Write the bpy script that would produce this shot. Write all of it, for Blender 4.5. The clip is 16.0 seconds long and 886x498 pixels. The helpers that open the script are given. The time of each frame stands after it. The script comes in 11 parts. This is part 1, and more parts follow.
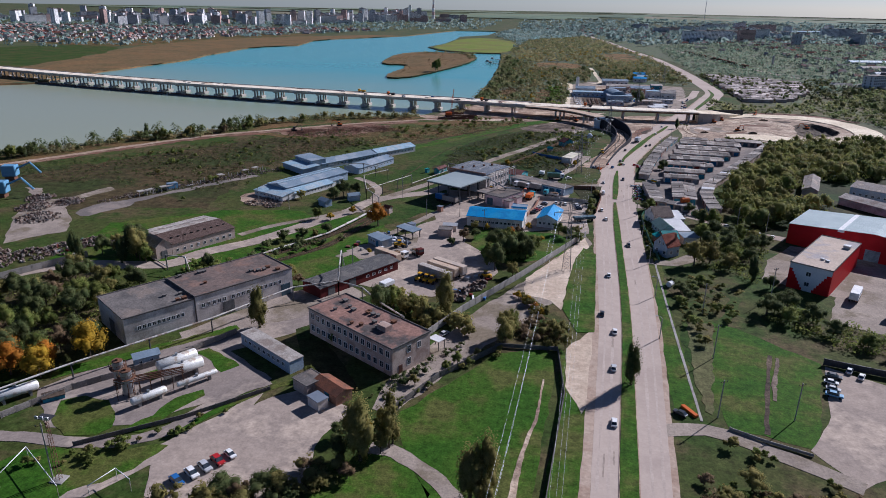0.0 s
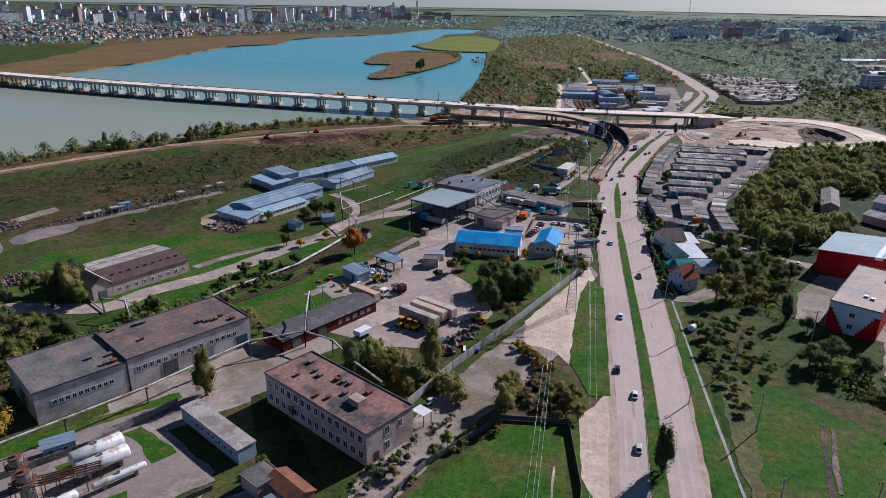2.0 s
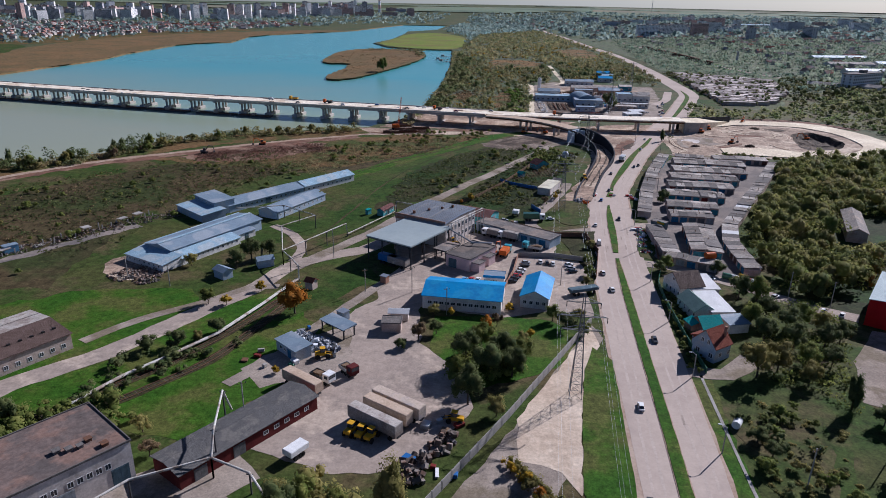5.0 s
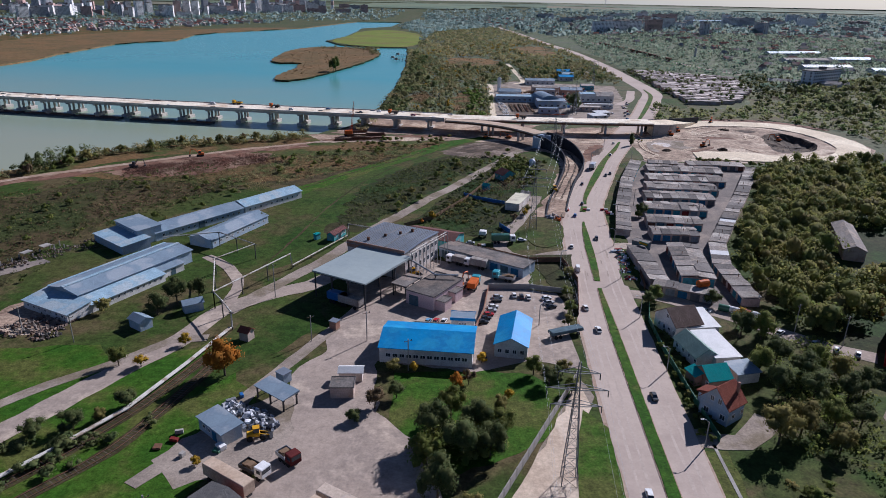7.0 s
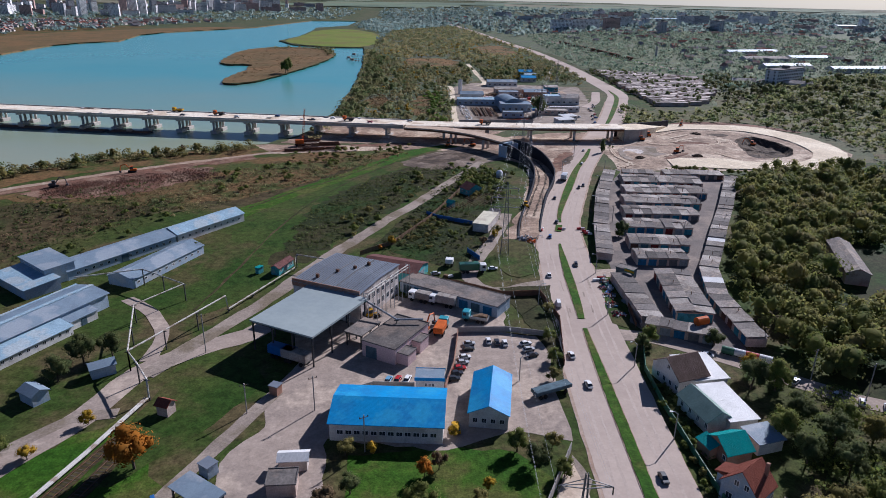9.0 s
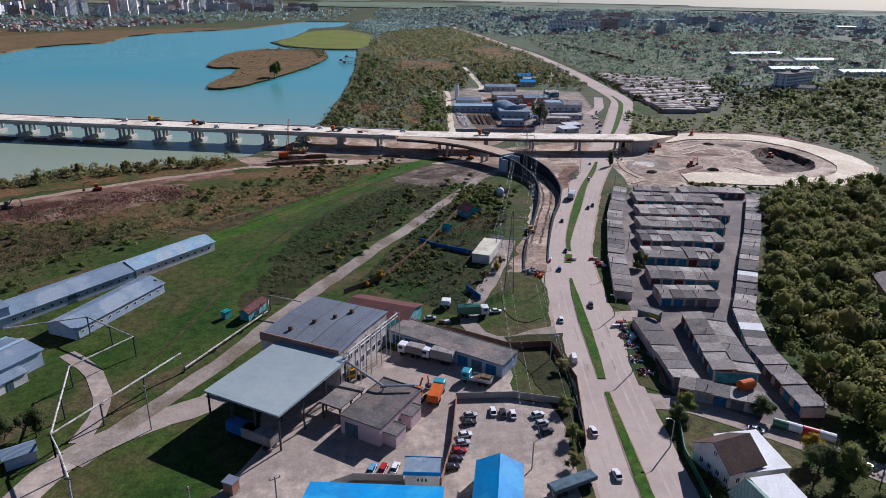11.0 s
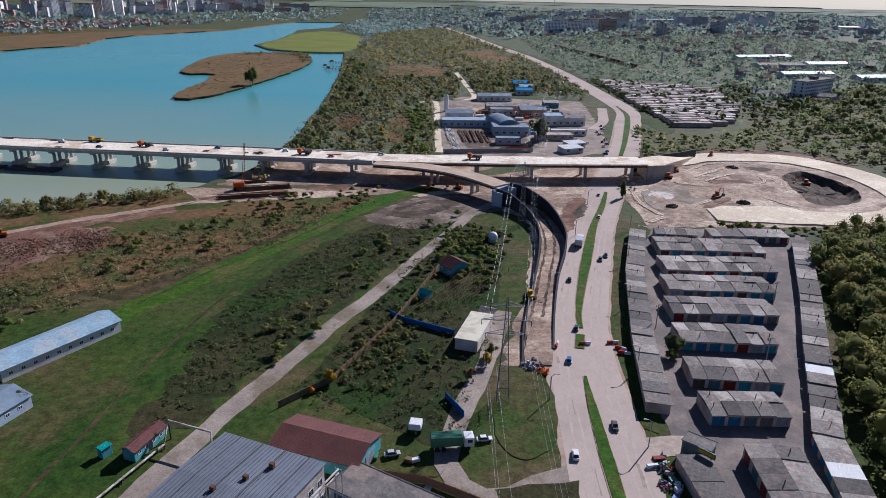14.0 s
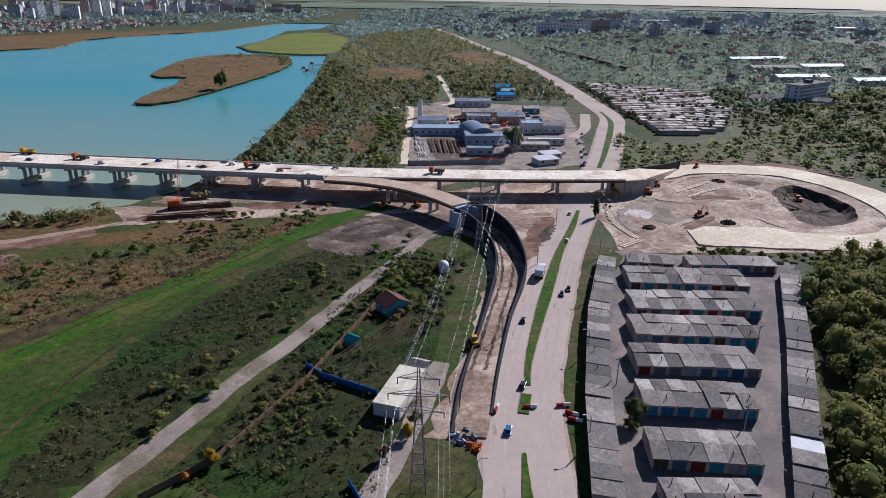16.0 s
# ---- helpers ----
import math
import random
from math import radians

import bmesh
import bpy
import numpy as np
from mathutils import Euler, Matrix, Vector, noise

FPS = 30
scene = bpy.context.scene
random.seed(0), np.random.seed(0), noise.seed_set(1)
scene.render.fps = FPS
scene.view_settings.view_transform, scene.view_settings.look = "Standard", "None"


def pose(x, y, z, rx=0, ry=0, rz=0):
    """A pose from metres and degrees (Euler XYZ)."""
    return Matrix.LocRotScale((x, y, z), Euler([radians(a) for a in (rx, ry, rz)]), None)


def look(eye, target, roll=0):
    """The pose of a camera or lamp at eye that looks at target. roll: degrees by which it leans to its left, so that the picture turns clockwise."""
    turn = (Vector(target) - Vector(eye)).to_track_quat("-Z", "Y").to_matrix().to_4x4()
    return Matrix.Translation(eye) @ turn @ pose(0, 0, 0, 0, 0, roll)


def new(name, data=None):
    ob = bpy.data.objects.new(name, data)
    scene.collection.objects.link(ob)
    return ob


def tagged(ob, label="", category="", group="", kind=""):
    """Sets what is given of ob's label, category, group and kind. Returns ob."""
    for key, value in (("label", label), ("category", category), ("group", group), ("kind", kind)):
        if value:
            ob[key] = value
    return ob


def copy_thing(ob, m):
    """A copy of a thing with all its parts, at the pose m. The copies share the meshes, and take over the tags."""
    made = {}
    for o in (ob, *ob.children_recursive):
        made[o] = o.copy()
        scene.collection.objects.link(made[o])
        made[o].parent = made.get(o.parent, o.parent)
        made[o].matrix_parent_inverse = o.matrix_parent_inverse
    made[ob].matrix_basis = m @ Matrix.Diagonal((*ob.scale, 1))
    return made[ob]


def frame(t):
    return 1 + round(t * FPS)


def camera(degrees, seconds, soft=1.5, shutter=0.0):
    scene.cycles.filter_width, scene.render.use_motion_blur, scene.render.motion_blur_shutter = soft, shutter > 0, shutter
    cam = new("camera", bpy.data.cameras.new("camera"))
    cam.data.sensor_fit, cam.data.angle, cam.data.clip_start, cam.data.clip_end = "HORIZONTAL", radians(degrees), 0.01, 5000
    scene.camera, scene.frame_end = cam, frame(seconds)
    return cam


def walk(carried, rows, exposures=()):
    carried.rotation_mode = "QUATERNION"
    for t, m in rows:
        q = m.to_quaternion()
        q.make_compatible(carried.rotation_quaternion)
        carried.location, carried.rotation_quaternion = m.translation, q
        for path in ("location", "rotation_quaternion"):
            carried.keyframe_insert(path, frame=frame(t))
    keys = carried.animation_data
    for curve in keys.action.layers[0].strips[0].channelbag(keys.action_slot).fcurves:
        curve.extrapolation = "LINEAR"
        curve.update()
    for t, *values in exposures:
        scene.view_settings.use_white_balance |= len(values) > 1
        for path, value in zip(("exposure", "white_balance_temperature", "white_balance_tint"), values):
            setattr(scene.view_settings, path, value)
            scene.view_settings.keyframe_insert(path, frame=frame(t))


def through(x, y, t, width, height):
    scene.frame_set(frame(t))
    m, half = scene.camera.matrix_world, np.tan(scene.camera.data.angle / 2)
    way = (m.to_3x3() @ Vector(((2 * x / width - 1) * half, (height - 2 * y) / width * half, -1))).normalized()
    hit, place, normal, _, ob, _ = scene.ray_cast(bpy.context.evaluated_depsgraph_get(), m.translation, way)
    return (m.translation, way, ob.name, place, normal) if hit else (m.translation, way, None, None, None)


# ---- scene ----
from mathutils import noise
from mathutils.geometry import delaunay_2d_cdt, tessellate_polygon

# ---------------------------------------------------------------- camera
cam = camera(67.3, 16.0, soft=0.9)
PATH = [
    (0.0, (0.02, -0.00, 79.99), (-32.23, 184.83, 10.73), 0.87),
    (0.5, (-1.35, 7.67, 80.05), (-33.46, 192.47, 10.65), 0.86),
    (1.0, (-2.73, 15.46, 80.12), (-33.35, 200.47, 10.58), 0.86),
    (1.5, (-4.09, 23.24, 80.18), (-33.39, 208.40, 10.48), 0.86),
    (2.0, (-5.38, 31.02, 80.17), (-33.38, 216.31, 10.31), 0.85),
    (2.5, (-6.60, 38.89, 80.07), (-33.26, 224.30, 9.99), 0.85),
    (3.0, (-7.70, 46.87, 79.88), (-33.09, 232.42, 9.70), 0.84),
    (3.5, (-8.76, 54.98, 79.61), (-32.57, 240.67, 9.23), 0.85),
    (4.0, (-9.81, 63.13, 79.35), (-31.74, 249.00, 8.84), 0.85),
    (6.5, (-13.63, 101.45, 79.02), (-23.90, 288.07, 7.83), 0.86),
    (7.0, (-14.25, 108.58, 79.02), (-20.53, 295.27, 7.55), 0.84),
    (7.5, (-14.60, 115.69, 79.03), (-17.34, 302.40, 7.37), 0.85),
    (8.0, (-14.85, 122.82, 79.00), (-14.12, 309.51, 7.26), 0.85),
    (8.5, (-14.96, 129.95, 78.90), (-11.85, 316.62, 7.18), 0.84),
    (9.0, (-14.92, 137.07, 78.76), (-9.91, 323.70, 7.04), 0.84),
    (11.5, (-14.00, 174.12, 79.20), (-7.66, 360.74, 7.57), 0.88),
    (12.0, (-13.84, 183.42, 79.44), (-7.33, 369.93, 7.52), 0.87),
    (12.5, (-13.40, 192.82, 79.73), (-6.87, 379.29, 7.73), 0.86),
    (13.0, (-12.27, 202.00, 79.98), (-5.61, 388.51, 8.08), 0.85),
    (13.5, (-10.22, 210.69, 80.11), (-3.14, 397.23, 8.33), 0.85),
    (14.0, (-7.25, 218.74, 80.15), (0.11, 405.27, 8.38), 0.84),
    (14.5, (-3.49, 226.11, 80.08), (4.12, 412.65, 8.36), 0.83),
    (15.0, (0.71, 232.82, 79.96), (8.53, 419.39, 8.32), 0.83),
    (15.5, (5.41, 239.24, 79.82), (13.26, 425.86, 8.33), 0.84),
    (16.0, (10.16, 245.73, 79.66), (18.16, 432.33, 8.11), 0.83),
]
walk(cam, [(t, look(e, a, r)) for t, e, a, r in PATH], exposures=[(0.0, 0.30, 5270, 20), (16.0, 0.30, 5270, 20)])

# ---------------------------------------------------------------- world and sun
SUN_AZ, SUN_EL = radians(50.0), radians(32.0)      # direction towards the sun, from +x towards +y
world = bpy.data.worlds.new("sky")
scene.world = world
world.use_nodes = True
wn = world.node_tree.nodes
sky = wn.new("ShaderNodeTexSky")
sky.sky_type, sky.sun_disc = "NISHITA", False
sky.sun_elevation, sky.sun_rotation = SUN_EL, radians(90.0) - SUN_AZ
sky.air_density, sky.dust_density, sky.ozone_density = 0.7, 0.25, 2.5
world.node_tree.links.new(sky.outputs[0], wn["Background"].inputs[0])
wn["Background"].inputs[1].default_value = 0.042
sun = new("sun", bpy.data.lights.new("sun", "SUN"))
sun.data.energy, sun.data.angle, sun.data.color = 5.0, radians(0.55), (1.0, 0.905, 0.77)
sun.matrix_world = look((0, 0, 0), (-math.cos(SUN_AZ) * math.cos(SUN_EL), -math.sin(SUN_AZ) * math.cos(SUN_EL), -math.sin(SUN_EL)))


# ---------------------------------------------------------------- materials
def surface(name, c1, c2, scale=1.0, rough=0.85, metal=0.0, bump=0.25, coord="P", fine=0.22, rand=0.0, island=0.0,
            wave=0.0, c3=None, spot=0.03, spec=0.06, fine_scale=9.0, low=0.38, high=0.62, mid=0.0, mid_scale=6.0):
    """Two colours mixed by a broad noise, a fine grain over them, and a third colour in stains of its own scale."""
    m = bpy.data.materials.new(name)
    m.use_nodes = True
    n, l = m.node_tree.nodes, m.node_tree.links
    b = n["Principled BSDF"]
    b.inputs["Roughness"].default_value, b.inputs["Metallic"].default_value = rough, metal
    b.inputs["Specular IOR Level"].default_value = spec
    if coord == "P":
        co = n.new("ShaderNodeNewGeometry").outputs["Position"]
    else:
        co = n.new("ShaderNodeTexCoord").outputs["Object"]

    def noise_at(s, detail=4.0, rough_=0.55):
        t = n.new("ShaderNodeTexNoise")
        t.inputs["Scale"].default_value, t.inputs["Detail"].default_value, t.inputs["Roughness"].default_value = s, detail, rough_
        l.new(co, t.inputs["Vector"])
        return t.outputs["Fac"]

    def ranged(v, a, z, lo, hi):
        t = n.new("ShaderNodeMapRange")
        t.inputs[1].default_value, t.inputs[2].default_value, t.inputs[3].default_value, t.inputs[4].default_value = a, z, lo, hi
        l.new(v, t.inputs[0])
        return t.outputs[0]

    def mixed(fac, a, z, kind="MIX"):
        t = n.new("ShaderNodeMix")
        t.data_type, t.blend_type = "RGBA", kind
        for v, k in ((fac, 0), (a, 6), (z, 7)):
            if isinstance(v, (int, float)):
                t.inputs[k].default_value = v
            elif isinstance(v, tuple):
                t.inputs[k].default_value = (*v, 1)
            else:
                l.new(v, t.inputs[k])
        return t.outputs[2]

    def grey(v):
        t = n.new("ShaderNodeCombineColor")
        for k in range(3):
            l.new(v, t.inputs[k])
        return t.outputs[0]

    col = mixed(ranged(noise_at(scale), low, high, 0, 1), c1, c2)
    if c3:
        col = mixed(ranged(noise_at(spot, 5.0, 0.6), 0.5, 0.6, 0, 1), col, c3)
    grain = noise_at(scale * fine_scale, 5.0, 0.65)
    col = mixed(1.0, col, grey(ranged(grain, 0.25, 0.75, 1 - fine, 1 + fine)), "MULTIPLY")
    if mid:
        col = mixed(1.0, col, grey(ranged(noise_at(scale * mid_scale, 6.0, 0.7), 0.3, 0.7, 1 - mid, 1 + mid)), "MULTIPLY")
    if rand:
        col = mixed(1.0, col, grey(ranged(n.new("ShaderNodeObjectInfo").outputs["Random"], 0, 1, 1 - rand, 1 + rand)), "MULTIPLY")
    if island:
        col = mixed(1.0, col, grey(ranged(n.new("ShaderNodeNewGeometry").outputs["Random Per Island"], 0, 1, 1 - island, 1 + island)), "MULTIPLY")
    l.new(col, b.inputs["Base Color"])
    height = grain
    if wave:
        w = n.new("ShaderNodeTexWave")
        w.inputs["Scale"].default_value, w.inputs["Distortion"].default_value = wave, 0.0
        l.new(co, w.inputs["Vector"])
        height = w.outputs["Fac"]
    if bump:
        bn = n.new("ShaderNodeBump")
        bn.inputs["Strength"].default_value, bn.inputs["Distance"].default_value = bump, 0.08
        l.new(height, bn.inputs["Height"])
        l.new(bn.outputs[0], b.inputs["Normal"])
    return m


M = {}
M["ground"] = surface("ground", (0.060, 0.082, 0.034), (0.105, 0.096, 0.050), 0.02, bump=0.6, fine=0.4, c3=(0.066, 0.082, 0.040), spot=0.05, fine_scale=30, mid=0.3)
M["meadow"] = surface("meadow", (0.026, 0.056, 0.009), (0.052, 0.074, 0.016), 0.05, bump=0.7, fine=0.45, c3=(0.070, 0.066, 0.024), spot=0.04, fine_scale=34, mid=0.5, mid_scale=9.0)
M["bright_grass"] = surface("bright_grass", (0.030, 0.082, 0.007), (0.056, 0.102, 0.011), 0.07, bump=0.7, fine=0.45, c3=(0.080, 0.090, 0.022), spot=0.07, fine_scale=34, mid=0.5, mid_scale=9.0)
M["dark_grass"] = surface("dark_grass", (0.024, 0.034, 0.011), (0.046, 0.042, 0.018), 0.05, bump=0.7, fine=0.5, c3=(0.024, 0.048, 0.010), spot=0.04, fine_scale=34, mid=0.5, mid_scale=9.0)
M["dry_field"] = surface("dry_field", (0.150, 0.090, 0.040), (0.080, 0.068, 0.026), 0.05, bump=0.8, fine=0.45, c3=(0.060, 0.074, 0.020), spot=0.05, fine_scale=40, mid=0.5, mid_scale=9.0)
M["reed_green"] = surface("reed_green", (0.140, 0.185, 0.030), (0.180, 0.195, 0.042), 0.02, bump=0.5, fine=0.3, c3=(0.16, 0.15, 0.045), spot=0.012, fine_scale=30)
M["weed_field"] = surface("weed_field", (0.076, 0.056, 0.028), (0.046, 0.042, 0.018), 0.03, bump=0.8, fine=0.45, c3=(0.040, 0.050, 0.016), spot=0.025, fine_scale=40, mid=0.55, mid_scale=9.0)
# Base colour lifted to stand in for haze over the far ground.
M["suburb_floor"] = surface("suburb_floor", (0.072, 0.100, 0.050), (0.125, 0.138, 0.078), 0.09, bump=0.8, fine=0.45, c3=(0.105, 0.112, 0.076), spot=0.02, fine_scale=12, mid=0.5, mid_scale=3.0)
# Horizon field colours, paled so that distance haze sits in the base colour.
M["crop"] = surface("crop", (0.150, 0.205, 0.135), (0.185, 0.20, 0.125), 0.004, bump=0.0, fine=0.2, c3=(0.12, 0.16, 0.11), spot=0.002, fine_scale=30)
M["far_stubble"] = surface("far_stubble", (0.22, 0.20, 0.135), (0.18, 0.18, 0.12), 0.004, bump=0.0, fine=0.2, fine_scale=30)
M["rough_grass"] = surface("rough_grass", (0.036, 0.062, 0.012), (0.062, 0.068, 0.020), 0.05, bump=0.7, fine=0.45, c3=(0.090, 0.072, 0.034), spot=0.045, fine_scale=34, mid=0.5, mid_scale=9.0)
M["heath"] = surface("heath", (0.20, 0.115, 0.048), (0.14, 0.098, 0.044), 0.03, bump=0.5, fine=0.35, c3=(0.09, 0.085, 0.035), spot=0.03, fine_scale=30, mid=0.35, mid_scale=7.0)
M["reed"] = surface("reed", (0.165, 0.108, 0.050), (0.125, 0.092, 0.042), 0.03, bump=0.5, fine=0.3, c3=(0.18, 0.11, 0.05), spot=0.02, fine_scale=30, mid=0.35, mid_scale=7.0)
M["red_soil"] = surface("red_soil", (0.19, 0.10, 0.068), (0.12, 0.07, 0.05), 0.15, bump=0.9, fine=0.4, c3=(0.25, 0.165, 0.115), spot=0.1)
M["dirt"] = surface("dirt", (0.36, 0.26, 0.19), (0.26, 0.182, 0.135), 0.12, bump=0.6, fine=0.28, c3=(0.42, 0.33, 0.25), spot=0.12, fine_scale=14, mid=0.13, mid_scale=8.0)
M["sand"] = surface("sand", (0.67, 0.57, 0.415), (0.56, 0.465, 0.335), 0.10, bump=0.6, fine=0.16, c3=(0.75, 0.655, 0.49), spot=0.05, fine_scale=16, mid=0.2, mid_scale=8.0)
M["earth"] = surface("earth", (0.36, 0.262, 0.190), (0.215, 0.152, 0.112), 0.09, bump=0.9, fine=0.4, c3=(0.47, 0.37, 0.275), spot=0.07, fine_scale=14, mid=0.45, mid_scale=6.0)
M["soil_grey"] = surface("soil_grey", (0.170, 0.130, 0.100), (0.098, 0.075, 0.060), 0.12, bump=1.0, fine=0.4, c3=(0.235, 0.188, 0.148), spot=0.10, fine_scale=16, mid=0.45, mid_scale=6.0)
M["road_dust"] = surface("road_dust", (0.430, 0.335, 0.262), (0.365, 0.272, 0.208), 0.15, bump=0.3, fine=0.16, c3=(0.33, 0.235, 0.175), spot=0.12, mid=0.16)
M["scrub_floor"] = surface("scrub_floor", (0.082, 0.094, 0.036), (0.118, 0.112, 0.050), 0.06, bump=0.7, fine=0.45, c3=(0.10, 0.082, 0.040), spot=0.05, fine_scale=30, mid=0.5)
M["road_sand"] = surface("road_sand", (0.545, 0.440, 0.335), (0.450, 0.352, 0.262), 0.10, bump=0.5, fine=0.18, c3=(0.60, 0.495, 0.385), spot=0.07, fine_scale=16, mid=0.2, mid_scale=7.0)
M["site_soil"] = surface("site_soil", (0.385, 0.292, 0.215), (0.205, 0.146, 0.106), 0.07, bump=1.0, fine=0.35, c3=(0.50, 0.405, 0.305), spot=0.045, fine_scale=20, mid=0.5, mid_scale=7.0)
M["pit"] = surface("pit", (0.050, 0.040, 0.032), (0.095, 0.070, 0.052), 0.2, bump=0.9, fine=0.45, c3=(0.14, 0.105, 0.075), spot=0.12, mid=0.4)
M["asphalt"] = surface("asphalt", (0.435, 0.355, 0.298), (0.465, 0.382, 0.320), 0.05, bump=0.15, fine=0.06, c3=(0.40, 0.325, 0.275), spot=0.04, fine_scale=40, mid=0.06, mid_scale=8.0)
M["worn_asphalt"] = surface("worn_asphalt", (0.465, 0.388, 0.330), (0.430, 0.355, 0.300), 0.05, bump=0.2, fine=0.12, fine_scale=40, mid=0.1)
M["yard"] = surface("yard", (0.350, 0.285, 0.235), (0.262, 0.217, 0.185), 0.06, bump=0.3, fine=0.16, c3=(0.42, 0.342, 0.275), spot=0.06, fine_scale=30, mid=0.22, mid_scale=8.0)
M["yard_tank"] = surface("yard_tank", (0.255, 0.212, 0.185), (0.190, 0.160, 0.142), 0.06, bump=0.3, fine=0.18, c3=(0.32, 0.265, 0.22), spot=0.06, fine_scale=30, mid=0.2, mid_scale=8.0)
M["yard_dark"] = surface("yard_dark", (0.185, 0.160, 0.145), (0.145, 0.128, 0.118), 0.1, bump=0.35, fine=0.2, c3=(0.25, 0.21, 0.18), spot=0.07, fine_scale=20, mid=0.13, mid_scale=8.0)
M["gravel"] = surface("gravel", (0.335, 0.280, 0.230), (0.245, 0.203, 0.168), 0.12, bump=0.5, fine=0.26, c3=(0.19, 0.155, 0.112), spot=0.08, fine_scale=20, mid=0.22, mid_scale=8.0)
M["concrete"] = surface("concrete", (0.36, 0.34, 0.31), (0.29, 0.27, 0.25), 0.2, bump=0.3, fine=0.2, c3=(0.24, 0.22, 0.2), spot=0.15, coord="O")
M["deck"] = surface("deck", (0.83, 0.755, 0.615), (0.72, 0.635, 0.505), 0.12, bump=0.3, fine=0.2, c3=(0.56, 0.45, 0.33), spot=0.10, mid=0.22, mid_scale=8.0)
M["pier"] = surface("pier", (0.50, 0.46, 0.41), (0.41, 0.375, 0.34), 0.3, bump=0.3, coord="O")
M["brown_deck"] = surface("brown_deck", (0.52, 0.41, 0.31), (0.42, 0.31, 0.22), 0.2, bump=0.3, coord="P")
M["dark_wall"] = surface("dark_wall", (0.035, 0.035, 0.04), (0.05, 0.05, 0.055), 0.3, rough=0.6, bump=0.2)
M["plaster"] = surface("plaster", (0.62, 0.565, 0.52), (0.52, 0.47, 0.43), 0.25, bump=0.2, coord="O", c3=(0.40, 0.355, 0.32), spot=0.18, mid=0.1)
M["plaster_white"] = surface("plaster_white", (0.66, 0.65, 0.62), (0.58, 0.57, 0.54), 0.3, bump=0.15, coord="O", c3=(0.5, 0.48, 0.45), spot=0.2)
M["plaster_blue"] = surface("plaster_blue", (0.36, 0.44, 0.52), (0.30, 0.37, 0.45), 0.3, bump=0.15, coord="O", c3=(0.42, 0.44, 0.45), spot=0.2)
M["plaster_pink"] = surface("plaster_pink", (0.56, 0.42, 0.42), (0.50, 0.38, 0.38), 0.3, bump=0.15, coord="O")
M["brick"] = surface("brick", (0.30, 0.16, 0.11), (0.36, 0.22, 0.16), 0.5, bump=0.3, coord="O")
M["brick_pale"] = surface("brick_pale", (0.50, 0.405, 0.345), (0.42, 0.335, 0.285), 0.4, bump=0.3, coord="O", c3=(0.35, 0.255, 0.21), spot=0.2, mid=0.1)
M["maroon"] = surface("maroon", (0.11, 0.026, 0.024), (0.085, 0.02, 0.02), 0.4, bump=0.2, coord="O")
M["red_panel"] = surface("red_panel", (0.52, 0.018, 0.02), (0.45, 0.015, 0.018), 0.3, rough=0.45, bump=0.5, coord="O", wave=1.6, fine=0.08)
M["white_panel"] = surface("white_panel", (0.66, 0.68, 0.70), (0.60, 0.62, 0.64), 0.3, rough=0.5, bump=0.4, coord="O", wave=1.6, fine=0.1)
M["tar_roof"] = surface("tar_roof", (0.175, 0.158, 0.146), (0.112, 0.104, 0.098), 0.2, bump=0.3, coord="O", c3=(0.215, 0.178, 0.152), spot=0.14, rand=0.3, mid=0.28, mid_scale=7.0)
M["tar_brown"] = surface("tar_brown", (0.165, 0.124, 0.108), (0.112, 0.094, 0.086), 0.13, bump=0.3, coord="O", c3=(0.205, 0.135, 0.108), spot=0.16, mid=0.30, mid_scale=6.0)
M["tar_red"] = surface("tar_red", (0.255, 0.150, 0.118), (0.172, 0.112, 0.095), 0.16, bump=0.3, coord="O", c3=(0.085, 0.074, 0.070), spot=0.17, mid=0.35, mid_scale=6.0)
M["roof_edge"] = surface("roof_edge", (0.155, 0.142, 0.132), (0.11, 0.10, 0.094), 0.5, bump=0.2, coord="O", mid=0.3)
M["turquoise"] = surface("turquoise", (0.10, 0.36, 0.38), (0.08, 0.29, 0.31), 0.5, rough=0.6, coord="O", c3=(0.22, 0.36, 0.35), spot=0.4)
M["roof_cream"] = surface("roof_cream", (0.66, 0.62, 0.47), (0.58, 0.54, 0.41), 0.3, bump=0.25, coord="O", wave=2.2, fine=0.1, rough=0.5, c3=(0.50, 0.45, 0.34), spot=0.3)
M["tar_cream"] = surface("tar_cream", (0.50, 0.41, 0.33), (0.44, 0.36, 0.29), 0.2, bump=0.3, coord="O", c3=(0.36, 0.33, 0.32), spot=0.13)
M["slate"] = surface("slate", (0.275, 0.246, 0.222), (0.185, 0.164, 0.148), 0.3, bump=0.4, coord="O", wave=2.2, fine=0.25, c3=(0.35, 0.295, 0.245), spot=0.3, rand=0.32, mid=0.25)
M["slate_dark"] = surface("slate_dark", (0.115, 0.112, 0.110), (0.085, 0.083, 0.082), 0.3, bump=0.4, coord="O", wave=2.2, fine=0.2, c3=(0.15, 0.14, 0.13), spot=0.3)
M["slate_pale"] = surface("slate_pale", (0.40, 0.365, 0.325), (0.31, 0.28, 0.25), 0.3, bump=0.4, coord="O", wave=2.2, fine=0.22, c3=(0.24, 0.20, 0.172), spot=0.25, rand=0.25, mid=0.22)
M["roof_brown"] = surface("roof_brown", (0.10, 0.068, 0.055), (0.13, 0.09, 0.075), 0.4, bump=0.6, coord="O", wave=2.2, fine=0.2, rough=0.6)
M["roof_maroon"] = surface("roof_maroon", (0.15, 0.065, 0.055), (0.12, 0.055, 0.05), 0.3, bump=0.5, coord="O", wave=2.2, fine=0.12, rough=0.6)
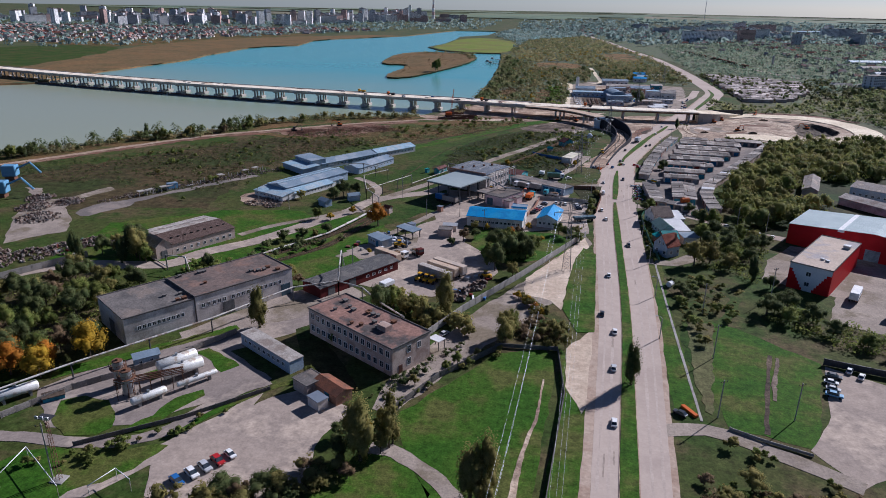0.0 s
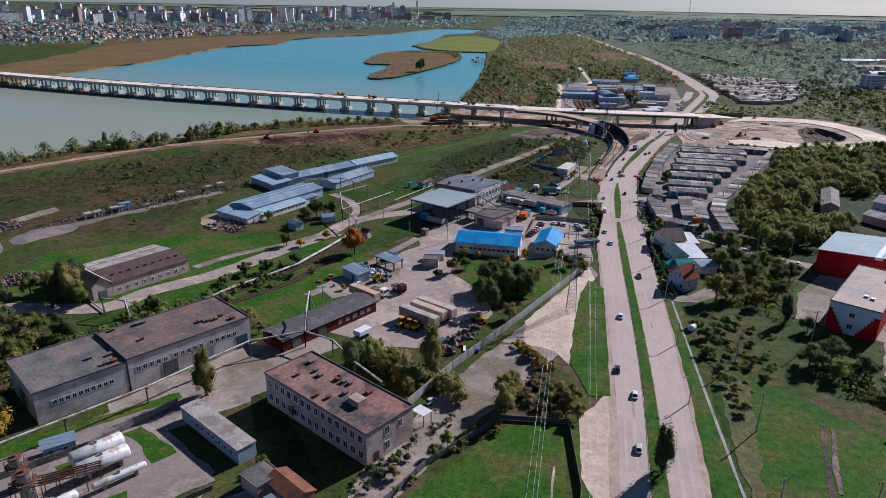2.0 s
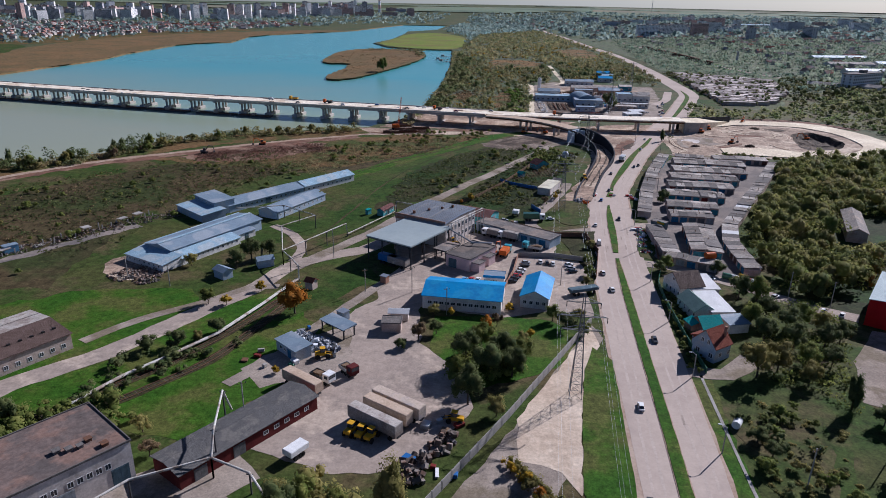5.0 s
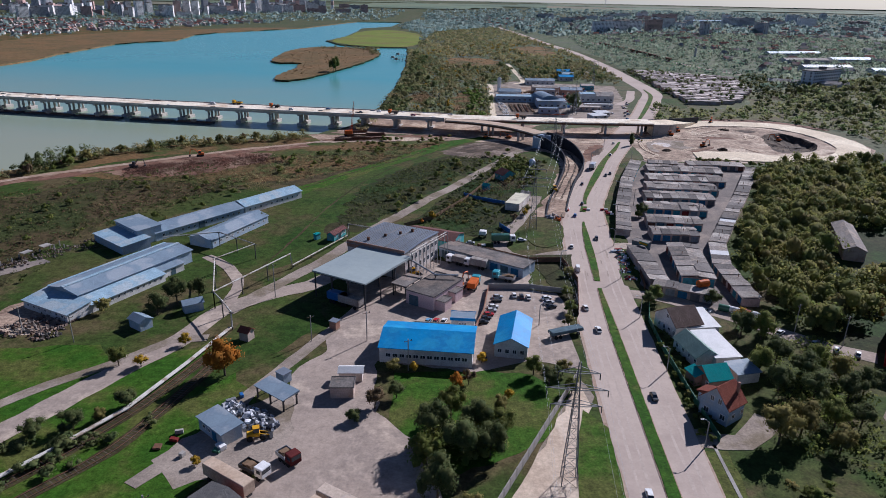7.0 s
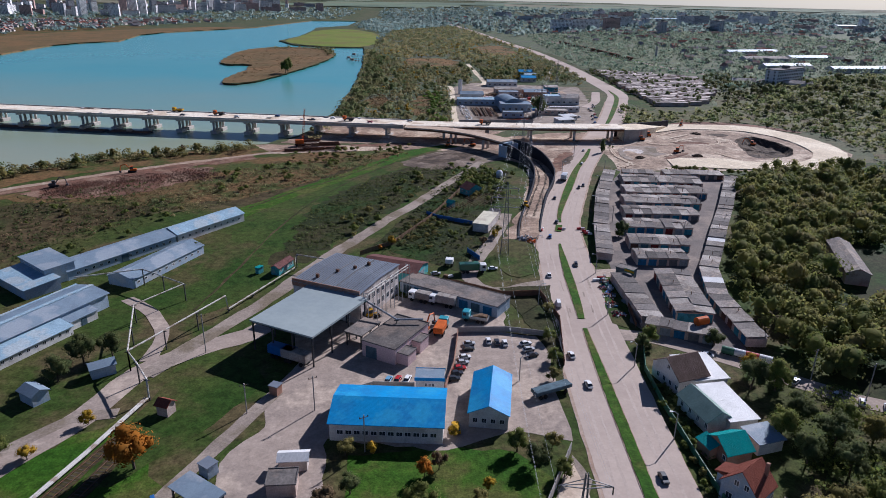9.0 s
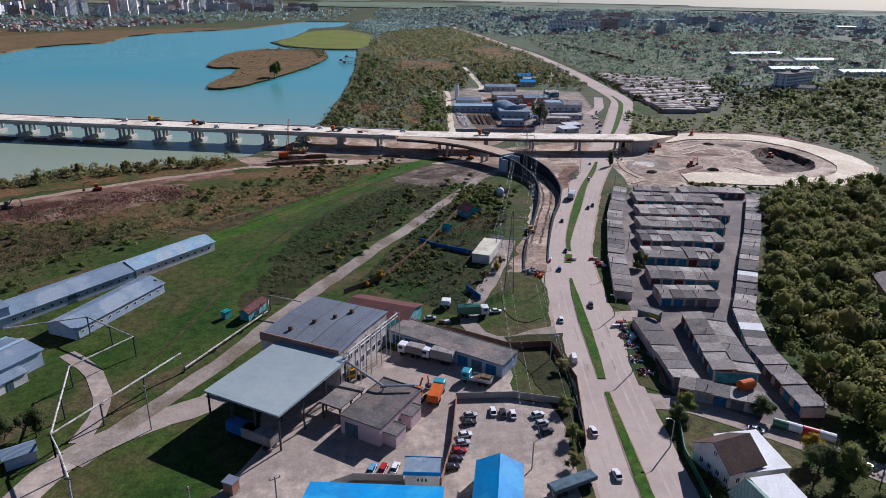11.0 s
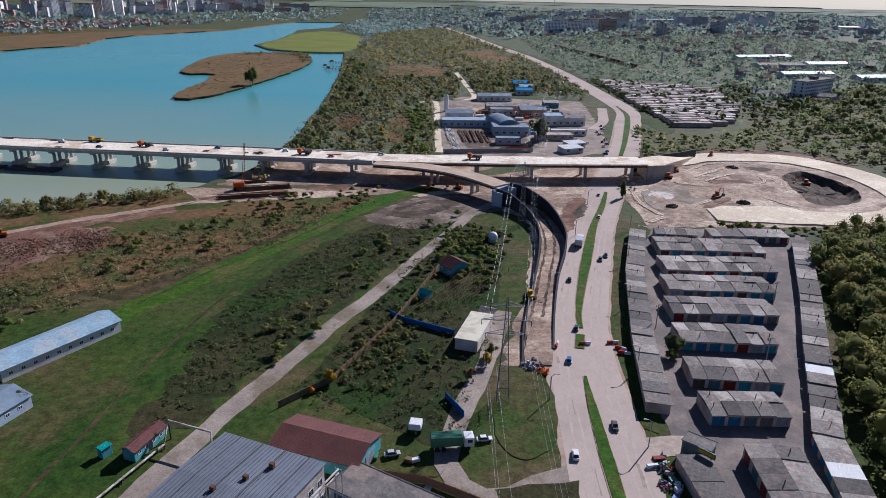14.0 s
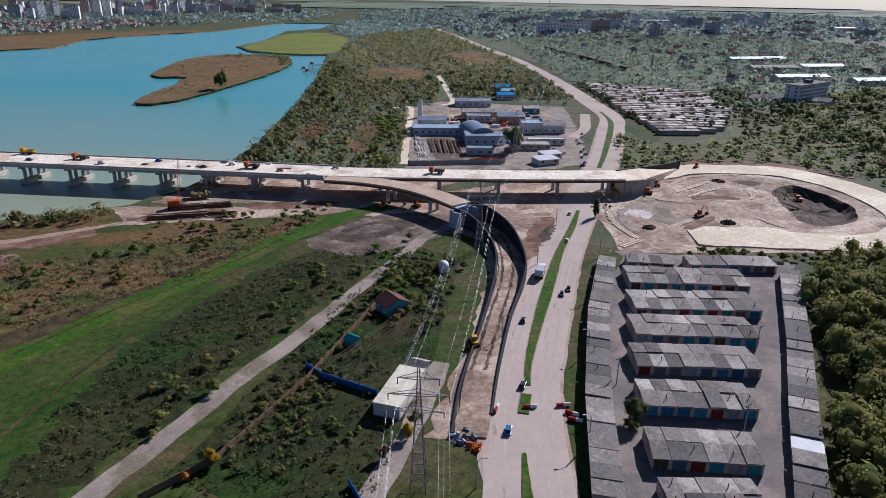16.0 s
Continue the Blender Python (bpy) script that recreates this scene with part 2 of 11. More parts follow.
M["roof_blue"] = surface("roof_blue", (0.022, 0.245, 0.53), (0.028, 0.205, 0.45), 0.15, bump=0.14, coord="O", wave=1.9, fine=0.08, rough=0.42, c3=(0.04, 0.28, 0.52), spot=0.2, mid=0.1)
M["roof_bluegrey"] = surface("roof_bluegrey", (0.205, 0.265, 0.32), (0.165, 0.215, 0.27), 0.3, bump=0.25, coord="O", wave=2.0, fine=0.12, rough=0.5, c3=(0.28, 0.32, 0.36), spot=0.15)
M["roof_skyblue"] = surface("roof_skyblue", (0.30, 0.42, 0.50), (0.24, 0.345, 0.425), 0.3, bump=0.3, coord="O", wave=2.0, fine=0.15, rough=0.5, c3=(0.36, 0.42, 0.45), spot=0.2, mid=0.2)
M["roof_green"] = surface("roof_green", (0.26, 0.36, 0.31), (0.22, 0.31, 0.26), 0.3, bump=0.6, coord="O", wave=2.2, fine=0.1, rough=0.5)
M["roof_teal"] = surface("roof_teal", (0.02, 0.30, 0.29), (0.025, 0.26, 0.25), 0.3, bump=0.6, coord="O", wave=2.2, fine=0.1, rough=0.45)
M["roof_red"] = surface("roof_red", (0.22, 0.075, 0.05), (0.18, 0.06, 0.042), 0.4, bump=0.7, coord="O", wave=2.6, fine=0.2)
M["roof_rust"] = surface("roof_rust", (0.27, 0.115, 0.068), (0.16, 0.085, 0.06), 0.5, bump=0.7, coord="O", wave=2.2, fine=0.3)
M["roof_zinc"] = surface("roof_zinc", (0.24, 0.27, 0.31), (0.20, 0.225, 0.265), 0.12, bump=0.2, coord="O", wave=1.0, fine=0.1, rough=0.38, metal=0.35)
M["roof_pale"] = surface("roof_pale", (0.33, 0.375, 0.365), (0.285, 0.33, 0.33), 0.08, bump=0.15, coord="O", wave=1.0, fine=0.08, rough=0.45, spec=0.3)
M["roof_seagreen"] = surface("roof_seagreen", (0.46, 0.53, 0.52), (0.40, 0.47, 0.47), 0.1, bump=0.5, coord="O", wave=1.4, fine=0.08, rough=0.5)
M["roof_white"] = surface("roof_white", (0.66, 0.66, 0.65), (0.58, 0.58, 0.57), 0.3, bump=0.25, coord="O", wave=2.2, fine=0.1, rough=0.4)
M["steel_dark"] = surface("steel_dark", (0.09, 0.09, 0.095), (0.065, 0.065, 0.07), 1.0, rough=0.5, metal=0.5, coord="O")
M["steel"] = surface("steel", (0.42, 0.43, 0.44), (0.34, 0.35, 0.36), 1.0, rough=0.4, metal=0.6, coord="O")
M["tank"] = surface("tank", (0.74, 0.73, 0.68), (0.62, 0.61, 0.56), 0.6, rough=0.4, metal=0.15, coord="O", c3=(0.44, 0.36, 0.28), spot=0.5, spec=0.4)
M["rust"] = surface("rust", (0.17, 0.085, 0.05), (0.12, 0.07, 0.05), 1.0, coord="O")
M["pipe"] = surface("pipe", (0.55, 0.53, 0.48), (0.46, 0.44, 0.40), 0.5, rough=0.5, coord="O", c3=(0.3, 0.24, 0.19), spot=0.5)
M["glass"] = surface("glass", (0.03, 0.04, 0.05), (0.05, 0.06, 0.075), 1.0, rough=0.08, spec=0.6, coord="O", bump=0)
M["white"] = surface("white", (0.75, 0.75, 0.74), (0.66, 0.66, 0.65), 1.0, rough=0.5, coord="O")
M["black"] = surface("black", (0.02, 0.02, 0.02), (0.03, 0.03, 0.03), 1.0, rough=0.6, coord="O")
M["yellow"] = surface("yellow", (0.60, 0.33, 0.02), (0.52, 0.28, 0.02), 1.0, rough=0.45, coord="O")
M["orange"] = surface("orange", (0.55, 0.13, 0.025), (0.45, 0.10, 0.02), 1.0, rough=0.5, coord="O")
M["wood"] = surface("wood", (0.20, 0.135, 0.085), (0.14, 0.095, 0.06), 0.8, coord="O", bump=0.4)
M["old_sleeper"] = surface("old_sleeper", (0.085, 0.07, 0.055), (0.06, 0.052, 0.042), 0.8, coord="O", bump=0.4, rand=0.4)
M["pylon_steel"] = surface("pylon_steel", (0.20, 0.205, 0.21), (0.16, 0.163, 0.168), 1.0, rough=0.6, metal=0.3, coord="O")
M["bark"] = surface("bark", (0.11, 0.085, 0.065), (0.075, 0.06, 0.045), 1.5, coord="O", bump=0.6)
for k, c in dict(red=(0.42, 0.02, 0.02), blue=(0.03, 0.13, 0.36), silver=(0.48, 0.49, 0.5), dark=(0.03, 0.033, 0.04), cream=(0.6, 0.55, 0.45), green=(0.05, 0.16, 0.09), teal=(0.05, 0.3, 0.36), lightblue=(0.15, 0.33, 0.5)).items():
    M["paint_" + k] = surface("paint_" + k, c, tuple(v * 0.9 for v in c), 1.0, rough=0.3, coord="O", fine=0.06, bump=0, spec=0.5)
for k, c in dict(a=(0.04, 0.16, 0.30), b=(0.20, 0.035, 0.03), c=(0.10, 0.15, 0.18), d=(0.13, 0.065, 0.05), e=(0.06, 0.26, 0.34), f=(0.16, 0.16, 0.16), g=(0.30, 0.33, 0.35)).items():
    M["door_" + k] = surface("door_" + k, c, tuple(v * 0.75 for v in c), 0.8, rough=0.55, coord="O", c3=tuple(v * 0.6 for v in c), spot=0.6)


def leaf_material(name, c1, c2, through=0.3, scale=0.35):
    """Leaves: some of the light passes through them."""
    m = surface(name, c1, c2, scale, rough=0.7, coord="O", fine=0.2, rand=0.22, island=0.22, bump=0, spec=0.04)
    n, l = m.node_tree.nodes, m.node_tree.links
    b = n["Principled BSDF"]
    t, x = n.new("ShaderNodeBsdfTranslucent"), n.new("ShaderNodeMixShader")
    l.new(b.inputs["Base Color"].links[0].from_socket, t.inputs[0])
    x.inputs[0].default_value = through
    l.new(b.outputs[0], x.inputs[1])
    l.new(t.outputs[0], x.inputs[2])
    l.new(x.outputs[0], n["Material Output"].inputs[0])
    return m


M["leaf_green"] = leaf_material("leaf_green", (0.118, 0.160, 0.036), (0.210, 0.218, 0.060), 0.48, 0.5)
M["leaf_dark"] = leaf_material("leaf_dark", (0.074, 0.104, 0.038), (0.136, 0.148, 0.056), 0.48, 0.5)
M["leaf_olive"] = leaf_material("leaf_olive", (0.170, 0.164, 0.050), (0.275, 0.232, 0.080), 0.48, 0.5)
M["leaf_wood"] = leaf_material("leaf_wood", (0.180, 0.215, 0.060), (0.335, 0.312, 0.098), 0.55, 0.2)
M["leaf_bright"] = leaf_material("leaf_bright", (0.105, 0.190, 0.030), (0.185, 0.235, 0.050), 0.45, 0.4)
M["leaf_yellow"] = leaf_material("leaf_yellow", (0.40, 0.25, 0.02), (0.30, 0.21, 0.028))
M["leaf_orange"] = leaf_material("leaf_orange", (0.42, 0.16, 0.018), (0.33, 0.15, 0.025))
M["leaf_brown"] = leaf_material("leaf_brown", (0.17, 0.115, 0.065), (0.13, 0.098, 0.05))
M["wood_leaf"] = leaf_material("wood_leaf", (0.125, 0.168, 0.060), (0.250, 0.238, 0.105), 0.55, 0.09)
# Aerial haze put into the leaf colours: paler and bluer with distance.
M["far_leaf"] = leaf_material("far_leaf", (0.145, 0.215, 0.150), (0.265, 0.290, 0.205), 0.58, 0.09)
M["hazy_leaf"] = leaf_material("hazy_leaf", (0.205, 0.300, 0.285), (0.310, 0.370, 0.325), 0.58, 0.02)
M["scrub_leaf"] = leaf_material("scrub_leaf", (0.155, 0.182, 0.080), (0.300, 0.245, 0.120), 0.55, 0.07)

water = surface("water", (0.070, 0.290, 0.290), (0.090, 0.305, 0.296), 0.006, rough=0.2, bump=0.08, fine=0.04, spec=0.10, fine_scale=60)


def murky_reach(m):
    """South of the bridge the water is turbid and grey-green; it clears to teal upstream."""
    n, l = m.node_tree.nodes, m.node_tree.links
    b = n["Principled BSDF"]
    clear = b.inputs["Base Color"].links[0].from_socket
    g, dot, add, noise, rng, mix = (n.new(k) for k in ("ShaderNodeNewGeometry", "ShaderNodeVectorMath", "ShaderNodeMath", "ShaderNodeTexNoise", "ShaderNodeMapRange", "ShaderNodeMix"))
    dot.operation, add.operation, mix.data_type = "DOT_PRODUCT", "MULTIPLY_ADD", "RGBA"
    dot.inputs[1].default_value = (0.26, 0.97, 0.0)
    noise.inputs["Scale"].default_value, noise.inputs["Detail"].default_value = 0.006, 4.0
    add.inputs[1].default_value = 260.0
    rng.inputs[1].default_value, rng.inputs[2].default_value, rng.inputs[3].default_value, rng.inputs[4].default_value = 530.0, 860.0, 0.0, 1.0
    l.new(g.outputs["Position"], dot.inputs[0])
    l.new(g.outputs["Position"], noise.inputs["Vector"])
    l.new(noise.outputs["Fac"], add.inputs[0])
    l.new(dot.outputs["Value"], add.inputs[2])
    l.new(add.outputs[0], rng.inputs[0])
    l.new(rng.outputs[0], mix.inputs[0])
    mix.inputs[6].default_value = (0.300, 0.318, 0.212, 1)
    l.new(clear, mix.inputs[7])
    l.new(mix.outputs[2], b.inputs["Base Color"])


murky_reach(water)
M["water"] = water


# ---------------------------------------------------------------- mesh helpers
def link(bm, name, material, parent=None, label="", smooth=False, at=None):
    me = bpy.data.meshes.new(name)
    if smooth:
        for f in bm.faces:
            f.smooth = True
    bm.to_mesh(me)
    bm.free()
    me.materials.append(material)
    ob = new(name, me)
    if parent is not None:
        ob.parent = parent
    if at is not None:
        ob.matrix_basis = at
    if label:
        tagged(ob, label)
    return ob


def part(name, bm, material, parent, label="", smooth=False, at=None):
    return link(bm, name, material, parent, label, smooth, at)


def again(ob, m, parent=None):
    """One more part on the same mesh."""
    o = new(ob.name.split(".")[0], ob.data)
    o.parent = parent or ob.parent
    o.matrix_basis = m
    return o


def thing(name, x, y, z=0.0, rz=0.0, label="", category="", group="", kind=""):
    e = new(name)
    e.empty_display_size = 0.5
    e.matrix_basis = pose(x, y, z, 0, 0, rz)
    return tagged(e, label, category, group, kind)


def box(bm, x0, x1, y0, y1, z0, z1):
    v = [bm.verts.new(p) for p in ((x0, y0, z0), (x1, y0, z0), (x1, y1, z0), (x0, y1, z0), (x0, y0, z1), (x1, y0, z1), (x1, y1, z1), (x0, y1, z1))]
    for f in ((3, 2, 1, 0), (4, 5, 6, 7), (0, 1, 5, 4), (1, 2, 6, 5), (2, 3, 7, 6), (3, 0, 4, 7)):
        bm.faces.new([v[i] for i in f])
    return bm


def boxes(*rows):
    bm = bmesh.new()
    for r in rows:
        box(bm, *r)
    return bm


def soft_box(x0, x1, y0, y1, z0, z1, r=0.08, seg=2):
    bm = boxes((x0, x1, y0, y1, z0, z1))
    bmesh.ops.bevel(bm, geom=bm.edges[:], offset=r, segments=seg, affect="EDGES", profile=0.5)
    return bm


def prism(bm, poly, z0, z1):
    """A solid from a plan outline, bottom z0, top z1 (numbers, or one top per corner)."""
    n = len(poly)
    tops = z1 if isinstance(z1, (list, tuple)) else [z1] * n
    a = [bm.verts.new((x, y, z0)) for x, y in poly]
    b = [bm.verts.new((x, y, t)) for (x, y), t in zip(poly, tops)]
    bm.faces.new(b)
    bm.faces.new(a[::-1])
    for i in range(n):
        j = (i + 1) % n
        bm.faces.new((a[i], a[j], b[j], b[i]))
    return bm


def beam(bm, p, q, r=0.05, sides=4):
    """A straight bar of radius r from p to q."""
    p, q = Vector(p), Vector(q)
    d = (q - p)
    if d.length < 1e-6:
        return bm
    z = d.normalized()
    x = z.orthogonal().normalized()
    y = z.cross(x)
    rings = []
    for c in (p, q):
        rings.append([bm.verts.new(c + r * (math.cos(2 * math.pi * k / sides) * x + math.sin(2 * math.pi * k / sides) * y)) for k in range(sides)])
    for k in range(sides):
        j = (k + 1) % sides
        bm.faces.new((rings[0][k], rings[0][j], rings[1][j], rings[1][k]))
    bm.faces.new(rings[0][::-1])
    bm.faces.new(rings[1])
    return bm


def tube(bm, pts, r, sides=6):
    """A bent pipe of one piece through the points."""
    P = [Vector(q) for q in pts]
    rings = []
    for i, c in enumerate(P):
        d = (P[min(i + 1, len(P) - 1)] - P[max(i - 1, 0)]).normalized()
        x = d.cross(Vector((0.13, 0.09, 1.0)) if abs(d.z) < 0.9 else Vector((1.0, 0.1, 0.0))).normalized()
        y = d.cross(x)
        rings.append([bm.verts.new(c + r * (math.cos(2 * math.pi * k / sides) * x + math.sin(2 * math.pi * k / sides) * y)) for k in range(sides)])
    for a, b in zip(rings, rings[1:]):
        for k in range(sides):
            bm.faces.new((a[k], a[(k + 1) % sides], b[(k + 1) % sides], b[k]))
    bm.faces.new(rings[0][::-1])
    bm.faces.new(rings[-1])
    bmesh.ops.recalc_face_normals(bm, faces=bm.faces[:])
    return bm


def smooth_line(pts, step=4.0):
    """Catmull-Rom through the points."""
    P = [Vector(p) for p in pts]
    P = [2 * P[0] - P[1]] + P + [2 * P[-1] - P[-2]]
    out = []
    for i in range(1, len(P) - 2):
        a, b, c, d = P[i - 1:i + 3]
        n = max(1, int((c - b).length / step))
        for k in range(n):
            t = k / n
            out.append(0.5 * ((2 * b) + (c - a) * t + (2 * a - 5 * b + 4 * c - d) * t * t + (3 * b - a - 3 * c + d) * t ** 3))
    out.append(P[-2])
    return out


def ribbon(name, pts, width, z, material, kind="structure", label="", category="", thick=0.12, rough=0.0, step=4.0, widths=None):
    """A slab along a plan line."""
    line = smooth_line([(*p, 0) for p in pts], step)
    bm = bmesh.new()
    rows = []
    rnd = random.Random(len(pts) + int(abs(pts[0][0]) * 7))
    for i, p in enumerate(line):
        d = (line[min(i + 1, len(line) - 1)] - line[max(i - 1, 0)]).normalized()
        s = Vector((-d.y, d.x, 0))
        u = i / (len(line) - 1)
        w = width if widths is None else float(np.interp(u, np.linspace(0, 1, len(widths)), widths))
        a, b = p + s * (w / 2 + rnd.uniform(-rough, rough)), p - s * (w / 2 + rnd.uniform(-rough, rough))
        rows.append([bm.verts.new((a.x, a.y, z)), bm.verts.new((b.x, b.y, z)), bm.verts.new((b.x, b.y, z - thick)), bm.verts.new((a.x, a.y, z - thick))])
    for a, b in zip(rows, rows[1:]):
        for k in range(4):
            j = (k + 1) % 4
            bm.faces.new((a[k], b[k], b[j], a[j]))
    bm.faces.new(rows[0][::1])
    bm.faces.new(rows[-1][::-1])
    bmesh.ops.recalc_face_normals(bm, faces=bm.faces[:])
    return tagged(link(bm, name, material), label, category, "", kind)


def ragged(poly, step=3.0, rough=0.6, seed=1):
    """The outline cut into short steps and roughened."""
    rnd = random.Random(seed)
    out = []
    n = len(poly)
    for i in range(n):
        a, b = Vector((*poly[i], 0)), Vector((*poly[(i + 1) % n], 0))
        d = b - a
        k = max(1, int(d.length / step))
        s = Vector((-d.y, d.x, 0)).normalized()
        for j in range(k):
            p = a + d * (j / k) + s * (rnd.uniform(-rough, rough))
            out.append((p.x, p.y))
    return out


def rounded(poly, times=2):
    """The outline with its corners cut, twice over."""
    for _ in range(times):
        out = []
        for i in range(len(poly)):
            a, b = poly[i], poly[(i + 1) % len(poly)]
            out += [(a[0] * 0.75 + b[0] * 0.25, a[1] * 0.75 + b[1] * 0.25), (a[0] * 0.25 + b[0] * 0.75, a[1] * 0.25 + b[1] * 0.75)]
        poly = out
    return poly


def patch(name, poly, z, material, label="", category="", rough=0.5, step=3.0, thick=0.1, curve=0, kind="structure", hole=None):
    """A thin ground layer with a ragged outline."""
    if curve:
        poly = rounded(poly, curve)
    if rough:
        poly = ragged(poly, step, rough, int(abs(poly[0][0]) * 10) + 3)
    rings = [[Vector((x, y, 0)) for x, y in q] for q in ([poly, hole] if hole else [poly])]
    tris = tessellate_polygon(rings)
    poly = [(v.x, v.y) for q in rings for v in q]
    n = len(rings[0])
    ends = [(0, n), (n, len(poly))]
    verts = [(x, y, z) for x, y in poly] + [(x, y, z - thick) for x, y in poly]
    t = len(poly)
    faces = [tuple(f) for f in tris]
    for a, b in ends:
        faces += [(i, a + (i + 1 - a) % (b - a), t + a + (i + 1 - a) % (b - a), t + i) for i in range(a, b)]
    me = bpy.data.meshes.new(name)
    me.from_pydata(verts, [], faces)
    bm = bmesh.new()
    bm.from_mesh(me)
    bmesh.ops.recalc_face_normals(bm, faces=bm.faces[:])
    up = sum(f.normal.z * f.calc_area() for f in bm.faces)
    if up < 0:
        bmesh.ops.reverse_faces(bm, faces=bm.faces[:])
    bm.to_mesh(me)
    bm.free()
    me.materials.append(material)
    return tagged(new(name, me), label, category, "", kind)


def inside(x, y, poly):
    c = False
    j = len(poly) - 1
    for i in range(len(poly)):
        xi, yi = poly[i]
        xj, yj = poly[j]
        if (yi > y) != (yj > y) and x < (xj - xi) * (y - yi) / (yj - yi) + xi:
            c = not c
        j = i
    return c
# ---------------------------------------------------------------- ground and river
SHORE_EAST = [(-2600, -1500), (-640, -50), (-420, 190), (-299, 309), (-278, 325), (-262, 369), (-226, 392), (-211, 435), (-180, 470), (-127, 489), (-104, 503),
              (-88, 530), (-82, 588), (-79, 620), (-80, 664), (-81, 753), (-89, 930), (-105, 1130), (-112, 1200)]
SHORE_NORTH = [(-158, 1196), (-226, 1242), (-266, 1328), (-256, 1457), (-262, 1650), (-274, 1777), (-215, 1900), (-215, 2190)]
SHORE_WEST = [(-350, 2180), (-366, 2100), (-411, 1768), (-450, 1680), (-555, 1480), (-515, 1275), (-570, 1200), (-552, 992), (-530, 898), (-536, 722), (-522, 599), (-570, 560), (-760, 420), (-1200, 150), (-2900, -1200)]
ISLAND = [(-259, 947), (-268, 1011), (-276, 1095), (-268, 1156), (-237, 1190), (-183, 1180), (-151, 1143), (-135, 1053), (-140, 961), (-153, 879), (-166, 802), (-182, 758),
          (-199, 756), (-207, 776), (-209, 821), (-206, 873), (-215, 900), (-209, 918), (-225, 930), (-243, 922)]


def shoreline(pts, step, rough):
    return ragged(pts, step, rough, len(pts))


RIVER = shoreline(SHORE_EAST + SHORE_NORTH + SHORE_WEST, 9.0, 1.2)
ISLE = shoreline(rounded(ISLAND, 1), 7.0, 1.6)
WATER_Z = -1.6
PIT = ragged(rounded([(166, 523), (171, 529), (181, 536), (185, 531), (187, 524), (190, 518), (190.5, 507), (188.5, 497), (183, 487), (176.5, 480.5), (170, 478), (160, 476), (157, 481), (159, 490), (161, 501), (163.5, 513.5)], 1), 2.5, 0.5, 4)


def terrain(x, y):
    """Height of the far land: it rises a little towards the west and north."""
    r = math.hypot(x, y)
    s = min(1.0, max(0.0, (r - 2600.0) / 2100.0))
    s = s * s * (3 - 2 * s)
    a = math.atan2(x, y)
    side = min(1.0, max(0.0, (0.55 - a) / 0.5))
    return s * (6.0 + 28.0 * side)


def make_ground():
    pts, edges = [], []

    def ring(poly):
        k = len(pts)
        pts.extend(Vector(p) for p in poly)
        edges.extend((k + i, k + (i + 1) % len(poly)) for i in range(len(poly)))

    ring(RIVER)
    ring(ISLE)
    ring(PIT)
    rnd = random.Random(3)
    for gx in range(-5400, 5401, 300):
        for gy in range(-2400, 5401, 300):
            pts.append(Vector((gx + rnd.uniform(-40, 40), gy + rnd.uniform(-40, 40))))
    for gx in range(-300, 301, 30):
        for gy in range(40, 640, 30):
            pts.append(Vector((gx + rnd.uniform(-6, 6), gy + rnd.uniform(-6, 6))))
    v, _, f, *_ = delaunay_2d_cdt(pts, edges, [], 0, 1e-3)
    keep = []
    for t in f:
        cx, cy = sum(v[i].x for i in t) / 3, sum(v[i].y for i in t) / 3
        if inside(cx, cy, RIVER) and not inside(cx, cy, ISLE):
            continue
        if inside(cx, cy, PIT):
            continue
        keep.append(t)
    me = bpy.data.meshes.new("ground")
    me.from_pydata([(p.x, p.y, terrain(p.x, p.y) if abs(p.x) > 400 or p.y > 700 else 0.0) for p in v], [], keep)
    me.materials.append(M["ground"])
    return tagged(new("ground", me), "flat river plain of rough grass and dry weeds", "ground", "", "structure")


make_ground()


def bank(name, poly, inward, label):
    """The slope from the land's edge down under the water."""
    n = len(poly)
    bm = bmesh.new()
    top = [bm.verts.new((x, y, 0.0)) for x, y in poly]
    low = []
    for i in range(n):
        a, b = Vector((*poly[i - 1], 0)), Vector((*poly[(i + 1) % n], 0))
        d = (b - a).normalized()
        s = Vector((-d.y, d.x, 0)) * inward
        low.append(bm.verts.new((poly[i][0] + s.x * 2.4, poly[i][1] + s.y * 2.4, -2.6)))
    for i in range(n):
        j = (i + 1) % n
        bm.faces.new((top[i], top[j], low[j], low[i]))
    bmesh.ops.recalc_face_normals(bm, faces=bm.faces[:])
    tagged(link(bm, name, M["reed"]), label, "river bank", "", "structure")


bank("river_bank", RIVER, 1, "low earthen river bank with dry reeds")
bank("island_bank", ISLE, -1, "low reed-grown edge of the river island")
wm = bpy.data.meshes.new("water")
wm.from_pydata([(-3000, -1600, WATER_Z), (100, -1600, WATER_Z), (100, 2300, WATER_Z), (-3000, 2300, WATER_Z)], [], [(0, 1, 2, 3)])
wm.materials.append(M["water"])
tagged(new("water", wm), "calm teal river water", "water", "", "structure")
bed = bpy.data.meshes.new("river_bed")
bed.from_pydata([(-3000, -1600, -2.7), (100, -1600, -2.7), (100, 2300, -2.7), (-3000, 2300, -2.7)], [], [(0, 1, 2, 3)])
bed.materials.append(M["pit"])
tagged(new("river_bed", bed), "dark mud of the river bed", "river bed", "", "structure")

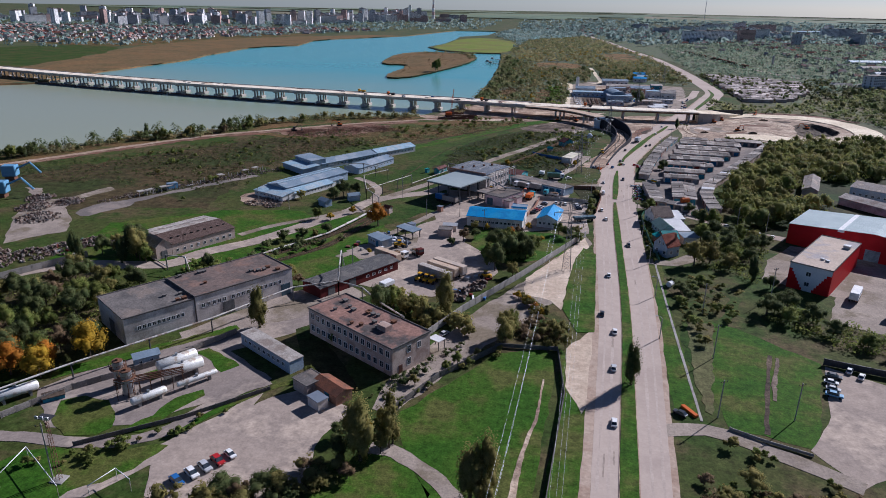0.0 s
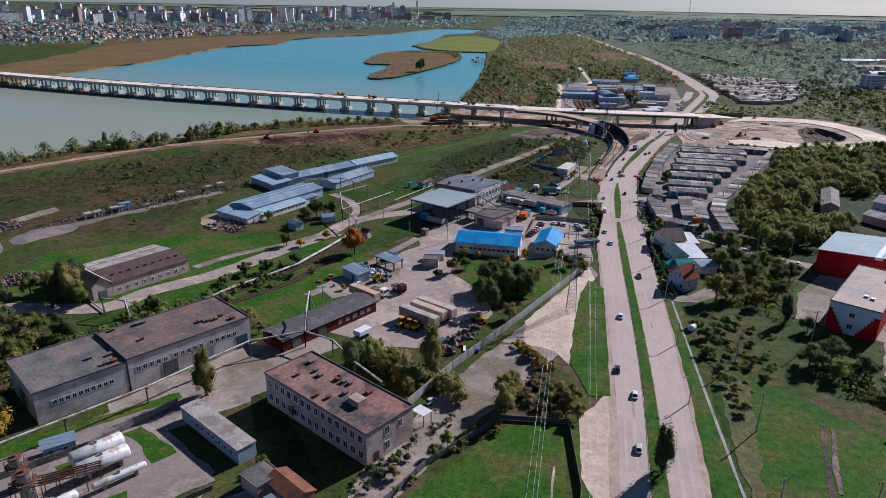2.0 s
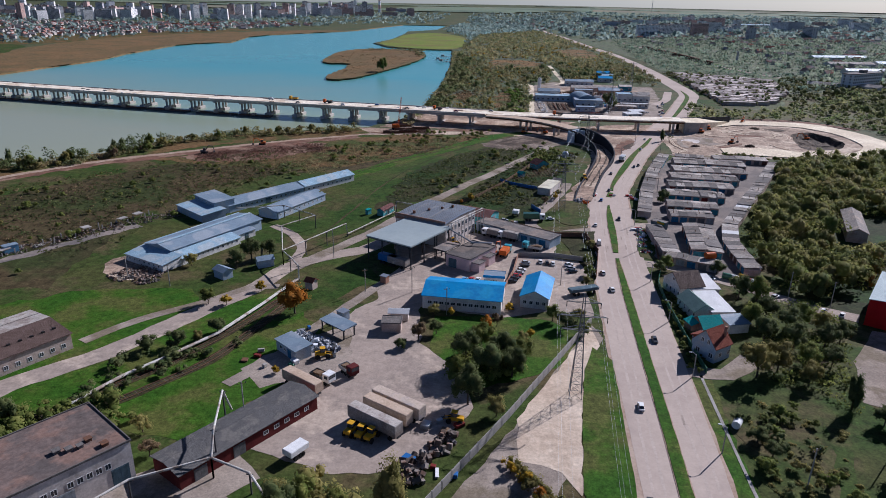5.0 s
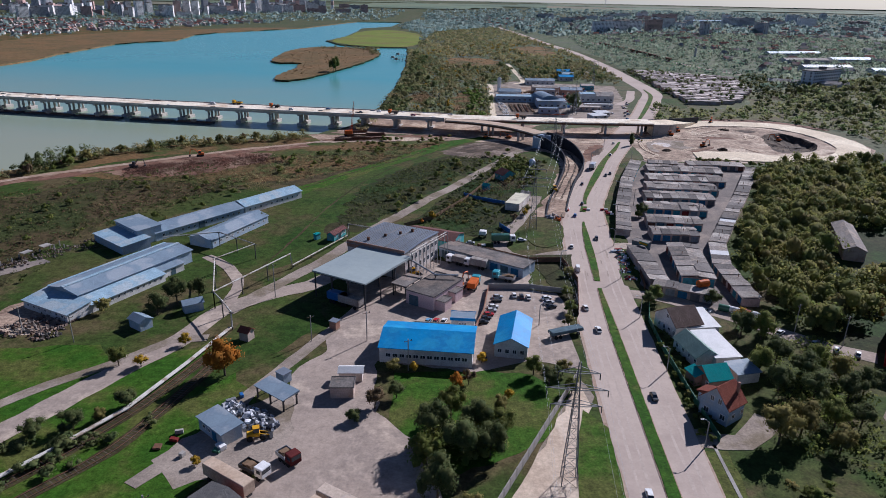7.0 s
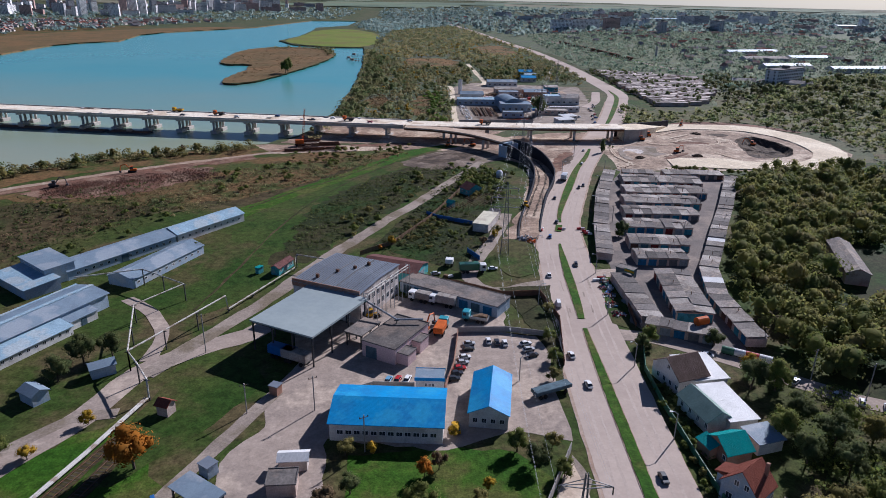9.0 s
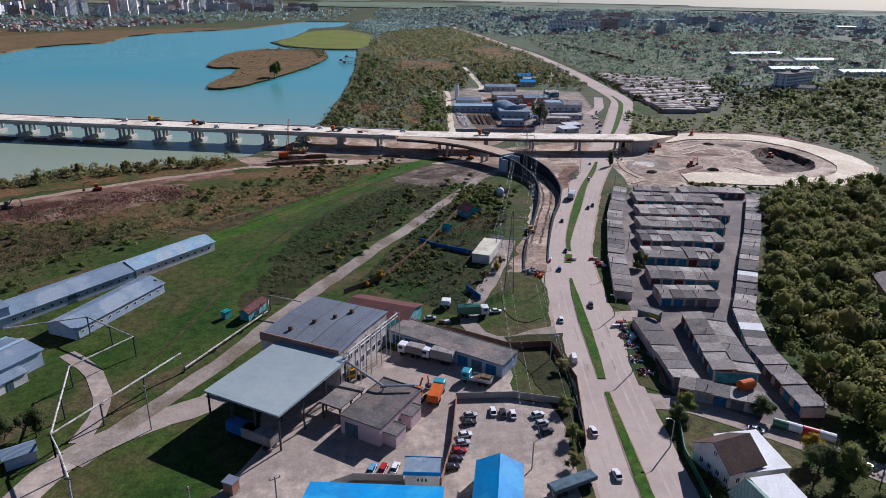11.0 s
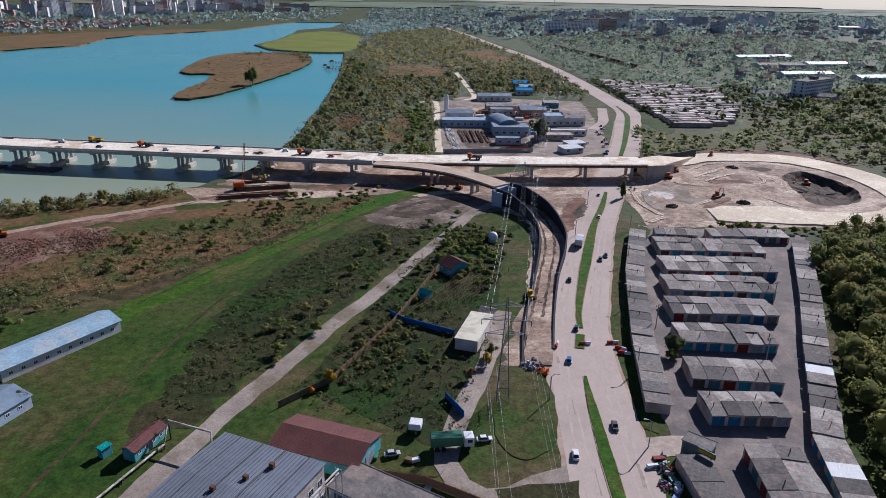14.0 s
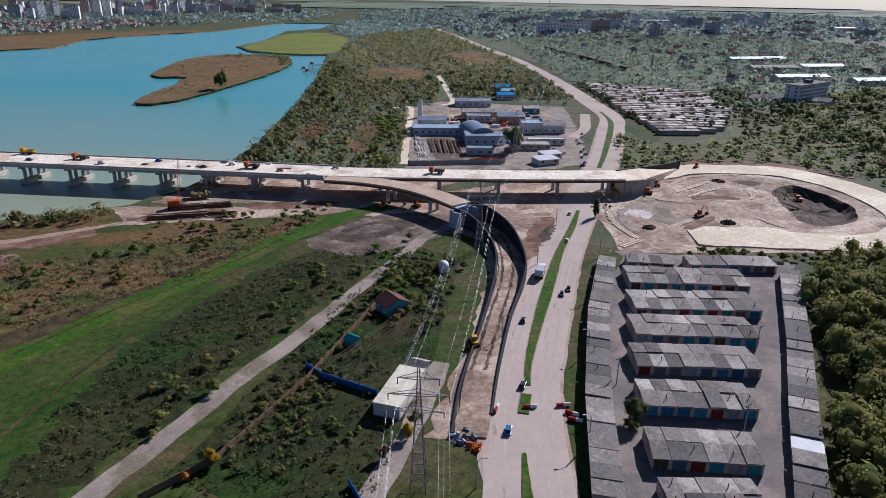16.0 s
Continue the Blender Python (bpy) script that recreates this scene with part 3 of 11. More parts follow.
# far land covers
patch("reed_bed", [(-530, 575), (-536, 722), (-530, 898), (-552, 992), (-572, 1200), (-515, 1275), (-555, 1480), (-450, 1680), (-420, 1768), (-560, 1720), (-760, 1400), (-760, 1100), (-690, 900), (-660, 700), (-600, 600)], 0.03, M["reed"],
      "brown reeds along the far river bank", "reeds", 4, 20, curve=1, kind="stuff")
patch("far_meadow", [(-640, 690), (-690, 900), (-760, 1100), (-900, 1120), (-1000, 900), (-900, 700), (-720, 640)], 0.05, M["meadow"], "green meadow beyond the river", "meadow", 6, 25, curve=1)
patch("far_dry_field", [(-760, 1100), (-760, 1400), (-600, 1700), (-700, 1750), (-1000, 1500), (-1150, 1200), (-900, 1120)], 0.05, M["dry_field"], "dry brown field beyond the river", "field", 6, 25, curve=1)
patch("island_reeds", [(x * 0.98 - 4, y * 0.995 + 5) for x, y in ISLAND], 0.25, M["reed"], "brown reeds covering the river island", "reeds", 1.5, 6, curve=1, kind="stuff")
patch("green_peninsula", [(-158, 1202), (-226, 1247), (-262, 1328), (-252, 1457), (-258, 1650), (-200, 1750), (-110, 1560), (-100, 1300), (-108, 1206)], 0.2, M["reed_green"], "flat green reed meadow jutting into the river", "meadow", 3, 20, curve=1)
patch("suburb_floor", [(112, 562), (150, 582), (205, 580), (232, 545), (230, 500), (215, 455), (240, 330), (430, 300), (620, 500), (1300, 800), (2200, 1500), (2500, 2300), (1500, 2450), (300, 2400), (60, 1950), (110, 1500), (165, 1100), (166, 900), (270, 845), (240, 725), (205, 650), (160, 620), (128, 650)], 0.045, M["suburb_floor"], "bushy ground under the far trees", "undergrowth", 4, 25)
patch("suburb_floor", [(-74, 570), (-4, 556), (4, 745), (40, 806), (128, 768), (140, 800), (138, 1000), (132, 1165), (106, 1370), (60, 1850), (-80, 1650), (-96, 1300), (-100, 1150), (-84, 930), (-76, 753), (-74, 620)], 0.04, M["suburb_floor"], "bushy ground under the scrub", "undergrowth", 2, 12)
patch("wood_floor", [(112, 562), (150, 582), (205, 580), (232, 545), (230, 500), (215, 455), (190, 440), (190, 372), (240, 330), (430, 300), (620, 500), (640, 800), (420, 870), (300, 770), (240, 725), (205, 650), (160, 620), (128, 650)], 0.075, M["scrub_floor"], "dark undergrowth of the wood behind the loop", "undergrowth", 3, 12)
for k, poly in enumerate([[(-48, 981), (-30, 1044), (10, 1029), (30, 960), (8, 899), (-31, 914)], [(46, 1212), (93, 1290), (126, 1177), (102, 1079), (69, 1105)], [(-26, 590), (-27, 671), (-11, 716), (0, 706), (-5, 590)], [(-66, 640), (-50, 623), (-41, 670), (-55, 703)]]):
    patch("heath", poly, 0.06, M["heath" if k < 2 else "dry_field"], "rusty dry heath", "heath", 3, 8, curve=1)
ribbon("dirt_track", [(33.4, 962), (36.9, 866), (39.4, 780), (30, 762)], 4.5, 0.09, M["sand"], label="pale sandy track behind the works", category="track", rough=0.6)
ribbon("dirt_track", [(-7, 746), (6, 750), (5, 660), (4, 572)], 4.0, 0.09, M["sand"], label="pale sandy track beside the works wall", category="track", rough=0.6)
patch("grass_verge", [(144, 672), (155.6, 741), (158, 640), (147, 624)], 0.1, M["meadow"], "green verge by the garage estate", "verge", 1.0)
patch("railway_verge", [(222, 1168), (233, 1092), (247, 998), (259, 922), (270, 937), (264, 1029), (247, 1147)], 0.1, M["bright_grass"], "long green verge of the railway", "verge", 1.5)
field_rnd = random.Random(9)
for i in range(46):
    x, y, w, d = field_rnd.uniform(-3200, 3400), field_rnd.uniform(3300, 4750), field_rnd.uniform(500, 1100), field_rnd.uniform(160, 330)
    nx, ny = 10, 5
    a = field_rnd.uniform(-0.12, 0.12)
    V = [(x + u * w / nx - v * d / ny * a, y + v * d / ny + u * w / nx * a) for v in range(ny + 1) for u in range(nx + 1)]
    me = bpy.data.meshes.new("far_field")
    me.from_pydata([(q, s, terrain(q, s) + 2.0 + 0.05 * i) for q, s in V], [], [(v * (nx + 1) + u, v * (nx + 1) + u + 1, (v + 1) * (nx + 1) + u + 1, (v + 1) * (nx + 1) + u) for v in range(ny) for u in range(nx)])
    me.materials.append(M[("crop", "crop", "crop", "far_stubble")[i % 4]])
    tagged(new("far_field", me), "wide farm field on the horizon", "field", "", "structure")

# near land covers, lowest first
patch("rough_grass", [(-290, 200), (-285, 300), (-265, 325), (-250, 362), (-218, 386), (-204, 430), (-176, 462), (-125, 482), (-98, 496), (20, 496), (78, 452), (130, 440), (112, 380), (120, 300), (190, 250), (190, -300), (-290, -300)], 0.012, M["rough_grass"], "rough grass between the yards", "grass", 1.0, 8, thick=0.05)
patch("dark_field", [(-300, 262), (-235, 300), (-150, 428), (-95, 470), (-30, 480), (-45, 440), (-80, 385), (-110, 392), (-140, 350), (-150, 300), (-140, 240), (-200, 225)], 0.02, M["weed_field"], "dark weedy waste field by the river", "field", 2.0, 6)
patch("dry_field", [(-192, 394), (-166, 420), (-138, 443), (-104, 465), (-70, 487), (-57, 489), (-19, 487), (-52, 449), (-73, 415), (-92, 396), (-120, 385)], 0.04, M["dry_field"], "rough field of brown dry weeds", "field", 2.0, 5)
patch("soil_heap", [(-184, 404), (-168, 424), (-146, 440), (-122, 452), (-112, 440), (-122, 420), (-134, 404), (-150, 396), (-168, 396)], 0.085, M["red_soil"], "churned reddish-brown soil", "soil", 2.0, 3, curve=1)
patch("meadow", [(-103, 300), (-84, 330), (-80, 372), (-83, 385), (-60, 420), (-30, 462), (0, 478), (8, 460), (-22, 392), (-47, 340), (-66, 300), (-78, 288)], 0.03, M["meadow"], "wide green meadow beside the gravel road", "meadow", 1.5, 5)
patch("dark_meadow", [(-62, 366), (-56, 396), (-44, 424), (-26, 452), (-4, 462), (2, 450), (-24, 396), (-46, 344), (-58, 322), (-64, 330), (-60, 348)], 0.05, M["dark_grass"], "dark tall weeds in the meadow", "weeds", 2.6, 3, curve=1)
ribbon("grass_band", [(-100, 350), (-83, 382), (-77, 393), (-70, 406), (-60, 422), (-49, 439), (-36, 462), (-19, 487), (0, 502)], 9, 0.06, M["bright_grass"], label="bright green grass band along the meadow", category="grass", rough=0.8)
ribbon("dirt_track", [(-76, 296), (-72, 324), (-69, 352), (-66, 370), (-62, 388), (-56, 408), (-44, 436), (-30, 462)], 0.8, 0.09, M["weed_field"], label="narrow trodden dirt track", category="track", rough=0.3)
ribbon("dirt_track", [(-84, 385), (-70, 409), (-55, 430), (-36, 462)], 0.9, 0.09, M["weed_field"], label="narrow trodden dirt track", category="track", rough=0.3)
patch("lawn_office", [(-30, 112), (-24, 122), (-11, 144), (0, 148), (3, 143), (1, 111), (-1, 88), (-16, 88), (-25, 104)], 0.05, M["bright_grass"], "bright green lawn inside the fence", "lawn", 0.4)
patch("lawn_roadside", [(4, 150), (7, 138), (10, 122), (8, 96), (6, 70), (0, 70), (2, 96), (4, 128)], 0.05, M["bright_grass"], "green grass verge by the road", "verge", 0.5)
patch("lawn_east", [(38, 123), (36, 150), (44, 172), (50, 170), (66, 154), (54, 118)], 0.05, M["bright_grass"], "bright green open plot", "lawn", 0.6)
patch("lawn_east", [(28, 128), (33, 124), (34, 150), (34, 182), (36, 213), (31, 213), (30, 175)], 0.04, M["bright_grass"], "green verge beside the footpath", "verge", 0.5)
patch("lawn_east", [(34, 150), (38, 146), (46, 168), (58, 195), (70, 190), (66, 212), (52, 214), (36, 172)], 0.045, M["meadow"], "green weedy plot", "plot", 0.8)
patch("dry_plot", [(36, 206), (51, 214), (55, 203), (48, 175), (36, 171)], 0.06, M["rough_grass"], "plot of olive and brown weeds", "plot", 0.8, curve=1)
patch("lawn_depot", [(-70, 275), (-59, 277), (-49, 261), (-58, 243), (-68, 229), (-74, 229), (-71, 258)], 0.05, M["meadow"], "green lawn by the pipeline", "lawn", 0.4)
patch("lawn_depot", [(-29, 237), (-11, 239), (2, 238), (9, 228), (2, 214), (-14, 204), (-28, 215)], 0.05, M["bright_grass"], "green lawn behind the blue-roofed building", "lawn", 0.6)
patch("lawn_tracks", [(-100, 205), (-118, 188), (-105, 150), (-86, 180), (-70, 178), (-58, 200), (-50, 215), (-62, 232), (-72, 250), (-88, 236)], 0.035, M["bright_grass"], "grass beside the railway sidings", "grass", 1.0)
patch("lawn_barn", [(-160, 175), (-122, 180), (-108, 205), (-92, 232), (-100, 245), (-130, 240), (-165, 215)], 0.03, M["bright_grass"], "weedy grass round the barn", "grass", 1.2)
for poly, lab in [([(-97, 98.2), (-99.8, 105), (-96, 107.4), (-90, 107), (-85.7, 103.4), (-83.5, 98.5), (-84.9, 95.5), (-90.5, 94.6)], "round bright lawn by the tank yard"), ([(-80.3, 97.1), (-76.9, 98.3), (-74.6, 104.6), (-72.2, 111.5), (-71, 112.9), (-72.7, 114.8), (-76.9, 110.5), (-78, 104), (-80.1, 99.6)], "narrow grass strip by the tank yard"),
                  ([(-94.8, 88.5), (-91.6, 90.3), (-83.1, 91.4), (-77.9, 92.2), (-71.6, 95.7), (-69, 95.4), (-71.8, 88.1), (-74.9, 83.6), (-79.2, 80.6), (-82.3, 70), (-96, 66), (-100, 80)], "mown lawn south of the tank yard"), ([(-71.4, 100.4), (-65.3, 110.7), (-58, 120.1), (-52.6, 124.9), (-52.3, 122.5), (-58.3, 117.7), (-63, 111.2), (-68.1, 102), (-69.9, 98.8)], "grass strip along the low fence"),
                  ([(-82.9, 129.3), (-80.7, 132.1), (-71.8, 127.5), (-69.5, 125.8), (-72.5, 122.1), (-76.9, 126.4)], "small lawn beside the horizontal tanks"), ([(-89.4, 118.6), (-86.5, 121.8), (-83.1, 118.7), (-86.1, 115.6)], "small patch of yellowing grass"), ([(-108, 112), (-98, 121), (-88, 133), (-78, 143), (-80, 145), (-92, 133), (-110, 116)], "grass strip along the works wall")]:
    patch("lawn_tank", poly, 0.085, M["bright_grass"], lab, "lawn", 0.35, 2.0)
ribbon("stone_strip", [(0.3, 134), (-0.5, 119.6), (-2.6, 106.8), (-3.7, 94), (-5, 80)], 0.8, 0.1, M["earth"], label="narrow stony strip across the lawn", category="track", rough=0.14, step=1.6, widths=[0.5, 0.6, 0.9, 1.3, 1.7])
ribbon("yard_path", [(-31.5, 102.2), (-27.6, 102.4), (-18.8, 97), (-13.7, 91.8), (-7, 84)], 3.4, 0.1, M["gravel"], label="pale concrete drive across the grass", category="path", rough=0.2, step=2.0)
patch("heather", [(37.3, 171.5), (44.5, 171.4), (35.7, 127), (34.5, 128), (34.5, 144)], 0.1, M["scrub_floor"], "strip of brown dry weeds along the plot", "weeds", 0.5, 2.0)
ribbon("ditch", [(54.5, 156.2), (49.1, 137.2), (45.1, 121.8)], 0.9, 0.09, M["pit"], label="dark drainage ditch across the plot", category="ditch", rough=0.2, step=2.0)
ribbon("dug_earth", [(56, 155), (53.7, 147.9), (52, 142.5), (50, 135)], 0.9, 0.14, M["soil_grey"], label="dug earth beside the ditch", category="soil", rough=0.25, step=1.2)
patch("lawn_low", [(-64, 146), (-55, 128), (-44, 116), (-40, 122), (-50, 136), (-60, 150)], 0.06, M["dark_grass"], "shaded grass between the buildings", "grass", 0.5)
patch("lawn_south", [(-38, 96), (-26, 104), (-18, 92), (-20, 74), (-40, 74)], 0.05, M["bright_grass"], "green grass by the south fence", "grass", 0.5)
patch("garden", [(-35, 338), (-11, 411), (6, 459), (24, 445), (14, 381), (7, 350), (-3, 322), (-15, 330), (-28, 341)], 0.05, M["dark_grass"], "dark green allotment gardens", "garden", 0.6)

# yards
patch("yard_west", [(-186.7, 186), (-181, 195.4), (-174.6, 202.8), (-183.6, 215.9), (-196, 228.4), (-198.6, 241.6), (-194, 257.5), (-199, 261), (-204, 240.4), (-212, 235.2), (-226, 252), (-234, 252), (-214.8, 234.6), (-213.2, 227.7), (-205.7, 212.3)], 0.05, M["gravel"], "pale concrete apron of the scrap yard", "yard", 0.6)
patch("yard_west", [(-188.2, 224.2), (-186.3, 237), (-177, 244.9), (-171.6, 238.7), (-176, 228.4), (-180.3, 218)], 0.05, M["yard_dark"], "grey silted hollow beside the scrap yard", "hollow", 0.8, curve=1)
patch("rubble_plot", [(-137.4, 262.7), (-129.9, 269.9), (-114.2, 261), (-112.1, 253.9), (-118.6, 247.6), (-129.1, 250)], 0.05, M["earth"], "bare plot strewn with rubble and timber", "plot", 1.0, curve=1)
patch("yard_parking", [(-64, 78), (-70, 92), (-57, 115), (-51, 120), (-38, 114), (-42, 104), (-40, 90), (-44, 78)], 0.07, M["yard"], "worn asphalt parking yard", "yard", 0.4)
patch("yard_lane", [(-59.7, 117.9), (-65.3, 105.9), (-70.1, 97.3), (-75.1, 88.7), (-79.4, 80.8), (-87.3, 77.3), (-83.6, 78.0), (-75.4, 79.9), (-71.9, 85.0), (-69.5, 89.2), (-64.9, 94.4), (-58.9, 102.9)], 0.078, M["yard"], "worn asphalt lane along the low fence", "lane", 0.3)
patch("yard_tank", [(-108, 108), (-96, 128), (-86, 141), (-74, 152), (-58, 166), (-50, 160), (-62, 146), (-75, 132), (-60, 122), (-68, 112), (-80, 100), (-96, 96)], 0.055, M["yard_tank"], "worn grey asphalt yard round the gas tanks", "yard", 0.4)
patch("yard_hall", [(-92, 138), (-74, 168), (-60, 178), (-52, 170), (-62, 156), (-80, 140), (-88, 134)], 0.075, M["gravel"], "concrete apron of the factory hall", "yard", 0.4)
patch("yard_trucks", [(-58, 178), (-50, 197), (-46, 215), (-52, 235), (-44, 250), (-34, 246), (-31, 222), (-20, 210), (-16, 196), (-24, 176), (-40, 172)], 0.06, M["yard"], "dusty asphalt lorry yard", "yard", 0.7)
patch("yard_depot", [(-48, 256), (-44, 270), (-50, 292), (-36, 290), (-23, 305), (6, 296), (5, 284), (15, 281), (13, 258), (13, 241), (2, 244), (-11, 238), (-33, 242), (-44, 238)], 0.065, M["yard"], "worn asphalt depot yard", "yard", 0.5)
patch("yard_scrap", [(-70, 205), (-58, 222), (-46, 232), (-40, 222), (-48, 205), (-62, 198)], 0.05, M["gravel"], "gravel yard of the recycling shed", "yard", 0.7)
patch("concrete_lane", [(-35, 115), (-34, 128), (-27, 146), (-20, 165), (-8, 190), (12, 237), (14, 230), (3, 200), (2, 178), (-3, 165), (-13, 150), (-22, 132), (-30, 113)], 0.06, M["gravel"], "dusty concrete lane beside the wall", "lane", 0.5)
patch("sand_apron", [(12, 236), (-7, 193), (-7, 180), (1, 178), (4, 172), (6, 196), (8, 214), (13, 226)], 0.08, M["road_sand"], "pale sandy roadside strip", "sand", 0.5)
patch("green_island", [(11, 225), (15, 219), (13.5, 182), (12.5, 160), (8, 159), (4, 173), (6, 196), (8, 214)], 0.14, M["bright_grass"], "bright green grass island by the road", "grass", 0.12)
patch("shoulder", [(9, 122), (5, 132), (5, 150), (12, 161), (13, 148), (12, 130)], 0.082, M["road_sand"], "pale dusty lay-by beside the road", "shoulder", 0.5)
patch("parking_east", [(66, 153), (80, 145), (74, 120), (58, 108), (52, 118), (60, 131)], 0.06, M["yard"], "asphalt car park", "car park", 0.4)
patch("yard_store", [(66, 208), (72, 226), (84, 243), (112, 236), (112, 190), (90, 172), (76, 180), (84, 198)], 0.06, M["gravel"], "concrete yard round the red store", "yard", 0.5)
patch("yard_garage", [(75, 452), (132, 440), (100, 380), (74, 330), (60, 268), (53, 276), (42, 281), (38, 290), (43, 335), (56, 391)], 0.06, M["yard_dark"], "dark trodden garage yard", "yard", 0.5)
patch("yard_north", [(3, 738), (30, 780), (124, 757), (110, 640), (97, 575), (78, 563), (6, 561)], 0.05, M["gravel"], "works yard north of the bridge", "yard", 1.5)
patch("dirt_site", [(-30, 458), (-20, 474), (-6, 490), (15, 494), (34, 482), (24, 468), (8, 458), (-6, 446), (-18, 450)], 0.08, M["soil_grey"], "churned building-site dirt", "dirt", 1.0, 2.5, curve=1)
patch("dirt_site", [(-96, 504), (0, 508), (34, 545), (-30, 557), (-74, 562), (-84, 542)], 0.05, M["earth"], "brown dirt under the bridge deck", "dirt", 1.6)
patch("dirt_site", [(-110, 500), (-60, 500), (0, 512), (60, 540), (100, 545), (100, 512), (86, 505), (70, 490), (62, 465), (50, 436), (44, 410), (36, 385), (28, 362), (20, 350), (12, 352), (22, 385), (32, 430), (34, 460), (20, 478), (-20, 492), (-95, 478)], 0.055, M["earth"], "dusty building-site dirt under the bridge", "dirt", 1.2)
LOOP = ragged([(82, 520), (114, 545), (140, 566), (173, 574), (198, 566), (212, 541), (219, 515), (216, 489), (206, 472), (188, 456), (166, 447), (150, 447), (133, 450), (103, 449), (78, 449), (80, 480)], 4.0, 0.8, 8)


def earthworks():
    """Uneven dug ground inside the loop: low mounds and hollows that flatten towards the pit and the outer edge."""
    rnd = random.Random(40)
    pts, edges = [], []
    for poly in (LOOP, PIT):
        k = len(pts)
        pts.extend(Vector(p) for p in poly)
        edges.extend((k + i, k + (i + 1) % len(poly)) for i in range(len(poly)))
    for gx in np.arange(78, 220, 1.5):
        for gy in np.arange(447, 576, 1.5):
            x, y = gx + rnd.uniform(-0.6, 0.6), gy + rnd.uniform(-0.6, 0.6)
            if inside(x, y, LOOP) and not inside(x, y, PIT):
                pts.append(Vector((x, y)))
    v, _, f, *_ = delaunay_2d_cdt(pts, edges, [], 0, 1e-3)
    ring = np.array(list(LOOP) + list(PIT))

    def height(p):
        near = float(np.min(np.hypot(ring[:, 0] - p.x, ring[:, 1] - p.y)))
        fade = min(1.0, near / 4.0)
        broad_ = noise.noise(Vector((p.x * 0.055, p.y * 0.055, 3.1)))
        fine_ = noise.noise(Vector((p.x * 0.31, p.y * 0.22, 7.7)))
        return 0.07 + fade * (max(-0.02, 0.75 * broad_ + 0.05) + 0.20 * abs(fine_))
    keep = [t for t in f if inside(sum(v[i].x for i in t) / 3, sum(v[i].y for i in t) / 3, LOOP) and not inside(sum(v[i].x for i in t) / 3, sum(v[i].y for i in t) / 3, PIT)]
    me = bpy.data.meshes.new("loop_site")
    me.from_pydata([(p.x, p.y, height(p)) for p in v], [], keep)
    me.materials.append(M["site_soil"])
    tagged(new("loop_site", me), "uneven brown earthworks inside the ramp loop", "earthworks", "", "structure")


earthworks()
ribbon("loop_ramp", [(108, 540), (125, 552), (146, 562), (172, 562), (193, 554), (203, 535), (208, 513), (205, 491), (196, 475), (182, 462), (165, 457), (148, 460), (128, 462), (108, 464)], 17, 0.6, M["sand"], label="pale sand embankment of the loop ramp", category="embankment", thick=0.7, rough=0.9, step=5, widths=[12, 16, 16, 17, 19, 19, 18, 18, 17, 16, 16, 18, 18, 16])
patch("woods_floor", [(78, 255), (100, 300), (118, 345), (140, 420), (215, 470), (260, 450), (260, 200), (120, 200), (112, 245)], 0.03, M["dark_grass"], "dark undergrowth of the wood", "undergrowth", 1.5, 6)



def beside_line(line, d):
    """A plan line moved sideways by d."""
    L = [Vector((*p, 0)) for p in line]
    out = []
    for i, p in enumerate(L):
        t = (L[min(i + 1, len(L) - 1)] - L[max(i - 1, 0)]).normalized()
        out.append((p.x + t.y * d, p.y - t.x * d))
    return out


def make_pit():
    """A dug pit: steep sides under the ramp, a rutted floor that shelves up to the near edge."""
    rnd = random.Random(12)
    cx, cy = 174.0, 503.0
    bm = bmesh.new()
    rings = []
    for f, z in ((1.0, 0.07), (0.95, -0.7), (0.86, -2.3), (0.78, -3.2), (0.55, -3.4), (0.3, -3.3), (0.1, -3.5)):
        row = []
        for x, y in PIT:
            shelf = 1.0 if (x - cx) * 0.75 + (y - cy) * 0.66 > -6 else 0.55
            row.append(bm.verts.new((cx + (x - cx) * f + rnd.uniform(-0.35, 0.35) * (f < 1), cy + (y - cy) * f + rnd.uniform(-0.35, 0.35) * (f < 1), z if f == 1 else z * shelf + rnd.uniform(-0.35, 0.35))))
        rings.append(row)
    k = len(PIT)
    for a, b in zip(rings, rings[1:]):
        for i in range(k):
            bm.faces.new((a[i], a[(i + 1) % k], b[(i + 1) % k], b[i]))
    bm.faces.new(rings[-1])
    bmesh.ops.recalc_face_normals(bm, faces=bm.faces[:])
    if sum(f.normal.z for f in bm.faces) < 0:
        bmesh.ops.reverse_faces(bm, faces=bm.faces[:])
    tagged(link(bm, "earth_pit", M["pit"]), "dark dug pit inside the ramp loop", "pit", "", "structure")


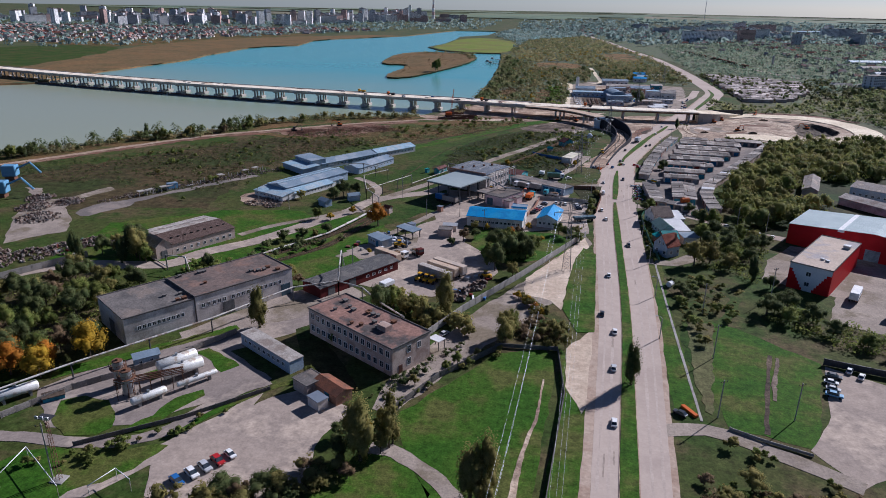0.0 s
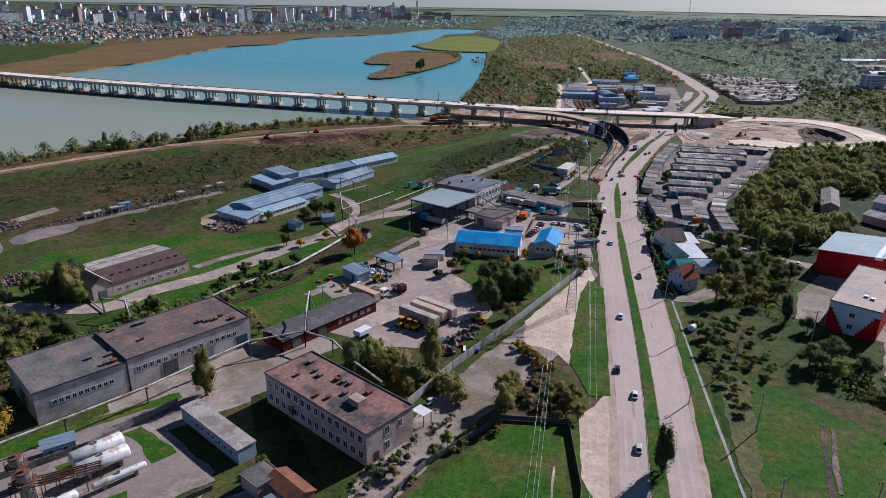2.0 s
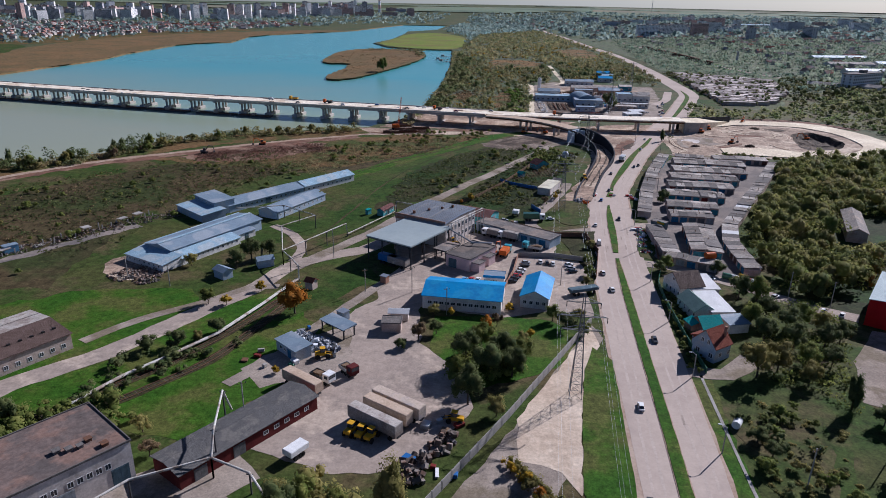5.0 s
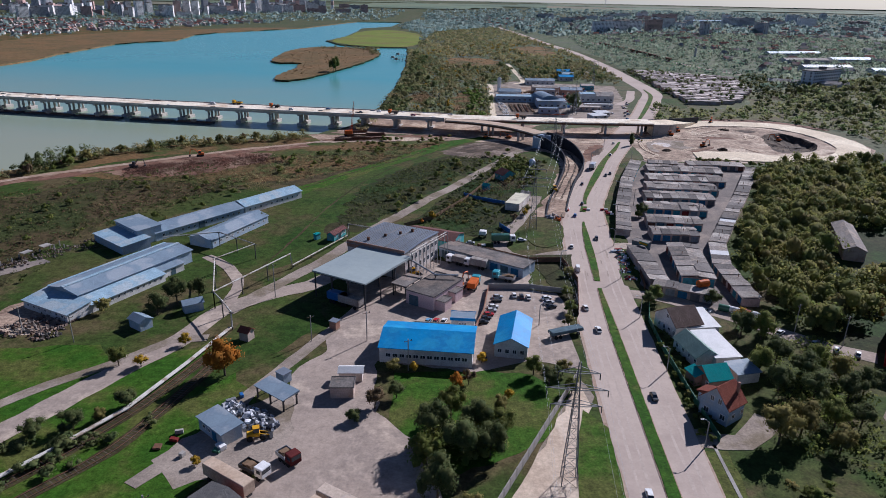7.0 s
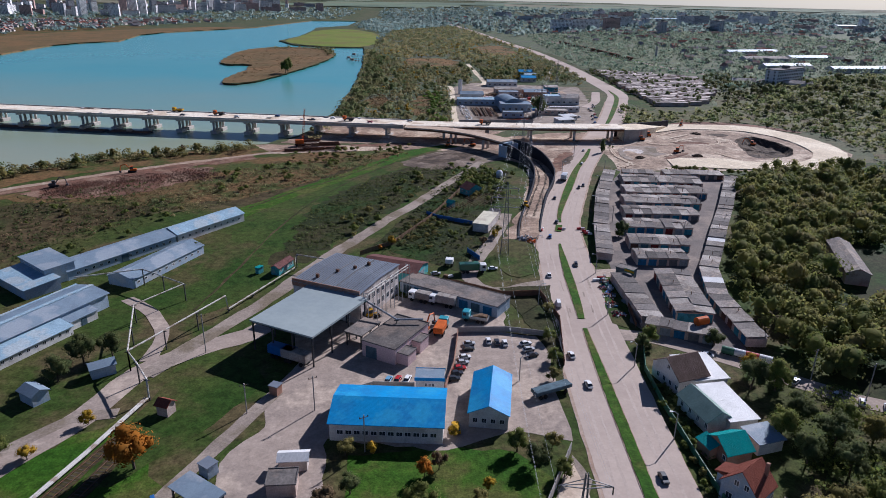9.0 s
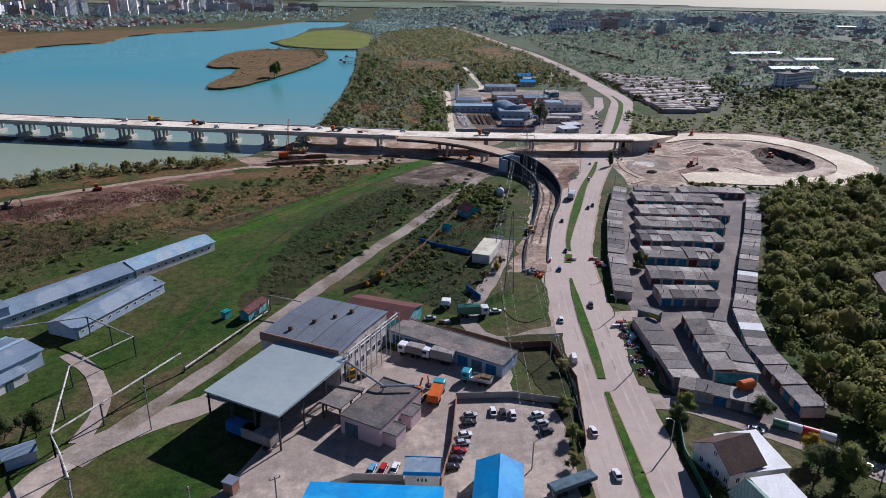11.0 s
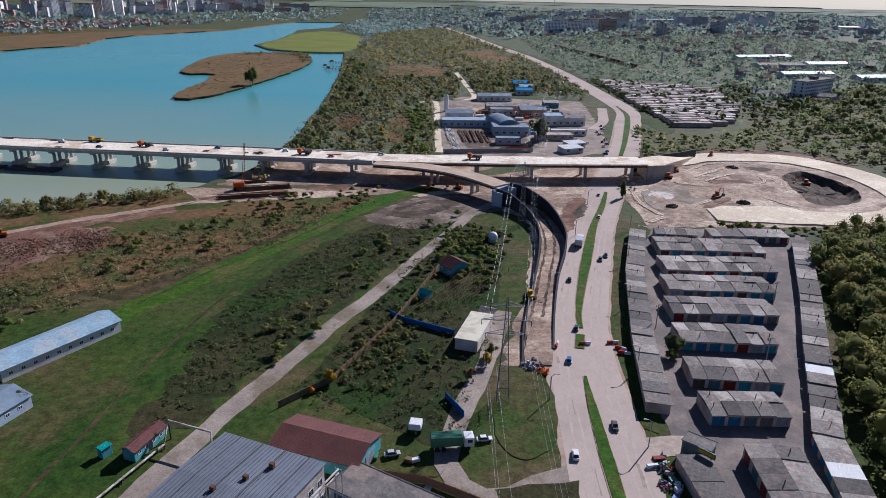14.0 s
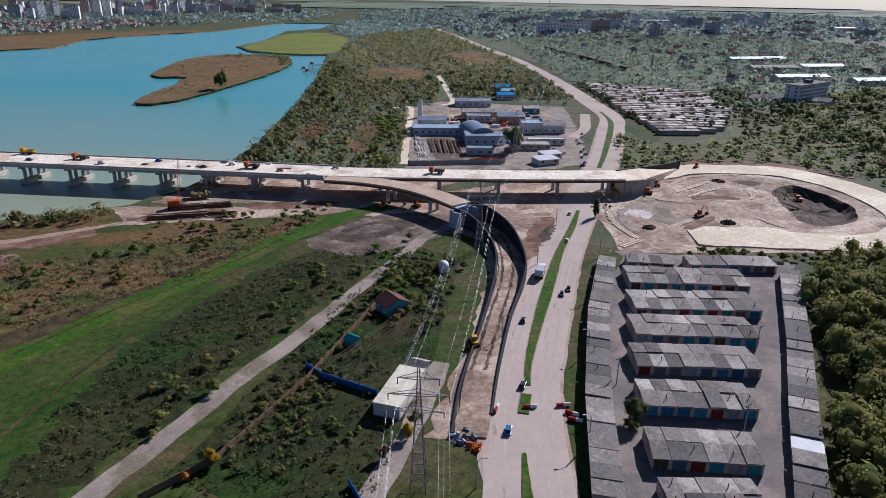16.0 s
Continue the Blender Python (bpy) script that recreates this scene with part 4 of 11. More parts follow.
make_pit()
for step_k, (pts, w) in enumerate([([(84, 524), (100.6, 519.9), (115.4, 510.9), (136.8, 502.4), (148, 501), (159.0, 506.9), (163, 516)], 3.6), ([(80, 455), (88.7, 461.9), (104.4, 475.3), (117.9, 486.2), (128, 496), (136.8, 502.4)], 2.6), ([(136.8, 502.4), (142.0, 487.9), (148, 476), (156, 470)], 3.0),
                                   ([(124, 522), (133.2, 530.0), (148.6, 540.6), (158.6, 532.4), (161.1, 515.9), (148.9, 506.8)], 2.2), ([(126, 515), (138, 524), (150, 530), (156, 522), (152, 512), (140, 508)], 1.6), ([(122, 530), (140, 548), (160, 552), (178, 548)], 2.4), ([(86.6, 500.5), (84.8, 478.4), (88, 463)], 2.2)]):
    ribbon("machine_track", pts, w, 0.25 + 0.012 * step_k, M["dirt"], label="packed brown machine track across the earthworks", category="track", thick=0.4, rough=0.7, step=1.3)
    for side in (-1, 1):
        ribbon("wheel_rut", beside_line(pts, side * 0.24 * w), 0.34, 0.262 + 0.012 * step_k, M["sand"], label="pale wheel rut in the machine track", category="track", thick=0.05, rough=0.12, step=1.2)
for step_k, (poly, m, lab) in enumerate([([(90, 500.5), (103.4, 504.7), (114.6, 502.3), (124, 497), (116, 486), (95.6, 469), (86, 472)], "gravel", "grey silted basin in the earthworks"), ([(92, 494), (99, 498), (104, 492), (97, 482), (91, 484)], "plaster", "pale dried mud in the basin"),
                     ([(104, 470), (118, 484), (128, 490), (122, 482), (112, 474), (108, 464)], "red_soil", "dark brown damp soil"), ([(151, 540), (163.6, 542), (177, 538), (160, 532.3)], "pit", "dark damp soil of a cutting"), ([(112, 475.3), (107.5, 461), (123, 455), (142, 451), (150, 462), (147.2, 473.5), (133, 476)], "sand", "pale levelled sand of the loop ramp"),
                     ([(126, 516), (140, 518), (150, 511), (142, 503), (130, 508)], "red_soil", "brown churned earth"), ([(146, 578), (172, 584), (204, 574), (222, 548), (216, 546), (200, 565), (174, 574), (148, 570)], "red_soil", "brown earth bank behind the ramp")]):
    patch("spoil", poly, 0.24 + 0.008 * step_k, M[m], lab, "soil", 0.6, 2.5, curve=1)

ribbon("bank_weeds", [(-300, 276), (-272, 312), (-252, 352), (-220, 390), (-202, 420), (-172, 450), (-126, 474), (-98, 490)], 22, 0.05, M["dry_field"], label="brown dry weeds along the river bank", category="weeds", rough=1.5)
# roads
ribbon("river_track", [(-320, 226), (-296, 262), (-266, 306), (-240, 350), (-213, 389), (-190, 409), (-165, 431), (-138, 453), (-104, 475), (-72, 496)], 4.2, 0.09, M["dirt"], label="sandy track along the river bank", category="track", rough=0.7)
ribbon("track_edge", [(-320, 222), (-296, 257), (-266, 301), (-240, 345), (-211, 384), (-188, 404), (-163, 426), (-136, 448), (-102, 470)], 9.0, 0.075, M["red_soil"], label="churned brown soil beside the river track", category="soil", rough=1.8)
ribbon("service_road", [(-165, 160), (-150, 174), (-122, 180), (-116, 192), (-103, 208), (-91, 232), (-82, 250), (-78, 265), (-68, 276), (-58, 283), (-52, 294), (-46, 308)], 6.5, 0.09, M["yard"], label="worn asphalt service road", category="road", rough=0.3)
ribbon("gravel_road", [(-76, 264), (-68.5, 281), (-60, 298), (-52.5, 318), (-44.5, 338), (-37, 354), (-28.8, 374), (-19.5, 391.5), (-8, 418), (5.5, 447), (15, 468), (28, 482)], 4.6, 0.1, M["gravel"], label="pale gravel road", category="road", rough=0.35)
ribbon("loop_path", [(-96, 303), (-86, 294), (-79, 282), (-78, 270)], 3.5, 0.1, M["yard"], label="curved asphalt path", category="path", rough=0.25)
ribbon("yard_path", [(-70, 198), (-62, 214), (-58, 228), (-50, 248), (-46, 258)], 3.0, 0.1, M["gravel"], label="concrete path by the sheds", category="path", rough=0.25)
ribbon("yard_path", [(-112, 90), (-97.1, 92.6), (-88.4, 92.8), (-80, 94.3), (-72.5, 99.2), (-68.9, 107.9), (-64.3, 116.5), (-60, 121)], 3.2, 0.1, M["yard_tank"], label="asphalt path round the tank yard", category="path", rough=0.2, step=2.0)
ribbon("yard_path", [(-112, 212), (-105, 224), (-92, 238), (-84, 248), (-76, 250)], 3.2, 0.1, M["gravel"], label="dusty path", category="path", rough=0.3)
ribbon("footpath", [(33, 124), (33.2, 152), (33.5, 182), (34, 215)], 0.6, 0.1, M["concrete"], label="narrow concrete footpath", category="footpath", rough=0.05)
ribbon("side_road", [(24, 119), (33, 121), (41, 118), (48, 114), (58, 108)], 4.0, 0.1, M["gravel"], label="dusty side road", category="road", rough=0.3)
ribbon("side_road", [(27, 217), (32, 217), (40, 216), (48, 224)], 5.0, 0.1, M["gravel"], label="dusty house drive", category="drive", rough=0.3)
ribbon("side_road", [(27, 283), (34, 283), (42, 281), (53, 273), (61, 267), (72, 257), (84, 250)], 5.5, 0.1, M["yard"], label="worn asphalt side street", category="road", rough=0.3)
ribbon("side_road", [(24, 316), (14, 312), (4, 309), (-2, 318), (2, 335), (8, 352), (16, 380)], 4.5, 0.1, M["gravel"], label="dusty lane by the gardens", category="lane", rough=0.4)
ribbon("side_road", [(31, 318), (38, 322), (46, 322)], 6, 0.1, M["yard"], label="asphalt entry of the garage yard", category="road", rough=0.3)

MEDIAN = [(13.8, 60), (16.5, 98), (18.7, 129), (20.9, 161), (22.1, 188), (22.7, 208), (23.3, 230), (24.1, 256), (25.1, 283), (25.8, 294), (26.8, 306), (28.1, 323), (29.7, 342), (31.2, 356), (34.0, 373), (38.8, 390), (45.0, 411), (53.0, 438), (61.5, 463), (74.0, 496), (86, 526), (100, 562), (114, 601), (135, 668)]


def beside(line, d0, d1):
    """Offset of a plan line to its right, by d0 at its start and d1 at its end."""
    L = [Vector((*p, 0)) for p in line]
    out = []
    for i, p in enumerate(L):
        d = (L[min(i + 1, len(L) - 1)] - L[max(i - 1, 0)]).normalized()
        k = d0 + (d1 - d0) * i / (len(L) - 1)
        out.append((p.x + d.y * k, p.y - d.x * k))
    return out


ribbon("road", beside(MEDIAN, 0.3, 0.3), 16.0, 0.11, M["asphalt"], label="dusty grey dual carriageway", category="road", rough=0.06, step=3.0, widths=[13.6, 14.2, 15, 16.4, 17, 16.2, 15.6, 15.5, 15.5, 15.5, 15.5, 15.5, 17])
ribbon("road_shoulder", beside(MEDIAN, 7.6, 7.8), 2.2, 0.085, M["road_dust"], label="reddish dusty road shoulder", category="shoulder", rough=0.22)
ribbon("road_shoulder", beside(MEDIAN, -7.4, -7.6), 2.6, 0.086, M["road_dust"], label="reddish dusty road shoulder", category="shoulder", rough=0.22)
NORTH = [(135, 668), (146, 705), (149, 740), (149.5, 800), (150, 850), (150, 895), (148.5, 992), (140, 1165), (118, 1370), (88, 1700), (40, 2100), (-60, 2700)]
ribbon("road_north", NORTH, 16, 0.11, M["asphalt"], label="pale grey main road running north", category="road", rough=0.2, step=8, widths=[17, 16, 15, 15, 14, 13, 12, 12, 11, 11, 11, 11])
ribbon("side_road", [(104, 640), (118, 668), (126, 700), (132, 725)], 7, 0.1, M["asphalt"], label="service lane with parked cars", category="road", rough=0.2)


def kerbed(name, pts, width, label, widths=None):
    """A raised grass strip with its kerb."""
    ribbon("kerb", pts, width + 0.4, 0.20, M["dirt"], label="low kerb buried in road dust", category="kerb", thick=0.2, widths=[w + 0.4 for w in widths] if widths else None)
    ribbon(name, pts, width, 0.29, M["bright_grass"], label=label, category="median", thick=0.2, rough=0.07, step=2.0, widths=widths)


kerbed("median_strip", [(13.8, 60), (16.5, 98), (18.7, 129), (20.9, 161), (22.1, 188), (22.7, 208), (23.3, 230), (24.1, 256), (25.1, 283), (25.3, 286)], 2.7, "narrow green grass median", [3.4, 3.4, 3.3, 2.8, 2.5, 2.3, 2.2, 2.2, 2.2, 1.0])
kerbed("median_strip", [(25.6, 291.5), (26.7, 304.5), (27.9, 322), (29.5, 341), (30.2, 347)], 2.3, "narrow green grass median", [1.6, 2.3, 2.5, 1.9, 0.6])
kerbed("median_strip", [(31.9, 359.5), (33.6, 366.5)], 2.1, "short green grass median")
kerbed("median_strip", [(34.5, 370), (36.0, 379), (41.6, 399), (48.7, 422), (57.4, 449.5), (67, 474.2), (74.3, 495.5)], 2.6, "narrow green grass median", [1.0, 2.2, 3.2, 3.2, 2.4, 2.4, 1.2])
kerbed("median_strip", [(101, 566), (113, 600), (134, 665), (143, 700), (146, 735)], 3.4, "narrow green grass median beyond the bridge", [2, 3, 3.6, 3.4, 1])
patch("grass_oval", [(10, 345), (17, 350), (22, 346), (21, 328), (17, 320), (10, 318), (7, 327)], 0.16, M["meadow"], "oval green grass plot by the road", "grass", 0.3, curve=2)
patch("grass_verge", [(6, 311), (21, 313), (18, 281), (16, 266), (12, 284)], 0.12, M["dark_grass"], "weedy verge by the depot wall", "verge", 0.4)
patch("grass_verge", [(37, 328), (41, 352), (51, 388), (57, 403), (59, 401), (47, 362), (43, 336), (40, 326)], 0.12, M["meadow"], "green verge beside the garages", "verge", 0.4)
patch("grass_verge", [(57, 403), (66, 436), (76, 452), (78, 446), (69, 428), (60, 403)], 0.12, M["meadow"], "green verge beside the garages", "verge", 0.4)
patch("grass_verge", [(33, 289), (37, 286), (40, 300), (40, 318), (37, 318), (34, 302)], 0.12, M["meadow"], "green verge beside the garages", "verge", 0.4)

# the road goes on to the south
SOUTH = [(-12, -300), (1.2, -120), (9.5, 0), (13.8, 60.1)]
ribbon("road", [(x + 0.3, y) for x, y in SOUTH], 13.6, 0.11, M["asphalt"], label="dusty grey dual carriageway", category="road", rough=0.15, step=3.0)
kerbed("median_strip", SOUTH, 3.2, "narrow green grass median")
for off in (-8.2, 8.2):
    ribbon("road_shoulder", [(x + off, y) for x, y in SOUTH], 3.2, 0.084, M["dirt"], label="reddish dusty road shoulder", category="shoulder", rough=0.22)
# mended spots and worn tracks in the asphalt
patch_rnd = random.Random(5)
for k in range(16):
    u = patch_rnd.uniform(0.5, 16.5)
    a, b = MEDIAN[int(u)], MEDIAN[int(u) + 1]
    f = u - int(u)
    x, y = a[0] + (b[0] - a[0]) * f + patch_rnd.choice((-1, 1)) * patch_rnd.uniform(2.4, 6.0), a[1] + (b[1] - a[1]) * f
    d = math.atan2(b[1] - a[1], b[0] - a[0])
    L, w = patch_rnd.uniform(1.5, 7.0), patch_rnd.uniform(0.25, 0.7)
    c, s = math.cos(d), math.sin(d)
    patch("asphalt_repair", [(x + i * L / 2 * c - j * w / 2 * s, y + i * L / 2 * s + j * w / 2 * c) for i, j in ((-1, -1), (1, -1), (1, 1), (-1, 1))], 0.118 + 0.0008 * k, M["yard"], "mended strip in the worn asphalt", "road repair", 0.12, 0.7, thick=0.02)
for off, w, k in ((-5.6, 0.5, 0), (-3.7, 0.5, 1), (4.0, 0.5, 2), (6.0, 0.5, 3)):
    ribbon("wheel_track", beside(MEDIAN[1:20], off, off * 0.92), w, 0.114 + 0.001 * k, M["worn_asphalt"], label="pale worn wheel track in the asphalt", category="road wear", thick=0.01, rough=0.15, step=3.0)

# ---------------------------------------------------------------- river bridge
DECK_Z = 8.0
DECK = [(-1000, 772), (-597, 645), (-429, 598), (-298, 570), (-190, 551), (-98, 537), (-27, 526)]


def slab_along(bm, pts, w, z0s, z1s, step=8.0):
    line = smooth_line([(*p, 0) for p in pts], step)
    rows = []
    for i, p in enumerate(line):
        d = (line[min(i + 1, len(line) - 1)] - line[max(i - 1, 0)]).normalized()
        s = Vector((-d.y, d.x, 0))
        u = i / (len(line) - 1)
        z0, z1 = z0s[0] + (z0s[1] - z0s[0]) * u, z1s[0] + (z1s[1] - z1s[0]) * u
        a, b = p + s * w / 2, p - s * w / 2
        rows.append([bm.verts.new((a.x, a.y, z1)), bm.verts.new((b.x, b.y, z1)), bm.verts.new((b.x, b.y, z0)), bm.verts.new((a.x, a.y, z0))])
    for a, b in zip(rows, rows[1:]):
        for k in range(4):
            bm.faces.new((a[k], b[k], b[(k + 1) % 4], a[(k + 1) % 4]))
    bm.faces.new(rows[0])
    bm.faces.new(rows[-1][::-1])
    bmesh.ops.recalc_face_normals(bm, faces=bm.faces[:])
    return bm


bridge = thing("bridge", -200, 552, 0, 0, "long pale concrete road bridge under construction on twin-column piers", "bridge")
inv = Matrix.Translation((200, -552, 0))
part("deck", slab_along(bmesh.new(), DECK, 19.0, (7.5, 7.5), (8.0, 8.0)), M["deck"], bridge, "pale unfinished concrete deck", at=inv)
EAST = [(-27, 526), (0, 524), (30, 522.5), (60, 521.5), (98, 522)]
part("deck", slab_along(bmesh.new(), EAST, 15.0, (7.3, 7.3), (7.95, 7.95)), M["deck"], bridge, "pale unfinished concrete deck", at=inv)
for off, w in ((-8.6, 0.8), (-3, 0.7), (3, 0.7), (8.6, 0.8)):
    part("girder", slab_along(bmesh.new(), beside(DECK, off, off), w, (6.2, 6.2), (7.5, 7.5)), M["pier"], bridge, at=inv)
for off in (-6.6, 0, 6.6):
    part("girder", slab_along(bmesh.new(), beside(EAST, off, off), 0.8, (6.2, 6.2), (7.3, 7.3)), M["rust"], bridge, "rusty brown steel girder", at=inv)
for off in (-9.2, 9.2):
    part("parapet", slab_along(bmesh.new(), beside(DECK, off, off), 0.35, (8.0, 8.0), (8.5, 8.5)), M["pier"], bridge, at=inv)

RAMP = [(-27, 517), (-10, 513), (6, 505), (18, 494), (27, 482)]
part("ramp_deck", slab_along(bmesh.new(), RAMP, 9.0, (7.2, 6.4), (7.9, 7.1), 4), M["brown_deck"], bridge, "brown unfinished ramp deck", at=inv)
for off in (-3.6, 3.6):
    part("girder", slab_along(bmesh.new(), beside(RAMP, off, off), 0.7, (6.2, 5.4), (7.2, 6.4), 4), M["rust"], bridge, at=inv)


def pier_meshes():
    col = bmesh.new()
    beam(col, (0, 0, 0), (0, 0, 7.6), 0.75, 12)
    foot = soft_box(-1.9, 1.9, -3.3, 3.3, 0, 2.9, 0.15, 1)
    cap = soft_box(-0.9, 0.9, -8.8, 8.8, 0, 0.9, 0.1, 1)
    return col, foot, cap


col_m = footing_m = cap_m = None
line = smooth_line([(*p, 0) for p in DECK], 1.0)
dist, k = 0.0, 0
for a, b in zip(line[::-1], line[::-1][1:]):
    dist += (b - a).length
    if dist >= 10.5 + 21.0 * k and k < 40:
        k += 1
        ang = math.degrees(math.atan2((a - b).y, (a - b).x))
        base = Matrix.Translation((200, -552, 0)) @ pose(b.x, b.y, 0, 0, 0, ang)
        wet = b.x < -84
        z0 = -2.6 if wet else -0.3
        if col_m is None:
            c, f, cp = pier_meshes()
            col_m = part("pier_column", c, M["pier"], bridge, smooth=True, at=base @ pose(0, -4.2, z0))
            again(col_m, base @ pose(0, 4.2, z0))
            cap_m = part("pier_cap", cp, M["pier"], bridge, at=base @ pose(0, 0, 5.3))
            footing_m = part("pier_footing", f, M["pier"], bridge, at=base @ pose(0, -4.4, -2.4))
            again(footing_m, base @ pose(0, 4.4, -2.4))
        else:
            for s in (-4.4, 4.4):
                for q in (-1.9, 1.9):
                    again(col_m, base @ pose(0, s + q, z0))
                again(footing_m, base @ pose(0, s, -2.65 if wet else -2.4))
            again(cap_m, base @ pose(0, 0, 5.3))
for x, y in [(-5, 523.5), (20, 522.5), (45, 522), (70, 521.5), (92, 522), (0, 508.5), (17, 495)]:
    base = Matrix.Translation((200, -552, 0)) @ pose(x, y, 0, 0, 0, 0 if y > 515 else -40)
    for s in ((-4.5, 4.5) if y > 515 else (-2.2, 2.2)):
        again(col_m, base @ pose(0, s, -1.3))

# ramp walls and abutments
def wall_along(name, pts, thick, material, label):
    """A wall on the ground whose top follows the given heights."""
    L = smooth_line(pts, 3.0)
    bm = bmesh.new()
    rows = []
    for i, p in enumerate(L):
        d = (L[min(i + 1, len(L) - 1)] - L[max(i - 1, 0)])
        d.z = 0
        d.normalize()
        s = Vector((-d.y, d.x, 0)) * thick / 2
        rows.append([bm.verts.new((p.x + s.x, p.y + s.y, p.z)), bm.verts.new((p.x - s.x, p.y - s.y, p.z)), bm.verts.new((p.x - s.x, p.y - s.y, -0.1)), bm.verts.new((p.x + s.x, p.y + s.y, -0.1))])
    for a, b in zip(rows, rows[1:]):
        for k in range(4):
            bm.faces.new((a[k], b[k], b[(k + 1) % 4], a[(k + 1) % 4]))
    bm.faces.new(rows[0])
    bm.faces.new(rows[-1][::-1])
    bmesh.ops.recalc_face_normals(bm, faces=bm.faces[:])
    return tagged(link(bm, name, material), label, "retaining wall", "", "structure")


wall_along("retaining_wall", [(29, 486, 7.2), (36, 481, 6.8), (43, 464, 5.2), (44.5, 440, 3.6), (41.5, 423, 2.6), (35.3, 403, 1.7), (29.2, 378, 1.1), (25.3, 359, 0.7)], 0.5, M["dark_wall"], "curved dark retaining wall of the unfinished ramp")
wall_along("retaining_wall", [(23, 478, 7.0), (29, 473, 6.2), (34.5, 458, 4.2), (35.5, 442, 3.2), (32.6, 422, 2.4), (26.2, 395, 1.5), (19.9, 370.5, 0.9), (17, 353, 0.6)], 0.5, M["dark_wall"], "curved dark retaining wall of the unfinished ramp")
ribbon("ramp_fill", [(27, 479), (37, 470), (40, 455), (39.5, 440), (36.8, 423), (30.5, 399), (24.5, 375), (20.5, 352)], 6.5, 0.4, M["earth"], label="brown earth fill between the ramp walls", category="earth", thick=0.5, rough=0.3)
ab = thing("abutment", 26, 480, 0, -40, "pale concrete ramp abutment", "abutment")
part("front_wall", soft_box(-0.6, 0.6, -5.2, 5.2, 0, 6.5, 0.08, 1), M["plaster_blue"], ab, "pale blue-grey concrete front wall")
part("wing_wall", boxes((0.6, 4.5, -5.4, -4.9, 0, 6.0)), M["plaster_blue"], ab)
part("wing_wall", boxes((0.6, 4.5, 4.9, 5.4, 0, 6.0)), M["plaster_blue"], ab)
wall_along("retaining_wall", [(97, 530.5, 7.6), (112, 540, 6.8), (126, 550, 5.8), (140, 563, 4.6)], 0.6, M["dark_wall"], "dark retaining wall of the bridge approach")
wall_along("retaining_wall", [(98, 514, 7.4), (108, 519, 6.6), (116, 529, 5.0)], 0.6, M["concrete"], "grey retaining wall of the bridge approach")
bm = bmesh.new()
prism(bm, [(98.5, 514.5), (108, 520), (115.5, 530), (138, 560), (126, 550.5), (112, 540), (98.5, 530)], 0, [7.4, 6.5, 5.0, 1.2, 5.2, 6.5, 7.4])
tagged(link(bm, "approach_fill", M["sand"]), "sand fill of the bridge approach", "embankment", "", "structure")
# ---------------------------------------------------------------- buildings
WIN = {}


def window(parent, m, w, h, name="window"):
    """A framed window standing a little proud of its wall; local x along the wall, -y outwards."""
    key = (round(w, 2), round(h, 2))
    if key not in WIN:
        f = 0.09
        fr = boxes((-w / 2, w / 2, -0.05, 0.1, -h / 2, -h / 2 + f), (-w / 2, w / 2, -0.05, 0.1, h / 2 - f, h / 2), (-w / 2, -w / 2 + f, -0.05, 0.1, -h / 2 + f, h / 2 - f),
                   (w / 2 - f, w / 2, -0.05, 0.1, -h / 2 + f, h / 2 - f), (-0.03, 0.03, -0.04, 0.1, -h / 2 + f, h / 2 - f))
        pa = boxes((-w / 2 + f, w / 2 - f, -0.02, 0.08, -h / 2 + f, h / 2 - f))
        a = part(name, fr, M["white"], parent, at=m)
        WIN[key] = (a, part("pane", pa, M["glass"], a))
        return a
    a0, p0 = WIN[key]
    a = again(a0, m, parent)
    again(p0, Matrix.Identity(4), a)
    return a


DOORS = {}


def door(parent, m, w, h, mat, name="door"):
    key = (round(w, 2), round(h, 2), mat)
    if key not in DOORS:
        bm = boxes((-w / 2, w / 2, -0.06, 0.1, 0, h), (-w / 2 + 0.12, -0.05, -0.09, -0.05, 0.15, h - 0.15), (0.05, w / 2 - 0.12, -0.09, -0.05, 0.15, h - 0.15))
        DOORS[key] = part(name, bm, M[mat], parent, at=m)
        return DOORS[key]
    o = again(DOORS[key], m, parent)
    return o


def face_pose(face, u, z, L, D):
    if face == "S":
        return pose(u, 0, z)
    if face == "E":
        return pose(L, u, z, 0, 0, 90)
    if face == "N":
        return pose(L - u, D, z, 0, 0, 180)
    return pose(0, D - u, z, 0, 0, -90)


def gable_roof(L, D, h, ridge, over, t=0.14):
    """Two sloping plates with a ridge along x, as (near plate, far plate)."""
    out = []
    for y0, y1 in ((-over, D / 2), (D + over, D / 2)):
        k = (ridge - h) / (D / 2)
        z0 = h - k * over
        bm = bmesh.new()
        v = [bm.verts.new(p) for p in ((-over, y0, z0), (L + over, y0, z0), (L + over, y1, ridge), (-over, y1, ridge), (-over, y0, z0 + t), (L + over, y0, z0 + t), (L + over, y1, ridge + t), (-over, y1, ridge + t))]
        for f in ((3, 2, 1, 0), (4, 5, 6, 7), (0, 1, 5, 4), (1, 2, 6, 5), (2, 3, 7, 6), (3, 0, 4, 7)):
            bm.faces.new([v[i] for i in f])
        bmesh.ops.recalc_face_normals(bm, faces=bm.faces[:])
        out.append(bm)
    return out


